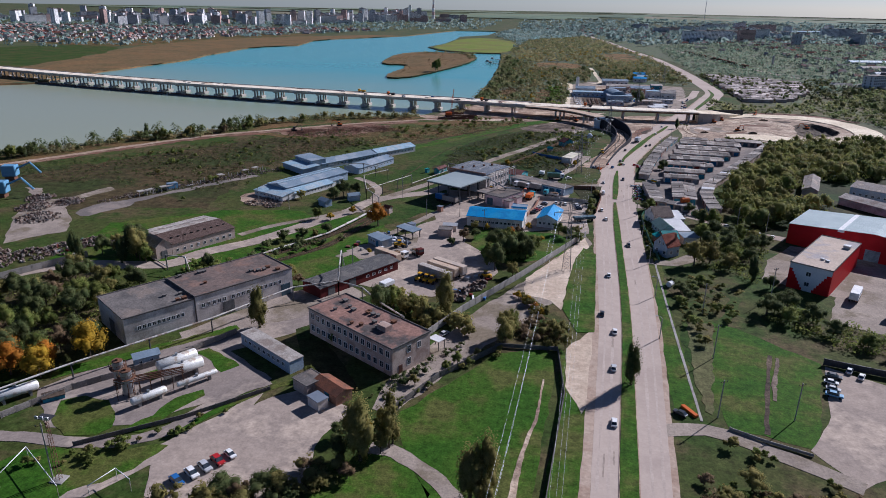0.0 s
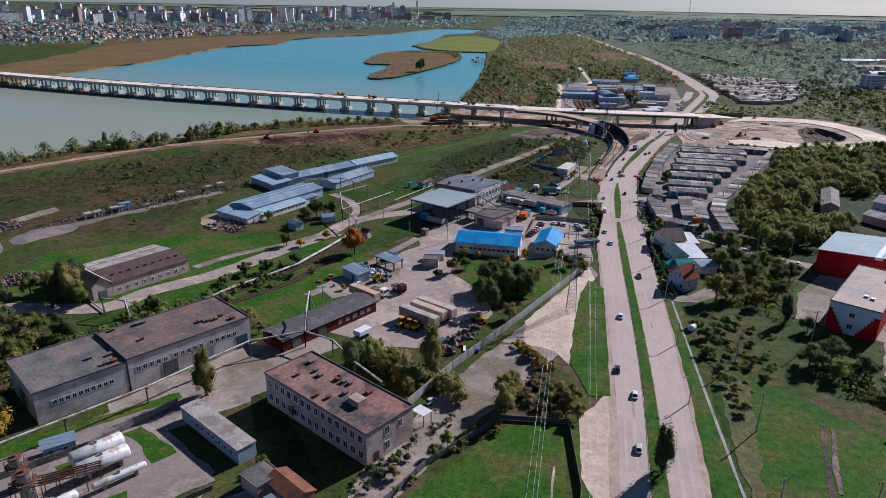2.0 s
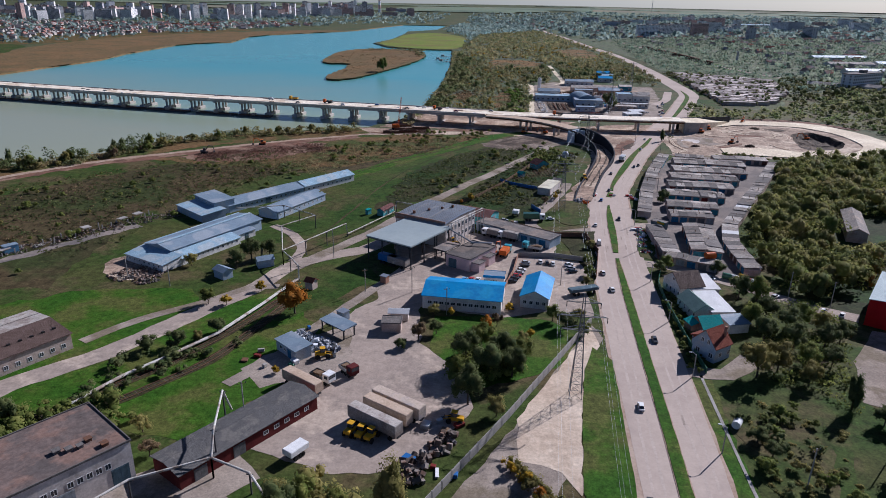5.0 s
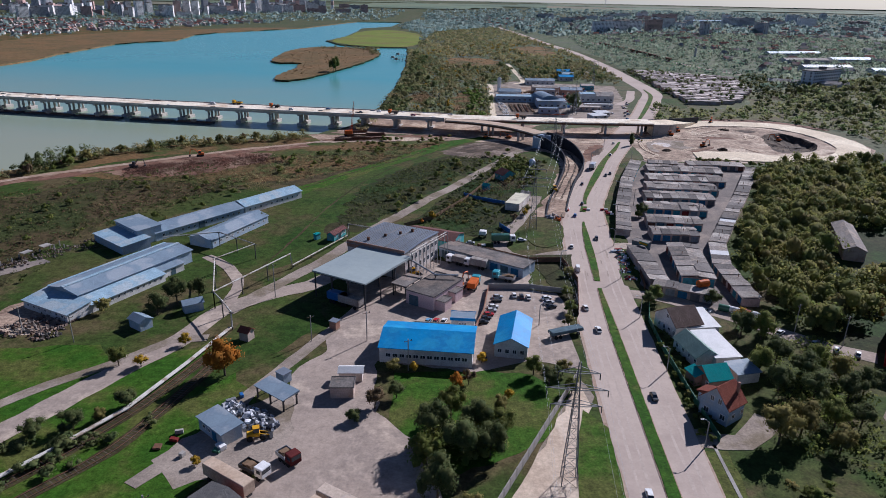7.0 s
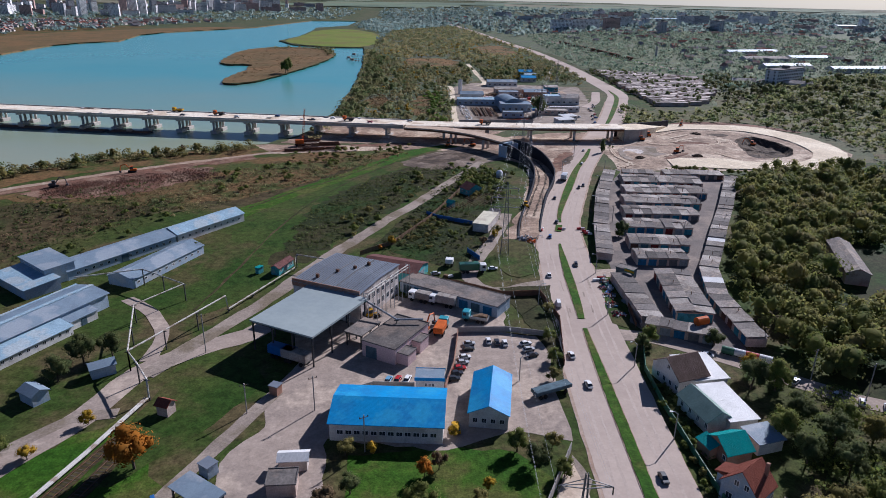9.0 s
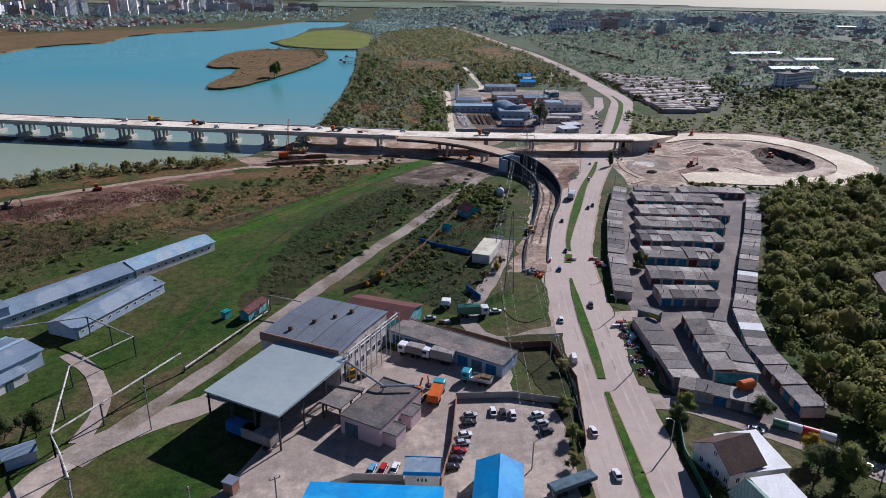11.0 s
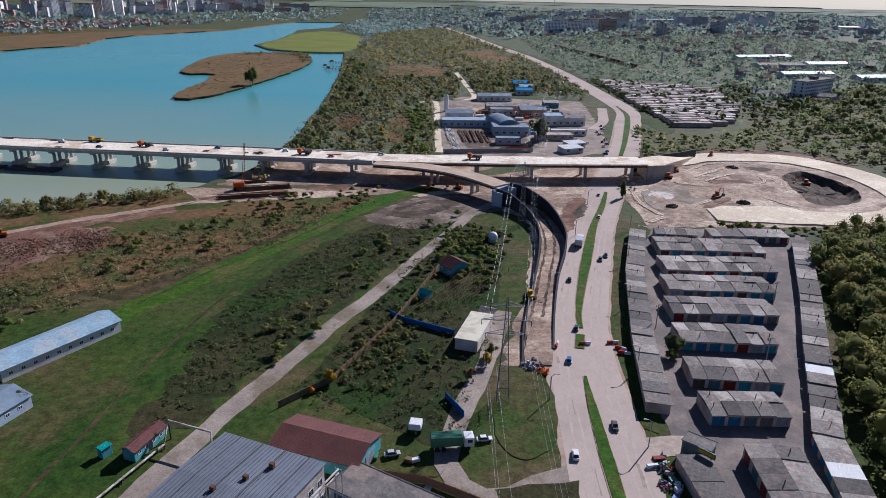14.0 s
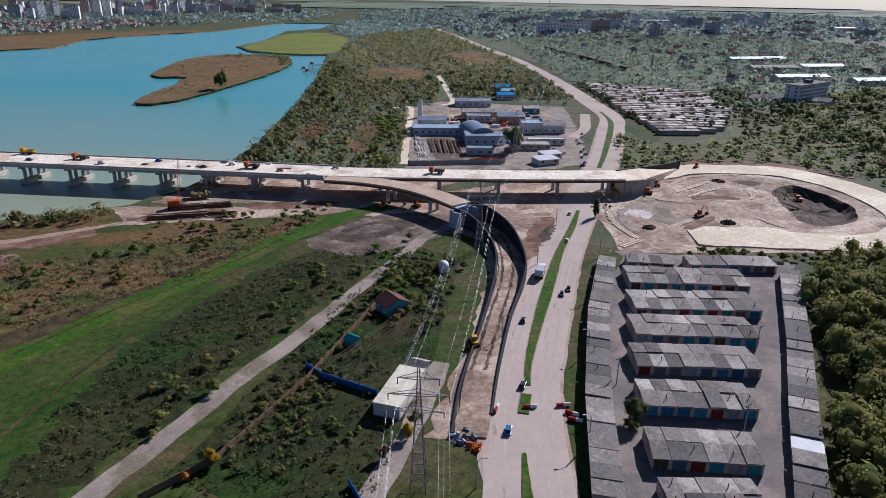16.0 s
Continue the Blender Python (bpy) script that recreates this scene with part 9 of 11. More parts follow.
# ---------------------------------------------------------------- vehicles
CARS = {}


def wheel_mesh(r, w):
    bm = bmesh.new()
    beam(bm, (0, -w / 2, 0), (0, w / 2, 0), r, 14)
    return bm


def car(x, y, rz, paint, van=False, z=0.12):
    key = (paint, van)
    m = pose(x, y, z, 0, 0, rz) @ Matrix.Scale(0.84, 4)
    if key in CARS:
        return copy_thing(CARS[key], m)
    c = paint.replace("paint_", "")
    c = {"dark": "dark grey", "lightblue": "light blue"}.get(c, c)
    e = tagged(new("van" if van else "car"), ("%s painted delivery van standing on the road" if van else "%s painted passenger car with dark windows") % c, "van" if van else "car", "vehicles")
    hgt = 1.9 if van else 1.45
    body = soft_box(-2.15, 2.15, -0.86, 0.86, 0.3, 0.86, 0.14, 2)
    part("body", body, M[paint], e)
    cab = bmesh.new()
    a, b, c0, d = (-2.0, -1.95, 1.0, 1.35) if van else (-1.75, -1.15, 0.45, 1.15)
    v = [cab.verts.new(p) for p in ((a, -0.78, 0.86), (d, -0.78, 0.86), (d, 0.78, 0.86), (a, 0.78, 0.86), (b, -0.62, hgt), (c0, -0.62, hgt), (c0, 0.62, hgt), (b, 0.62, hgt))]
    for f in ((4, 5, 6, 7), (0, 1, 5, 4), (1, 2, 6, 5), (2, 3, 7, 6), (3, 0, 4, 7)):
        cab.faces.new([v[i] for i in f])
    part("cabin", cab, M["glass"] if not van else M[paint], e, "dark car windows" if not van else "")
    part("roof", soft_box(b - 0.02, c0 + 0.02, -0.64, 0.64, hgt, hgt + 0.06, 0.03, 1), M[paint], e)
    w = part("wheel", wheel_mesh(0.33, 0.2), M["black"], e, at=pose(1.35, -0.8, 0.3))
    for p in ((1.35, 0.8), (-1.35, -0.8), (-1.35, 0.8)):
        again(w, pose(p[0], p[1], 0.3))
    l = part("headlight", boxes((2.1, 2.17, -0.75, -0.45, 0.6, 0.74)), M["white"], e)
    again(l, pose(0, 1.2, 0))
    t = part("tail_light", boxes((-2.17, -2.1, -0.75, -0.5, 0.62, 0.76)), M["paint_red"], e)
    again(t, pose(0, 1.25, 0))
    e.matrix_basis = m
    CARS[key] = e
    return e


P_ = ["paint_silver", "paint_dark", "white", "paint_red", "paint_blue", "paint_dark", "white", "paint_silver"]
for i, (x, y, rz) in enumerate([(-62.0, 86.2, -34), (-60.5, 88.6, -34), (-59.1, 90.7, -34), (-57.7, 92.8, -34), (-56.3, 94.9, -34)]):
    car(x, y, rz, ["paint_blue", "white", "paint_silver", "paint_red", "white"][i], z=0.08)
for x, y, rz, p in [(64.7, 145.1, -20, "white"), (64.1, 142.1, -20, "paint_silver"), (63.4, 139.4, -20, "paint_lightblue"), (70.8, 151.4, 60, "white"), (72.5, 149, 60, "white"), (66.1, 147.8, -20, "paint_dark"), (28.9, 125.5, 140, "paint_dark"),
                    (14.9, 171.1, 85, "paint_dark"), (17.7, 160.7, 85, "white"), (16.3, 141.6, 85, "paint_silver"), (15.1, 119.3, 86, "white"), (18.2, 200, 86, "white"), (19.0, 272.3, 95, "white"), (20.2, 259.8, 95, "white"), (26.6, 230.1, -88, "paint_dark"), (21.9, 319.4, 82, "white"),
                    (33.2, 369.4, 70, "paint_dark"), (28.0, 353.5, 75, "paint_blue"), (38.0, 400.3, 75, "paint_dark"), (51.5, 416.5, -105, "paint_dark"), (62.3, 460.5, 70, "white"), (69.9, 490.9, 70, "white"), (54.2, 420, -105, "paint_dark"), (31.7, 328.1, -98, "paint_dark"),
                    (-12.1, 320.3, 10, "paint_silver"), (5.4, 324.4, 5, "white"), (-25.6, 150.6, 60, "paint_silver"), (68.2, 404, -75, "white"), (72, 256, 60, "white"), (76, 253, 60, "white"), (80, 251, 60, "white"), (66, 261, 40, "paint_silver"), (51, 272.5, -30, "paint_silver")]:
    car(x, y, rz, p)
for x, y, rz, p in [(0.2, 279, 92, "white"), (2.2, 278.4, 92, "paint_dark"), (4.1, 278.0, 92, "white"), (-4.6, 277.8, 8, "paint_silver"), (-4.9, 275.4, 8, "paint_dark"), (-6.0, 271.4, 12, "white"), (-6.6, 269.0, 12, "paint_silver"), (-7.4, 266.6, 12, "paint_red"), (-8.2, 264.4, 12, "paint_dark"), (-8.9, 262.2, 12, "paint_dark"),
                    (-23, 261.6, 75, "paint_lightblue"), (-21.0, 261.8, 75, "paint_red"), (-18.9, 262, 75, "white"), (9.0, 277.8, 20, "white"), (9.4, 275.0, 20, "paint_silver"), (9.8, 272.4, 20, "paint_dark"), (-9.0, 244.5, 95, "yellow"), (-5.0, 301, 60, "white")]:
    car(x, y, rz, p, z=0.07)
car(20.9, 299.4, 86, "white", True)
car(48.5, 431.5, 72, "white", True)
for i, (x, y) in enumerate([(104, 622), (103.5, 607), (97.5, 588), (93.5, 569), (96, 575), (104.5, 631), (110, 640), (100, 600), (88, 600), (86, 606), (90, 596), (112, 650), (101, 594)]):
    car(x, y, 20 + 30 * (i % 3), P_[(i * 3) % 8], z=0.12)
for i in range(9):
    car(-185 + i * 19 + (i % 3) * 4, float(np.interp(-185 + i * 19, [-190, -98, -27], [551, 537, 526])) + (-4 if i % 2 else 4), -8, P_[(i * 5) % 8], i % 3 == 0, 8.02)


def lorry(x, y, rz, L, box_mat, cab_mat, label, cab=True, h=3.7, z=0.08, load="box"):
    e = thing("lorry" if cab else "trailer", x, y, z, rz, label, "lorry" if cab else "trailer", "lorries")
    if load == "box":
        part("cargo_box", soft_box(-L / 2, L / 2, -1.2, 1.2, 1.15, h, 0.06, 1), M[box_mat], e)
        part("box_roof", boxes((-L / 2 + 0.1, L / 2 - 0.1, -1.1, 1.1, h + 0.003, h + 0.06)), M["white" if box_mat == "white" else box_mat], e)
    else:
        part("flatbed", boxes((-L / 2, L / 2, -1.2, 1.2, 1.0, 1.25), (-L / 2, L / 2, -1.2, -1.12, 1.25, 1.75), (-L / 2, L / 2, 1.12, 1.2, 1.25, 1.75), (-L / 2, -L / 2 + 0.08, -1.12, 1.12, 1.25, 1.75)), M[box_mat], e)
        bm = bmesh.new()
        rnd = random.Random(int(x * 7))
        for k in range(9):
            bx = rnd.uniform(-L / 2 + 0.8, L / 2 - 0.8)
            box(bm, bx - 0.5, bx + 0.5, -0.9 + rnd.random() * 0.4, 0.4 + rnd.random() * 0.5, 1.25, 1.5 + rnd.random() * 0.6)
        part("load", bm, M["wood"], e)
    part("chassis", boxes((-L / 2 + 0.2, L / 2 + (1.9 if cab else 0), -0.5, 0.5, 0.7, 1.0)), M["steel_dark"], e)
    w = None
    xs = [-L / 2 + 1.2, -L / 2 + 2.4] + ([L / 2 + 1.0] if cab else [L / 2 - 1.5])
    for px in xs:
        for py in (-1.0, 1.0):
            at = pose(px, py, 0.48)
            w = again(w, at) if w else part("wheel", wheel_mesh(0.48, 0.3), M["black"], e, at=at)
    if cab:
        c = part("cab", soft_box(L / 2 + 0.25, L / 2 + 2.15, -1.15, 1.15, 0.75, 2.75, 0.14, 2), M[cab_mat], e)
        part("windscreen", boxes((L / 2 + 2.12, L / 2 + 2.18, -1.0, 1.0, 1.7, 2.5)), M["glass"], c)
        for s in (-1, 1):
            part("side_window", boxes((L / 2 + 0.9, L / 2 + 1.8, min(s * 1.13, s * 1.17), max(s * 1.13, s * 1.17), 1.7, 2.4)), M["glass"], c)
    return e


def along(p, q):
    return (p[0] + q[0]) / 2, (p[1] + q[1]) / 2, math.degrees(math.atan2(q[1] - p[1], q[0] - p[0])), math.hypot(q[0] - p[0], q[1] - p[1])


for p, q, m in (((-40.2, 189.3), (-29.6, 183.2), "slate_pale"), ((-37.8, 192.6), (-28.2, 187.1), "brown_deck"), ((-36.6, 195.4), (-26.0, 189.4), "tar_cream")):
    x, y, r, L = along(p, q)
    lorry(x, y, r, L, m, "white", "long parked box trailer in the lorry yard", False)
x, y, r, L = along((-57.5, 201.2), (-48.6, 195.8))
lorry(x, y, r, L, "brown_deck", "white", "long parked box trailer in the lorry yard", False, 3.4)
lorry(-50.6, 202.6, -30, 3.6, "steel_dark", "white", "tipper lorry with a white cab", True, 2.4, load="flat")
lorry(-45.5, 206.4, -40, 2.6, "steel", "maroon", "small tipper lorry with a dark red cab", True, load="flat")
lorry(-47.6, 176.6, 60, 4.4, "white", "white", "white minibus parked in the yard", False, 2.3)
lorry(-9.4, 298.9, 155, 5.6, "slate_pale", "white", "box lorry parked at the garages", True, 3.2)
lorry(-15.6, 301.6, 155, 4.2, "slate_pale", "white", "box lorry parked at the garages", True, 2.9)
lorry(-1.2, 289.8, 160, 4.6, "steel", "paint_teal", "flatbed lorry with a turquoise cab", True, load="flat")
lorry(-11.4, 283.4, 75, 5.0, "orange", "paint_teal", "tanker lorry with an orange body", True, 2.6)
lorry(-44.2, 269.4, -28, 7.0, "slate_pale", "white", "long trailer standing under the canopy", False, 3.2)
lorry(-47.6, 271.4, -28, 7.0, "paint_blue", "white", "long trailer standing under the canopy", False, 3.2)
lorry(11.6, 256.8, 25, 9.0, "door_c", "white", "low dark blue trailer by the road", False, 1.9)
lorry(88.5, 197.0, 62, 7.5, "white", "white", "white box trailer in the store yard", False, 3.2)
lorry(97.0, 183.0, -32, 10.0, "white", "white", "long white trailer in the store yard", False, 3.4)
lorry(-2.0, 322.3, 5, 6.0, "paint_green", "white", "green container lorry by the gardens", True, 3.0)
lorry(-7.8, 327.4, 80, 2.4, "white", "white", "small white box trailer", False, 2.4)
lorry(47.4, 429.6, 72, 5.0, "paint_silver", "white", "grey lorry on the main road", True, 3.0)
for x, y in ((-168, 556), (-140, 546), (-60, 531), (20, 523)):
    lorry(x, y, 172, 4.5, "yellow" if x == -168 else "steel_dark", "yellow" if x == -168 else "orange", "building-site lorry standing on the bridge deck", True, 2.4, 8.02, "flat")


def loader(x, y, rz, mat="yellow", z=0.08, s=0.8, digger=False):
    key = ("digger" if digger else "loader", mat)
    m = pose(x, y, z, 0, 0, rz) @ Matrix.Diagonal((s, s, s, 1))
    if key in CARS:
        src = CARS[key]
        keep = src.matrix_basis.copy()
        src.matrix_basis = Matrix.Identity(4)
        o = copy_thing(src, m)
        src.matrix_basis = keep
        return o
    e = tagged(new("excavator" if digger else "wheel_loader"), "tracked excavator with a folded digging arm" if digger else "wheel loader with a raised bucket", "excavator" if digger else "loader", "building machines")
    part("body", soft_box(-2.2, 0.9, -0.9, 0.9, 0.9, 1.9, 0.15, 1), M[mat], e)
    c = part("cab", soft_box(-0.6, 0.8, -0.75, 0.75, 1.9, 3.1, 0.1, 1), M["glass"], e)
    part("cab_roof", boxes((-0.7, 0.9, -0.8, 0.8, 3.1, 3.2)), M[mat], c)
    if digger:
        for s_ in (-1, 1):
            part("track", soft_box(-2.0, 2.0, s_ * 1.1 - 0.3, s_ * 1.1 + 0.3, 0, 0.85, 0.25, 2), M["black"], e)
        bm = bmesh.new()
        tube(bm, [(0.6, 0.3, 1.6), (2.6, 0.3, 4.4), (5.0, 0.3, 3.9)], 0.24, 4)
        tube(bm, [(5.0, 0.3, 3.9), (5.6, 0.3, 1.2)], 0.18, 4)
        part("arm", bm, M[mat], e)
        part("bucket", boxes((5.0, 6.0, -0.3, 0.9, 0.3, 1.2)), M["steel_dark"], e)
    else:
        w = None
        for px in (-1.5, 1.4):
            for py in (-1.0, 1.0):
                at = pose(px, py, 0.7)
                w = again(w, at) if w else part("wheel", wheel_mesh(0.7, 0.45), M["black"], e, at=at)
        bm = bmesh.new()
        for py in (-0.6, 0.6):
            tube(bm, [(0.8, py, 1.6), (2.4, py, 1.1), (3.0, py, 0.8)], 0.12, 4)
        part("arm", bm, M[mat], e)
        part("bucket", boxes((2.9, 3.8, -1.2, 1.2, 0.2, 0.3), (2.9, 3.0, -1.2, 1.2, 0.3, 1.1)), M["steel_dark"], e)
    e.matrix_basis = m
    CARS[key] = e
    return e


for x, y, r in ((-39.2, 184.4, 70), (-37.0, 183.8, 75), (-35.0, 183.2, 70), (-19.6, 190.4, 170), (-29.4, 291.8, 30), (-52.5, 212.0, 20), (24.2, 388, 100)):
    loader(x, y, r)
for x, y, r, m in ((170, 508, 150, "orange"), (110, 519, 160, "orange"), (120, 488, 30, "orange"), (150, 566, 60, "orange"), (118, 532, 100, "orange"), (-3, 499, 60, "orange"), (10, 500, 150, "orange"), (-172, 412, 20, "steel_dark"), (-150, 438, 200, "orange"), (-15, 283.6, 60, "orange")):
    loader(x, y, r, m, 0.15, 0.9, True)
# ---------------------------------------------------------------- pylons, wires, lamps
def pylon(x, y, rz, h=24.0):
    e = thing("power_pylon", x, y, 0, rz, "grey steel lattice power pylon with three cross-arms", "pylon", "power pylons")
    b, t = 1.35, 0.32

    def at(z, sx, sy):
        k = b + (t - b) * min(1, z / (h * 0.8))
        return (sx * k, sy * k, z)
    for sx in (-1, 1):
        for sy in (-1, 1):
            bm = bmesh.new()
            tube(bm, [at(0, sx, sy), at(h * 0.8, sx, sy), (sx * 0.15, sy * 0.15, h)], 0.075, 4)
            part("leg", bm, M["pylon_steel"], e)
    bm = bmesh.new()
    zs = np.linspace(0, h * 0.8, 10)
    for z0, z1 in zip(zs, zs[1:]):
        for (ax, ay), (bx, by) in (((-1, -1), (1, -1)), ((1, -1), (1, 1)), ((1, 1), (-1, 1)), ((-1, 1), (-1, -1))):
            beam(bm, at(z0, ax, ay), at(z1, bx, by), 0.038, 3)
            beam(bm, at(z0, bx, by), at(z1, ax, ay), 0.038, 3)
            beam(bm, at(z1, ax, ay), at(z1, bx, by), 0.05, 3)
    tagged(part("bracing", bm, M["pylon_steel"], e), "", "", "", "stuff")
    for z, w in ((h * 0.66, 4.2), (h * 0.79, 5.0), (h * 0.92, 3.4)):
        bm = bmesh.new()
        for s in (-1, 1):
            beam(bm, (0, 0.45, z), (s * w, 0, z), 0.08, 4)
            beam(bm, (0, -0.45, z), (s * w, 0, z), 0.08, 4)
            beam(bm, (0, 0, z + 1.2), (s * w, 0, z), 0.06, 4)
        part("cross_arm", bm, M["pylon_steel"], e)
        for s in (-1, 1):
            bm = bmesh.new()
            beam(bm, (s * w, 0, z), (s * w, 0, z - 1.2), 0.09, 6)
            part("insulator", bm, M["glass"], e)
    return [(s * w, z - 1.2) for z, w in ((h * 0.66, 4.2), (h * 0.79, 5.0), (h * 0.92, 3.4)) for s in (-1, 1)]


LINE = [(-1.5, 68), (5, 203), (10.5, 338), (31, 452), (62, 590), (104, 760)]
arms = []
for i, (x, y) in enumerate(LINE):
    a, b = LINE[max(i - 1, 0)], LINE[min(i + 1, len(LINE) - 1)]
    d = math.atan2(b[1] - a[1], b[0] - a[0])
    rz = math.degrees(d) - 90
    offs = pylon(x, y, rz) if i else [(s * w, z - 1.2) for z, w in ((24 * 0.66, 4.2), (24 * 0.79, 5.0), (24 * 0.92, 3.4)) for s in (-1, 1)]
    arms.append([(x + o * math.cos(radians(rz)), y + o * math.sin(radians(rz)), z) for o, z in offs])
for i, (A, B) in enumerate(zip(arms, arms[1:])):
    for p, q in zip(A, B):
        p, q = Vector(p), Vector(q)
        bm = bmesh.new()
        pts = [p.lerp(q, t) - Vector((0, 0, 3.2 * 4 * t * (1 - t))) for t in np.linspace(0, 1, 13)]
        tube(bm, pts, 0.011, 3)
        tagged(link(bm, "power_line", M["steel"]), "thin grey sagging power line wire", "wire", "power lines", "structure")


def pole(x, y, h, rz, label, arm=1.6, group="street lamps", lamp=True):
    key = ("pole", label, h)
    m = pose(x, y, 0, 0, 0, rz)
    if key in CARS:
        return copy_thing(CARS[key], m)
    e = tagged(new("street_lamp" if lamp else "utility_pole"), label, "street lamp" if lamp else "pole", group)
    bm = bmesh.new()
    beam(bm, (0, 0, 0), (0, 0, h), 0.12, 8)
    part("post", bm, M["concrete"], e)
    bm = bmesh.new()
    if lamp:
        tube(bm, [(0, 0, h - 0.1), (-arm * 0.6, 0, h + 0.5), (-arm, 0, h + 0.55)], 0.06, 6)
        part("arm", bm, M["steel"], e)
        part("lamp_head", soft_box(-arm - 0.6, -arm, -0.15, 0.15, h + 0.45, h + 0.62, 0.04, 1), M["steel"], e)
    else:
        beam(bm, (-0.9, 0, h - 0.5), (0.9, 0, h - 0.5), 0.06, 4)
        part("cross_arm", bm, M["wood"], e)
        for s in (-0.8, 0, 0.8):
            part("insulator", boxes((s - 0.06, s + 0.06, -0.06, 0.06, h - 0.44, h - 0.2)), M["glass"], e)
    e.matrix_basis = m
    CARS[key] = e
    return e


for x, y in ((28.9, 160), (30.9, 187), (32.0, 214), (32.4, 241.4), (32.6, 268), (33.0, 294), (36.5, 322), (43, 350), (51, 384), (60, 415), (70, 446)):
    pole(x, y, 5.8, 0, "grey concrete street lamp beside the road", 1.1)
for x, y in ((5.5, 262), (15.6, 300), (20.5, 338), (31.5, 392), (48.5, 440), (62, 478)):
    pole(x, y, 5.8, 180, "grey concrete street lamp by the kerb", 1.1)
for x, y, h in ((-83.5, 82.5, 12), (36.5, 126, 9), (40.5, 152, 9), (42.5, 178, 9), (64, 192, 10), (52, 128, 9), (-61, 186, 9), (-66, 274, 10), (-50.5, 250, 7), (-37.2, 251, 8), (-26, 238, 8), (-107, 246, 7), (70, 262, 8), (79, 256, 8), (-122, 250, 7), (54, 370, 7), (92, 384, 7), (74, 352, 7)):
    pole(x, y, h, 30, "weathered utility pole with a short cross-arm", group="utility poles", lamp=False)


# ---------------------------------------------------------------- fences, walls, pipes
def fence(pts, h, label, mat="concrete", bay=3.0, thick=0.12, name="fence"):
    """Posts and panels along a plan line, each a piece of its own."""
    e = thing(name, pts[0][0], pts[0][1], 0, 0, label, "fence")
    panels, post = {}, None
    for a, b in zip(pts, pts[1:]):
        L = math.hypot(b[0] - a[0], b[1] - a[1])
        n = max(1, round(L / bay))
        rz = math.degrees(math.atan2(b[1] - a[1], b[0] - a[0]))
        w = round(L / n, 2)
        for k in range(n):
            px, py = a[0] + (b[0] - a[0]) * k / n - pts[0][0], a[1] + (b[1] - a[1]) * k / n - pts[0][1]
            at = pose(px, py, 0, 0, 0, rz)
            post = again(post, at) if post else part("post", boxes((-0.09, 0.09, -0.1, 0.1, 0, h + 0.1)), M[mat], e, at=at)
            if w in panels:
                again(panels[w], at)
            else:
                panels[w] = part("panel", boxes((0.1, w - 0.1, -thick / 2, thick / 2, 0.1, h), (0.25, w - 0.25, -thick / 2 - 0.03, thick / 2 + 0.03, 0.35, h - 0.25)), M[mat], e, at=at)
    return e


fence([(-30, 148), (-23, 165), (-9, 193), (12, 238)], 2.2, "long grey concrete panel wall along the lane")
fence([(-31, 113), (-23, 130), (-11, 146)], 1.6, "grey wire and concrete fence by the lawn", "roof_edge")
fence([(3.2, 148), (5, 128), (2.5, 98), (0, 66)], 1.3, "dark concrete panel fence beside the power line", "roof_edge")
fence([(-12, 147), (3.2, 148)], 1.2, "dark concrete panel fence behind the lawn", "roof_edge")
fence([(-107, 97), (-100.2, 109.2), (-86.6, 124.4), (-77.7, 140.9)], 1.5, "grey concrete panel wall behind the tank yard", "slate")
fence([(-86.7, 91.8), (-70.7, 104.4), (-58.3, 117.7)], 1.0, "low grey concrete panel fence along the car park", "roof_edge")
fence([(-172, 142), (-163, 158.6), (-152.3, 176.8), (-150, 181)], 2.2, "grey concrete panel wall of the scrap yard")
fence([(-10.8, 258), (-8.6, 268), (-7.0, 283)], 1.6, "brick yard wall beside the cars", "brick")
fence([(-7.0, 284), (5, 284.5), (15, 282)], 1.6, "grey concrete yard wall")
fence([(-31.5, 256.5), (-26, 259.5), (-17.2, 259)], 1.5, "curved grey yard wall")
fence([(-21, 316), (-6, 312.5), (6.5, 305), (17, 306), (19.5, 290), (16.5, 268)], 1.8, "dark rusty sheet fence round the depot", "rust")
fence([(-36, 336), (-26, 346), (-14, 372), (-3, 404), (6, 432)], 1.6, "weathered timber garden fence", "wood")
fence([(35.4, 216), (34.6, 232), (34, 252), (34.4, 266), (37, 276)], 1.5, "green garden fence beside the road", "paint_green")
fence([(-14.8, 378.2), (-11, 374), (1.9, 366.6)], 1.5, "bright blue garden fence", "paint_blue")
fence([(-1.5, 339), (2, 332)], 1.6, "bright blue sheet fence", "paint_blue")
fence([(38, 122), (44, 119), (52, 116)], 0.7, "low grey kerb wall by the side road")
fence([(66, 154), (84, 149), (100, 140)], 1.8, "dark sheet fence behind the car park", "steel_dark")
fence([(6, 570), (55, 574)], 2.2, "grey concrete panel wall of the works")
fence([(38.5, 287), (40.0, 300), (40.8, 318)], 1.5, "rusty sheet fence beside the garages", "rust")


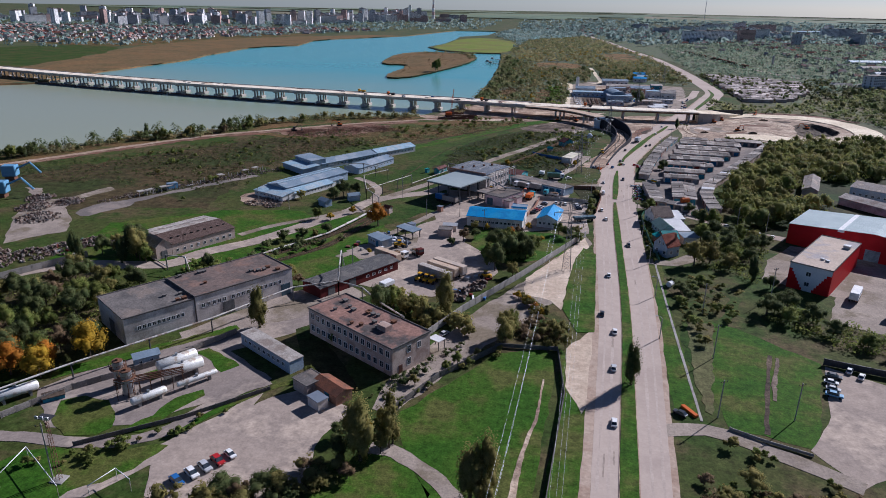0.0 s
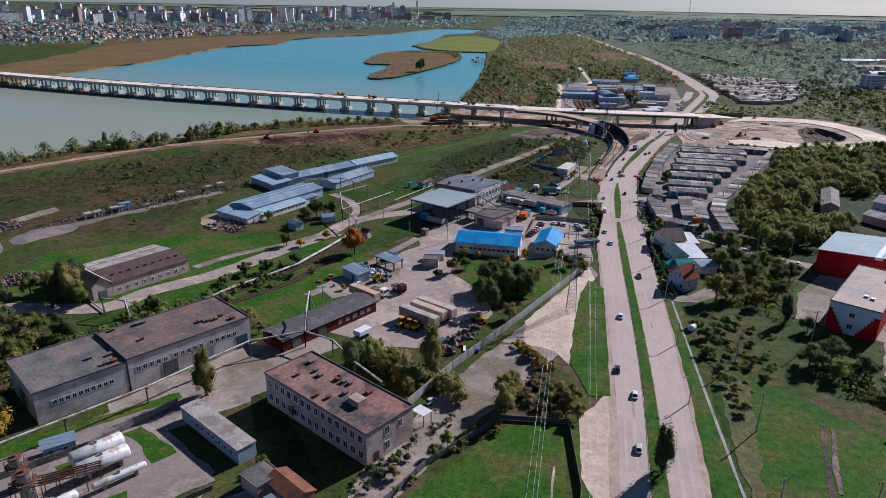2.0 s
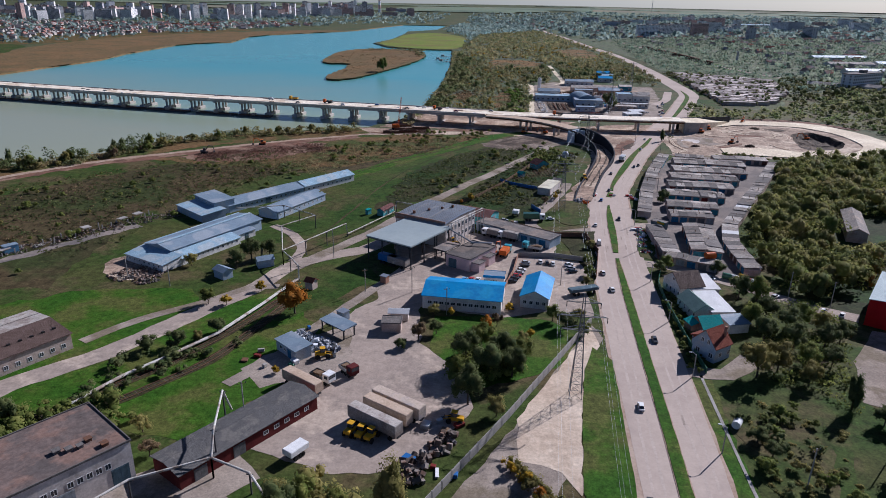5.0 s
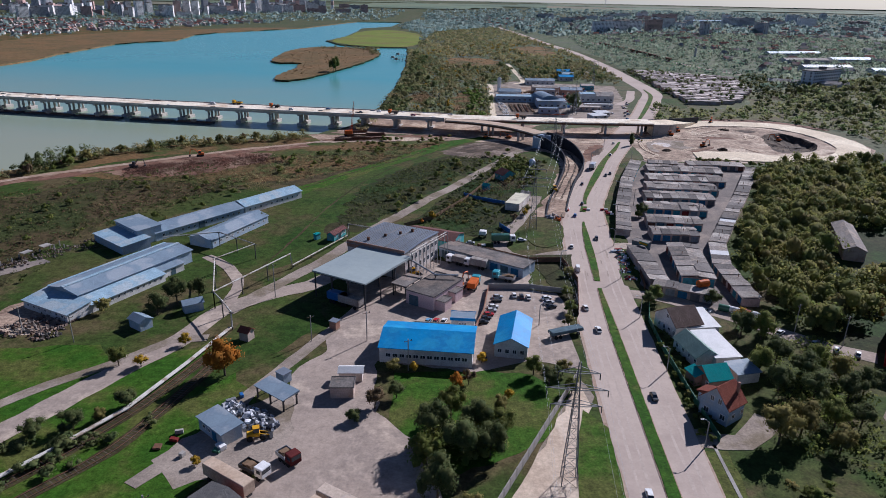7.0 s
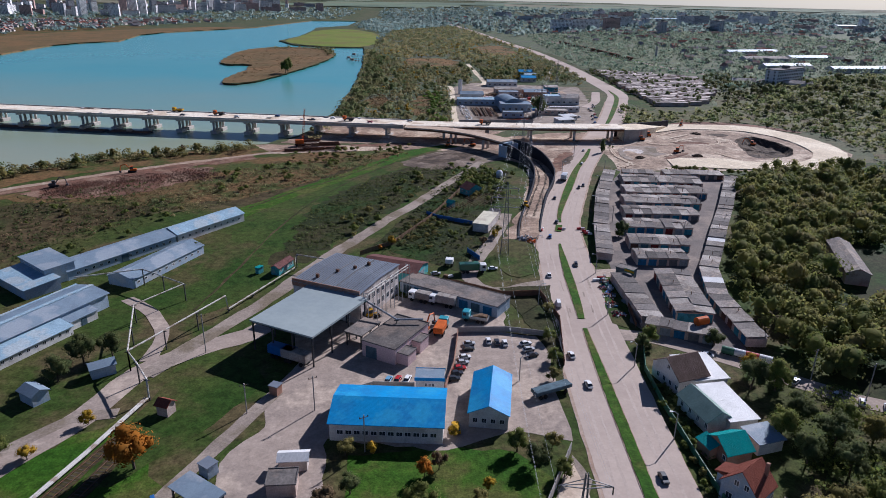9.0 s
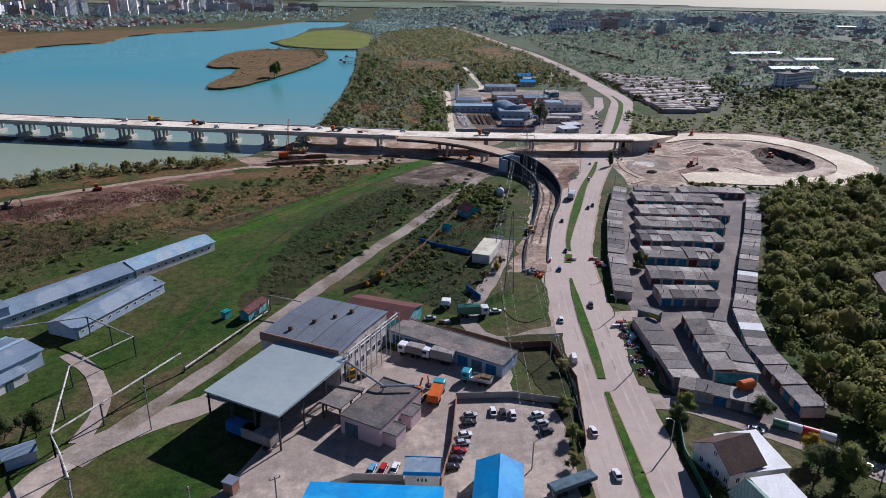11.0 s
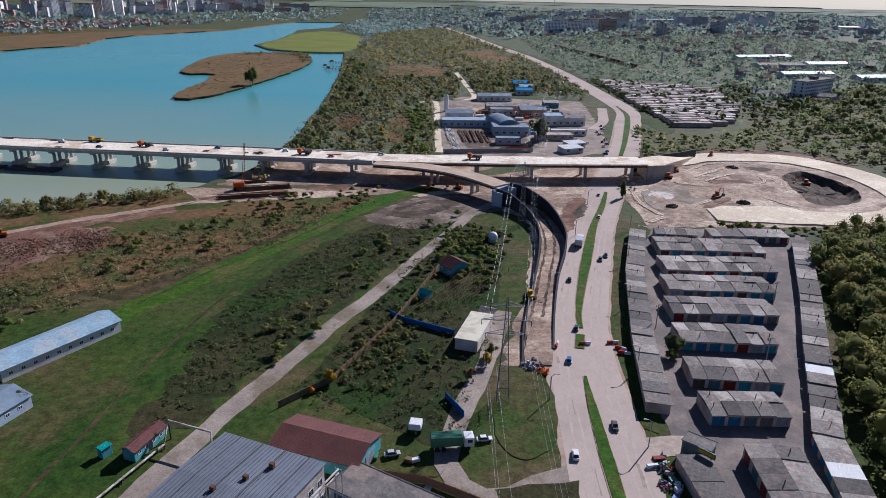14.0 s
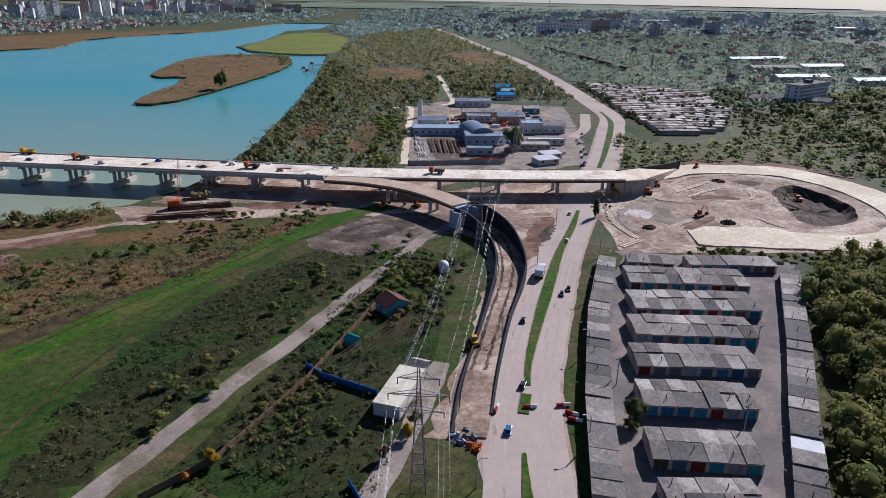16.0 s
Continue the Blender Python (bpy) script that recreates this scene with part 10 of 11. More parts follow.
def pipeline(pts, r, label, posts=True, gap=9.0, mat="pipe", n=1):
    e = thing("pipeline", pts[0][0], pts[0][1], 0, 0, label, "pipeline")
    o = Vector((pts[0][0], pts[0][1], 0))
    P = [Vector(p) - o for p in pts]
    for k in range(n):
        bm = bmesh.new()
        tube(bm, [p + Vector((0.45 * k * (1 if r < 0.3 else 2), 0, 0)) for p in P], r, 8)
        part("pipe", bm, M[mat], e)
    if posts:
        for a, b in zip(P, P[1:]):
            d = b - a
            if Vector((d.x, d.y, 0)).length < 3:
                continue
            m = max(1, int(d.length / gap))
            for k in range(m):
                p = a + d * (k / m)
                bm = boxes((p.x - 0.12, p.x + 0.12, p.y - 0.12, p.y + 0.12, 0, max(0.2, p.z - r)), (p.x - 0.6, p.x + 0.6, p.y - 0.1, p.y + 0.1, max(0.05, p.z - r - 0.15), max(0.1, p.z - r)))
                part("support", bm, M["steel_dark"], e)


pipeline([(-112, 98, 4), (-103, 113, 4), (-93, 127, 4), (-84, 140, 4), (-78, 151, 4), (-71, 162, 4.4), (-60, 169, 4.4), (-52, 166, 4.4), (-44, 157, 4.4), (-36, 150, 4.4)], 0.22, "pale overhead steam pipe on posts")
pipeline([(-60, 169, 4.4), (-60.5, 172, 8), (-64, 184, 8), (-64.5, 188, 1)], 0.2, "pale overhead pipe over the shed roof")
pipeline([(-98, 186, 0.9), (-93, 198, 0.9), (-88, 206, 0.9), (-81, 219, 0.9), (-76, 237, 0.9), (-72, 254, 0.9)], 0.26, "long pale heating pipe near the ground", True, 7, "pipe", 2)
pipeline([(-71.4, 254.3, 0.9), (-71.4, 254.6, 5), (-76, 261, 5), (-80, 266, 5), (-66.8, 294.5, 5), (-66.6, 295, 1.0), (-54.6, 323, 1.0), (-54.4, 326, 4.2), (-45.4, 322.3, 4.2), (-45.2, 321, 1)], 0.2, "pale overhead pipe with a portal over the road")
pipeline([(-80, 266, 5), (-88, 289, 5), (-80, 302, 5), (-95, 312, 5), (-111, 306, 5)], 0.18, "pale overhead pipe to the barns")
pipeline([(-128, 183, 0.6), (-119, 177, 0.6), (-118.6, 176, 5), (-112, 176, 5), (-108, 172, 0.8)], 0.2, "pale pipe looping over the road")
pipeline([(-31.5, 288.5, 7.6), (-22, 281, 5.2), (-15.6, 281.2, 5.2)], 0.25, "steel pipe bridge between the buildings", True, 8, "steel")
gan = thing("steel_gantry", -30.6, 287.2, 0, 62, "tall steel pipe gantry beside the warehouse", "gantry")
for k in range(6):
    bm = bmesh.new()
    for yy in (-0.3, -1.5):
        beam(bm, (k * 4.2, yy, 0), (k * 4.2, yy, 9.6), 0.1)
    beam(bm, (k * 4.2, -0.3, 9.4), (k * 4.2, -1.5, 9.4), 0.08)
    part("frame", bm, M["steel"], gan)
for zz in (8.6, 9.4):
    bm = bmesh.new()
    beam(bm, (0, -0.9, zz), (21, -0.9, zz), 0.16, 8)
    part("pipe", bm, M["pipe"], gan)


def rails(pts, label):
    e = thing("railway_track", 0, 0, 0, 0, label, "railway", "", "structure")
    line = smooth_line([(*p, 0) for p in pts], 0.8)
    sl = part("sleeper", boxes((-0.10, 0.10, -1.15, 1.15, 0.03, 0.115)), M["old_sleeper"], e)
    first = True
    L, R = [], []
    for i, p in enumerate(line):
        d = (line[min(i + 1, len(line) - 1)] - line[max(i - 1, 0)]).normalized()
        at = pose(p.x, p.y, 0, 0, 0, math.degrees(math.atan2(d.y, d.x)))
        if first:
            sl.matrix_basis = at
            first = False
        elif i < 150:
            again(sl, at)
        s = Vector((-d.y, d.x, 0)) * 0.76
        L.append(p + s + Vector((0, 0, 0.28)))
        R.append(p - s + Vector((0, 0, 0.28)))
    for q in (L, R):
        bm = bmesh.new()
        tube(bm, q[::4] + [q[-1]], 0.07, 4)
        part("rail", bm, M["rust"], e)
    ribbon("track_bed", pts, 3.0, 0.09, M["weed_field"], label="brown cinder bed of the sidings", category="track bed", rough=0.3)


rails([(-104, 178), (-97, 189), (-91, 198), (-86, 206), (-79, 221), (-72, 243)], "rusty railway siding in the grass")
rails([(-92, 186), (-85, 196), (-78, 207), (-74, 221), (-69.5, 241)], "rusty railway siding in the grass")

# ---------------------------------------------------------------- building-site gear and clutter
cr = thing("crawler_crane", -84, 498, 0, 20, "orange crawler crane with a lattice boom", "crane")
part("body", soft_box(-2.5, 2, -1.4, 1.4, 1.2, 3.4, 0.2, 1), M["orange"], cr)
for s in (-1.5, 1.5):
    part("track", soft_box(-2.6, 2.6, s - 0.4, s + 0.4, 0, 1.1, 0.3, 2), M["black"], cr)
bm = bmesh.new()
for sx in (-0.5, 0.5):
    for sy in (-0.5, 0.5):
        beam(bm, (1.5 + sx, sy, 2.5), (3.5 + sx * 0.4, sy * 0.4, 20), 0.07, 4)
for k in range(12):
    z0, z1 = 2.5 + k * 1.45, 2.5 + (k + 1) * 1.45
    x0, x1 = 1.5 + 2 * k / 12, 1.5 + 2 * (k + 1) / 12
    beam(bm, (x0 - 0.45, -0.45, z0), (x1 + 0.45, -0.45, z1), 0.05, 3)
    beam(bm, (x0 + 0.45, 0.45, z0), (x1 - 0.45, 0.45, z1), 0.05, 3)
part("boom", bm, M["orange"], cr)


def barge(x, y, rz, L, w, label="flat dark work barge moored by the bridge"):
    e = thing("barge", x, y, WATER_Z, rz, label, "barge", "barges")
    part("hull", soft_box(-L / 2, L / 2, -w / 2, w / 2, -0.6, 0.9, 0.2, 1), M["steel_dark"], e)
    part("deck", boxes((-L / 2 + 0.4, L / 2 - 0.4, -w / 2 + 0.4, w / 2 - 0.4, 0.903, 0.98)), M["rust"], e)
    part("deck_box", boxes((-2, 1, -1, 1, 0.98, 2.4)), M["brown_deck"], e)


deck_rnd = random.Random(91)
DECK_KINDS = []
for nm, lab, rows, mt in (("timber_stack", "stack of pale formwork timber on the bridge deck", [(-1.6, 1.6, k * 0.36 - 0.9, k * 0.36 - 0.6, 0.0, 0.34) for k in range(5)], "wood"),
                          ("formwork_panel", "dark formwork panels lying on the bridge deck", [(-1.3, 1.3, -0.9, 0.9, k * 0.12, k * 0.12 + 0.1) for k in range(3)], "steel_dark"),
                          ("steel_bundle", "bundle of rusty steel bars on the bridge deck", [(-3.2, 3.2, k * 0.3 - 0.6, k * 0.3 - 0.42, 0.0, 0.18) for k in range(4)], "rust"),
                          ("concrete_block", "pale concrete blocks on the bridge deck", [(-0.9 + k, -0.1 + k, -0.4, 0.4, 0.0, 0.6) for k in range(2)], "white")):
    e = thing(nm, 0, 0, 8.02, 0, lab, "building material", "materials on the bridge")
    for row in rows:
        part({"timber_stack": "plank", "formwork_panel": "panel", "steel_bundle": "bar", "concrete_block": "block"}[nm], boxes(row), M[mt], e)
    DECK_KINDS.append(e)
deck_line = smooth_line([(*p, 0) for p in beside(DECK[2:], 0, 0)], 4.0)
for k in range(30):
    p = deck_line[deck_rnd.randrange(len(deck_line) - 1)]
    m = pose(p.x, p.y + deck_rnd.choice((-7.6, -6.8, -2.0, 1.5, 6.6, 7.4)) + deck_rnd.uniform(-0.5, 0.5), 8.02, 0, 0, -9 + deck_rnd.uniform(-12, 12))
    if k < 4:
        DECK_KINDS[k].matrix_basis = m
    else:
        src = DECK_KINDS[deck_rnd.randrange(4)]
        keep = src.matrix_basis.copy()
        src.matrix_basis = Matrix.Identity(4)
        copy_thing(src, m)
        src.matrix_basis = keep


for x, y, L in ((-192, 537, 26), (-222, 542, 30), (-262, 549, 34), (-300, 556, 36), (-338, 563, 34), (-376, 570, 34), (-414, 578, 34), (-452, 587, 34), (-490, 597, 34), (-525, 606, 30)):
    barge(x, y, -11 if x > -330 else -14, L, 7)


def pile(name, x, y, r, h, mat, label, n=40, seed=1, size=0.5):
    """A heap of broken pieces, as one loose mass."""
    rnd = random.Random(seed + int(x))
    bm = bmesh.new()
    for k in range(n):
        a, q = rnd.uniform(0, 6.28), r * math.sqrt(rnd.random())
        z = h * (1 - q / r) * rnd.random()
        s = size * rnd.uniform(0.5, 1.5)
        m = Matrix.Translation((q * math.cos(a), q * math.sin(a), z + s * 0.3)) @ Euler((rnd.random() * 3, rnd.random() * 3, rnd.random() * 3)).to_matrix().to_4x4()
        vs = [bm.verts.new(m @ Vector((sx * s, sy * s * 0.7, sz * s * 0.5))) for sx in (-1, 1) for sy in (-1, 1) for sz in (-1, 1)]
        for f in ((0, 1, 3, 2), (4, 6, 7, 5), (0, 4, 5, 1), (2, 3, 7, 6), (0, 2, 6, 4), (1, 5, 7, 3)):
            bm.faces.new([vs[i] for i in f])
    o = link(bm, name, M[mat], at=pose(x, y, 0))
    return tagged(o, label, "heap", "", "stuff")


M["bags"] = surface("bags", (0.55, 0.56, 0.58), (0.12, 0.13, 0.15), 0.5, island=0.7, coord="O", fine=0.2)
M["mixed_scrap"] = surface("mixed_scrap", (0.15, 0.095, 0.07), (0.20, 0.18, 0.16), 0.4, island=0.5, coord="O", fine=0.2)
for x, y, r in ((-58, 219, 3.4), (-54.5, 217.5, 3.2), (-52, 216, 2.4), (-60.5, 221, 2.4)):
    pile("bag_heap", x, y, r, 1.8, "bags", "heap of white and dark plastic refuse bags", 70, 3, 0.42)
for x, y, r in ((-170, 178, 7), (-163, 186, 7), (-176, 168, 7), (-158, 194, 5), (-196, 214, 8), (-208, 226, 7), (-215, 238, 6), (-150, 196, 4), (-183, 176, 6), (-200, 236, 6)):
    pile("scrap_heap", x, y, r, 2.0, "mixed_scrap", "heap of rusty scrap and rubble", 200, 5, 0.34)
for x, y, r in ((-118, 258, 6), (-124, 252, 5), (-116, 250, 4)):
    pile("rubble_heap", x, y, r, 0.9, "mixed_scrap", "low heap of rubble and timber by the barn", 100, 7, 0.3)
for i in range(26):
    u = i / 25
    pile("rubble_bank", -186 + 50 * u, 240 + 72 * u + (i % 3) * 3, 3.0, 0.9, "mixed_scrap", "broken wall of rubble across the field", 30, i, 0.24)
trestle = thing("ruined_trestle", -177.3, 249.8, 0, 61.5, "ruined concrete trestle with broken posts and slabs", "ruin")
tr_rnd = random.Random(64)
for k in range(21):
    x = k * 3.3 + tr_rnd.uniform(-0.4, 0.4)
    for y in (-1.2, 1.2):
        if tr_rnd.random() < 0.8:
            h_ = tr_rnd.uniform(0.9, 2.1)
            part("post", boxes((x - 0.16, x + 0.16, y - 0.16, y + 0.16, 0, h_)), M["concrete"], trestle)
    if tr_rnd.random() < 0.65:
        part("slab", boxes((-1.5, 1.5, -1.3, 1.3, 0, 0.18)), M["concrete"], trestle, at=pose(x + 1.6, tr_rnd.uniform(-0.3, 0.3), tr_rnd.choice((0.12, 2.0, 1.9)), tr_rnd.uniform(-4, 4), tr_rnd.uniform(-5, 5), tr_rnd.uniform(-6, 6)))
building("hut", (-170.6, 262.6), (-168.2, 266.0), 2.6, 2.4, "paint_lightblue", "roof_bluegrey", "small blue hut beside the ruined trestle", parapet=0, category="hut")
ribbon("silt_strip", [(-186, 228), (-178, 240), (-166, 260), (-154, 280), (-144, 296)], 4.5, 0.06, M["yard_dark"], label="grey silted strip along the ruined trestle", category="strip", rough=1.0)
for i in range(22):
    rr = random.Random(i)
    soil_u = rr.random()
    pile("soil_clods", -176 + 60 * soil_u + rr.uniform(-6, 6), 402 + 36 * soil_u + rr.uniform(-7, 7), 9, 0.6, "red_soil", "clods of churned reddish soil", 170, i, 0.22)
for x, y in ((-27, 176), (-24.5, 178), (-22, 182), (-20.5, 185), (-25.5, 173)):
    pile("machine_scrap", x, y, 2.2, 1.6, "mixed_scrap", "old machine parts against the wall", 26, 11, 0.5)
pile("bag_heap", 19, 352, 2.4, 0.9, "bags", "heap of white bags at the ramp end", 24, 2, 0.4)
pile("bag_heap", 21, 349, 1.8, 0.8, "orange", "red plastic barrier blocks in a heap", 10, 4, 0.4)
for i, (x, y) in enumerate([(35.5, 300), (36.5, 306), (36, 294), (36.8, 311), (37.2, 316)]):
    for k, (mm, lab) in enumerate((("mixed_scrap", "brown scrap and timber beside the garages"), ("paint_red", "red plastic and metal scrap beside the garages"), ("white", "white plastic scrap beside the garages"), ("door_a", "blue metal scrap beside the garages"))):
        pile("scrap_heap", x + 0.5 * math.cos(k * 1.7 + i), y + 0.8 * math.sin(k * 1.7 + i), 1.7, 0.9, mm, lab, 40 if k == 0 else 12, 8 + i * 5 + k, 0.22)
for i, (x, y, r) in enumerate([(96, 474, 2.5), (128, 480, 2.5), (150, 540, 3)]):
    pile("spoil_heap", x, y, r, 1.3, "pit", "dark heap of dug spoil", 120, i, 0.4)
for x, y in ((-250, 262), (-232, 236)):
    e = thing("scrap_crane", x, y, 0, 20, "blue-painted scrap yard crane", "crane")
    part("cabin", soft_box(-3, 3, -2.5, 2.5, 2, 7, 0.3, 1), M["paint_lightblue"], e)
    bm = bmesh.new()
    tube(bm, [(2, 0, 5), (9, 0, 8), (13, 0, 3)], 0.5, 6)
    part("arm", bm, M["paint_lightblue"], e)
    part("base", boxes((-2, 2, -2, 2, 0, 2)), M["rust"], e)


def barrier(x, y, rz, mats=("paint_red", "white")):
    e = thing("road_barrier", x, y, 0.11, rz, "red and white plastic road barrier", "barrier", "road barriers")
    for k in range(2):
        part("block", soft_box(-1.5 + 1.5 * k, -0.05 + 1.5 * k, -0.25, 0.25, 0, 0.8, 0.1, 1), M[mats[k]], e)


for x, y, r in ((33.6, 361.5, 5), (40.6, 362.0, 5), (41.8, 359.0, -30), (42.0, 356.8, -20), (26.6, 361, 70), (85, 508, 20)):
    barrier(x, y, r)
dome = thing("garden_dome", 18.5, 434.5, 0, 0, "small white and blue domed pavilion", "pavilion")
bm = bmesh.new()
bmesh.ops.create_uvsphere(bm, u_segments=14, v_segments=8, radius=1.7, matrix=Matrix.Translation((0, 0, 1.8)))
part("dome", bm, M["white"], dome, smooth=True)
bm = bmesh.new()
beam(bm, (0, 0, 0), (0, 0, 1.9), 1.55, 12)
part("wall", bm, M["plaster_blue"], dome)
for i in range(9):
    e = thing("trellis", -9 + i * 2.1, 379 + i * 1.0, 0, 58, "timber vine trellis frame", "trellis", "vine trellises")
    for k in range(5):
        part("post", boxes((k * 6.0 - 0.06, k * 6.0 + 0.06, -0.06, 0.06, 0, 1.8)), M["wood"], e)
    part("rail", boxes((0, 24, -0.04, 0.04, 1.72, 1.8)), M["wood"], e)
    part("rail", boxes((0, 24, -0.04, 0.04, 1.0, 1.06)), M["wood"], e)
sg = thing("sign_board", 44.6, 315.6, 0, -48, "green and yellow sign board on the garage hut", "sign")
part("board", boxes((-1.7, 1.7, -0.1, 0.0, 2.9, 4.1)), M["paint_green"], sg)
part("stripe", boxes((-1.5, 1.5, -0.14, -0.1, 3.2, 3.8)), M["yellow"], sg, "yellow lettering bar")
ob = thing("orange_board", 31.0, 127, 0, -58, "long orange board lying by the road", "board")
part("board", soft_box(-2.2, 2.2, -0.5, 0.5, 0.05, 0.6, 0.05, 1), M["orange"], ob)
for x, y in ((53.5, 283.4),):
    e = thing("tank_drum", x, y, 0, 20, "orange rusty tank drum on the garage roof", "drum")
    bm = bmesh.new()
    beam(bm, (-1.6, 0, 3.8), (1.6, 0, 3.8), 1.1, 14)
    part("drum", bm, M["orange"], e)
    part("stand", boxes((-1.2, 1.2, -0.6, 0.6, 2.9, 3.0)), M["steel_dark"], e)
for x, y, m in ((58.5, 272.5, "white"), (61, 271, "paint_red"), (63.5, 269.6, "white"), (56.4, 273.6, "paint_green")):
    e = thing("tank_drum", x, y, 0, -32, "painted cylindrical tank lying beside the lane", "drum")
    bm = bmesh.new()
    beam(bm, (-1.4, 0, 1.0), (1.4, 0, 1.0), 0.9, 14)
    part("drum", bm, M[m], e)
    part("stand", boxes((-1.0, 1.0, -0.5, 0.5, 0, 0.3)), M["steel_dark"], e)
tk = thing("tank_drum", 36.2, 196, 0, 60, "small white tank lying in the weeds", "drum")
bm = bmesh.new()
beam(bm, (-1.1, 0, 0.9), (1.1, 0, 0.9), 0.85, 14)
part("drum", bm, M["white"], tk)
part("stand", boxes((-0.8, 0.8, -0.4, 0.4, 0, 0.25)), M["steel_dark"], tk)
# ---------------------------------------------------------------- pipe frames and pole south of the tank yard
for pts in ([(-91.1, 79.0), (-92.3, 87.0), (-79.4, 78.8)], [(-74.3, 79.8), (-72.6, 84.8), (-68.5, 82.7)]):
    e = thing("overhead_pipeline", pts[1][0], pts[1][1], 0, 0, "white-painted overhead pipe on thin posts", "pipeline", "overhead pipelines")
    inv_e = Matrix.Translation((-pts[1][0], -pts[1][1], 0))
    for a, b in zip(pts, pts[1:]):
        bm = bmesh.new()
        beam(bm, (*a, 2.6), (*b, 2.6), 0.08, 8)
        part("pipe", bm, M["white"], e, smooth=True, at=inv_e)
    for a in pts:
        bm = bmesh.new()
        beam(bm, (*a, 0), (*a, 2.6), 0.05, 6)
        part("post", bm, M["pipe"], e, at=inv_e)
e = thing("light_mast", -82.6, 82.9, 0, 0, "thin lattice light mast on a concrete pad", "mast")
part("pad", soft_box(-1.2, 1.2, -1.2, 1.2, 0, 0.25, 0.05, 1), M["concrete"], e)
bm = bmesh.new()
for sx, sy in ((-1, -1), (1, -1), (1, 1), (-1, 1)):
    beam(bm, (0.35 * sx, 0.35 * sy, 0.25), (0.16 * sx, 0.16 * sy, 13), 0.04, 4)
for k in range(16):
    z, q = 0.3 + 0.8 * k, 0.35 - 0.19 * k / 16
    s = 1 if k % 2 else -1
    beam(bm, (-q * s, -q, z), (q * s, -q, z + 0.8), 0.025, 3)
    beam(bm, (-q * s, q, z), (q * s, q, z + 0.8), 0.025, 3)
    beam(bm, (-q, -q * s, z), (-q, q * s, z + 0.8), 0.025, 3)
    beam(bm, (q, -q * s, z), (q, q * s, z + 0.8), 0.025, 3)
part("lattice", bm, M["rust"], e, "rusty steel lattice")
part("platform", boxes((-1.3, 1.3, -0.8, 0.8, 13.0, 13.12)), M["steel_dark"], e)
for x in (-1.0, 0.0, 1.0):
    part("floodlight", soft_box(x - 0.3, x + 0.3, -1.0, -0.7, 13.12, 13.7, 0.05, 1), M["steel"], e)

# ---------------------------------------------------------------- churned ground by the ramp
for step_k, (poly, m, lab) in enumerate([([(-22, 464), (-12, 478), (2, 486), (12, 480), (2, 468), (-10, 458)], "pit", "dark churned soil"), ([(-14, 470), (-6, 480), (4, 478), (-4, 468)], "soil_grey", "pale rubble on churned soil"), ([(46, 440), (52, 455), (58, 470), (64, 486), (58, 488), (50, 470), (44, 450)], "red_soil", "brown damp soil by the ramp"),
                                         ([(52, 462), (56, 474), (62, 480), (60, 470), (55, 460)], "pit", "dark puddled soil"), ([(-60, 502), (-40, 505), (-20, 509), (-24, 500), (-50, 496)], "red_soil", "brown churned soil under the bridge"), ([(-100, 486), (-80, 492), (-62, 500), (-70, 488), (-90, 480)], "red_soil", "brown churned soil on the bank")]):
    patch("churned_soil", poly, 0.11 + 0.008 * step_k, M[m], lab, "soil", 0.8, 1.6, curve=1)
for k, pts in enumerate([[(37, 468), (38, 455), (37.4, 440), (34.8, 424), (28.6, 400), (22.6, 376)], [(39.5, 468), (41, 455), (40.6, 440), (38, 424), (31.8, 400), (25.6, 376)]]):
    ribbon("wheel_rut", pts, 0.8, 0.41 + 0.004 * k, M["pit"], label="dark wheel rut in the ramp fill", category="track", rough=0.25, step=1.5)

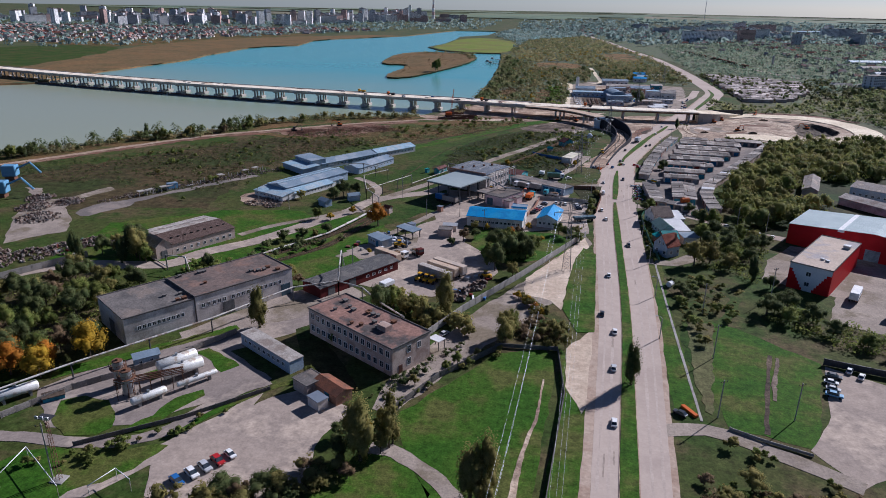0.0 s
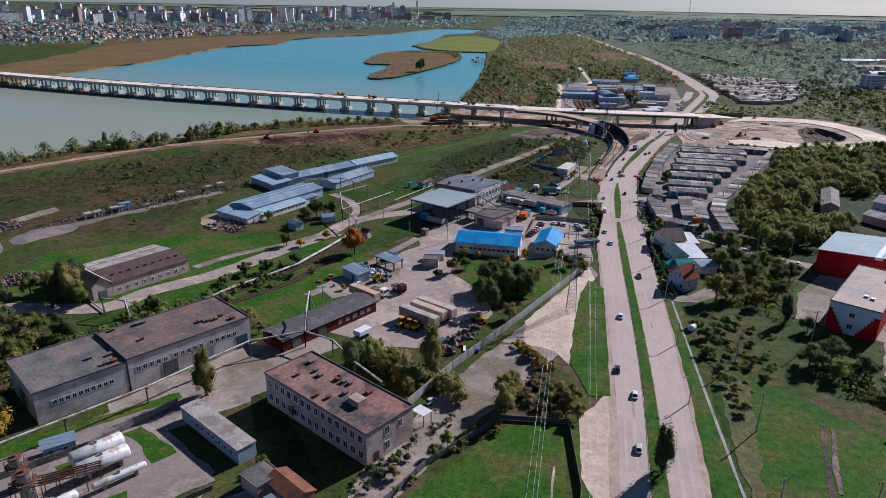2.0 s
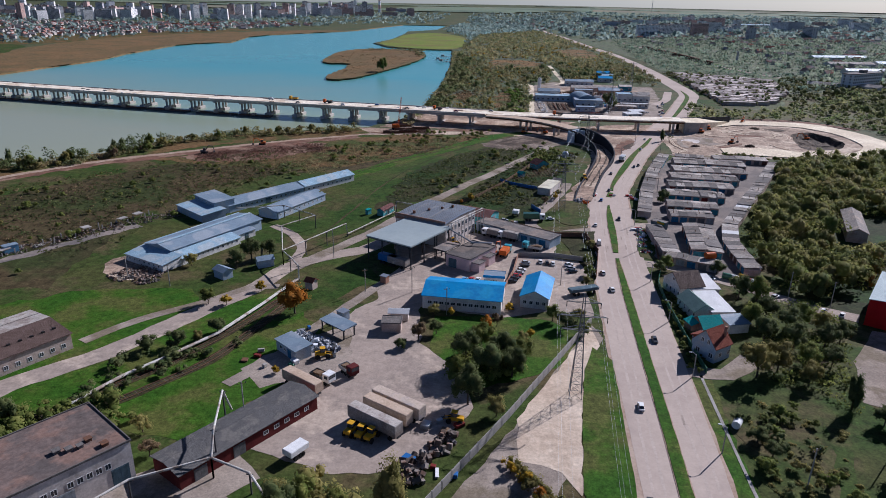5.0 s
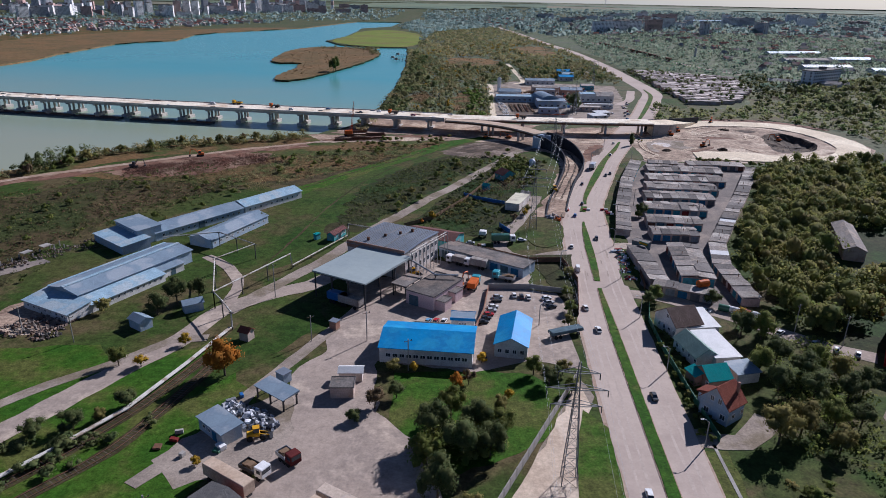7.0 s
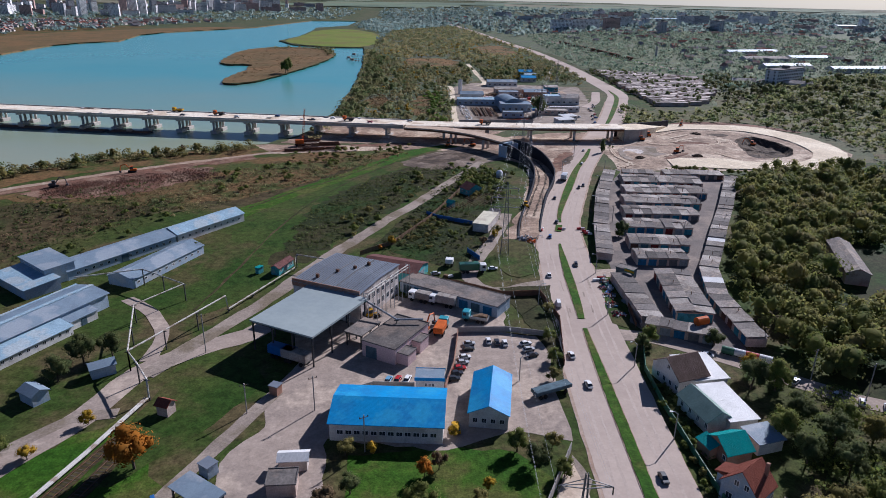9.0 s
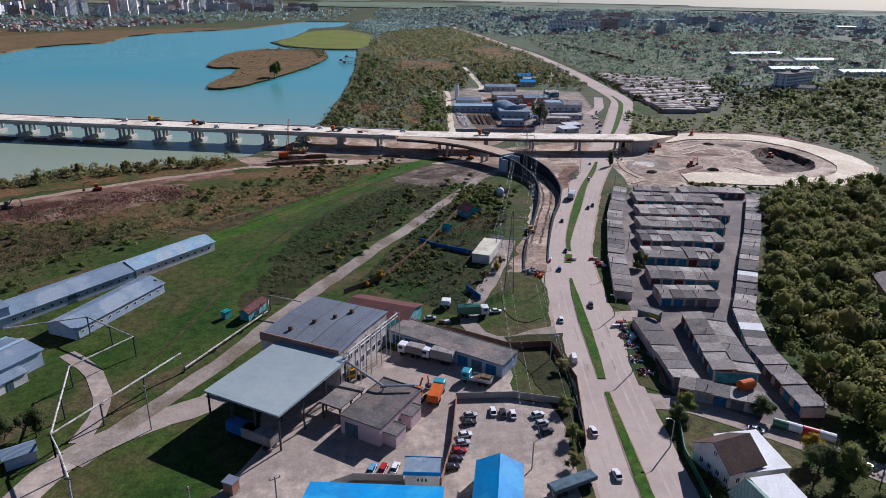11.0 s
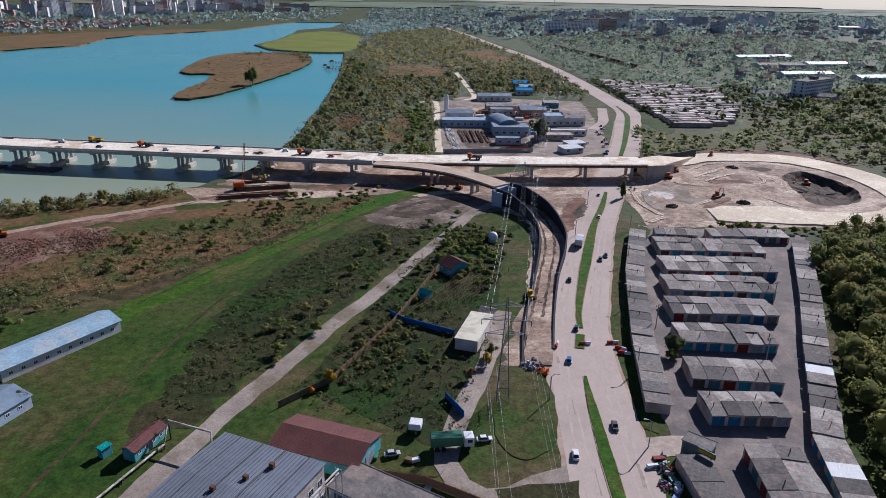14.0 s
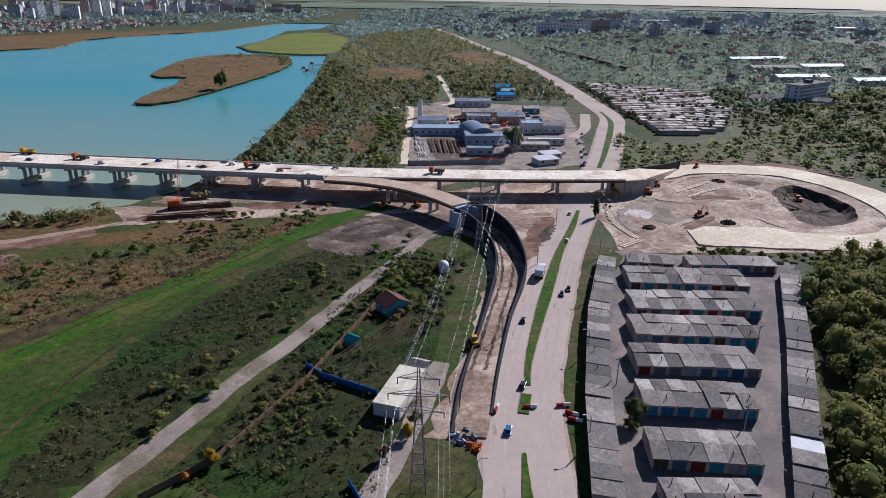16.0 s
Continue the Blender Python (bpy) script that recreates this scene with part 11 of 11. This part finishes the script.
# ---------------------------------------------------------------- ribbed roof and jetties
for k in range(28):
    x = 0.4 + k * 0.69
    part("roof_rib", tube(bmesh.new(), [(x, -0.2, 8.62), (x, 10.7, 9.10), (x, 21.6, 8.62)], 0.06, 4), M["door_f"], wh)
for x, y, rz, L in ((-97, 1010, 165, 22), (-95, 985, 170, 16), (-100, 1060, 160, 18)):
    e = thing("jetty", x, y, 0, rz, "small weathered wooden jetty reaching into the river", "jetty", "jetties")
    for k in range(int(L / 2)):
        part("plank", boxes((k * 2.0, k * 2.0 + 1.94, -1.1, 1.1, 0.0, 0.14)), M["wood"], e)
    for k in range(0, int(L), 4):
        for s in (-1, 1):
            bm = bmesh.new()
            beam(bm, (k + 0.5, s * 1.15, -2.6), (k + 0.5, s * 1.15, 0.9), 0.14, 6)
            part("post", bm, M["bark"], e)
    part("hut", boxes((L - 5, L - 1, -3.2, -1.2, 0.0, 2.3)), M["slate_pale"], e, "small grey boat hut")

# ---------------------------------------------------------------- worn marks and clutter in the yards
mark_rnd = random.Random(31)
for i in range(46):
    x0, x1, y0, y1 = [(-70, -58, 206, 226), (-30, -18, 172, 192), (-20, 2, 306, 322), (-170, -150, 178, 200), (34, 40, 286, 320)][i % 5]
    x, y = mark_rnd.uniform(x0, x1), mark_rnd.uniform(y0, y1)
    w, d, h = mark_rnd.uniform(0.4, 1.3), mark_rnd.uniform(0.3, 0.9), mark_rnd.uniform(0.3, 1.0)
    mtl = mark_rnd.choice(["wood", "rust", "paint_blue", "white", "concrete", "steel", "door_b", "paint_green"])
    o = link(soft_box(-w, w, -d, d, 0, h, 0.05, 1), "crate", M[mtl], at=pose(x, y, 0.1, 0, 0, mark_rnd.uniform(0, 180)))
    tagged(o, {"wood": "old wooden crate on the yard", "rust": "rusty steel crate on the yard", "paint_blue": "blue metal crate on the yard", "white": "white plastic crate on the yard", "concrete": "grey concrete block on the yard", "steel": "grey steel crate on the yard", "door_b": "dull red metal crate on the yard", "paint_green": "green metal crate on the yard"}[mtl], "crate", "loose crates")

e = thing("entry_canopy", -26.2, 143.6, 0, -32, "small white canopy roof over the office entry", "canopy")
part("roof", boxes((-1.7, 1.7, -1.3, 1.3, 2.6, 2.75)), M["roof_white"], e)
for sx in (-1.5, 1.5):
    for sy in (-1.1, 1.1):
        part("post", boxes((sx - 0.07, sx + 0.07, sy - 0.07, sy + 0.07, 0, 2.6)), M["steel_dark"], e)
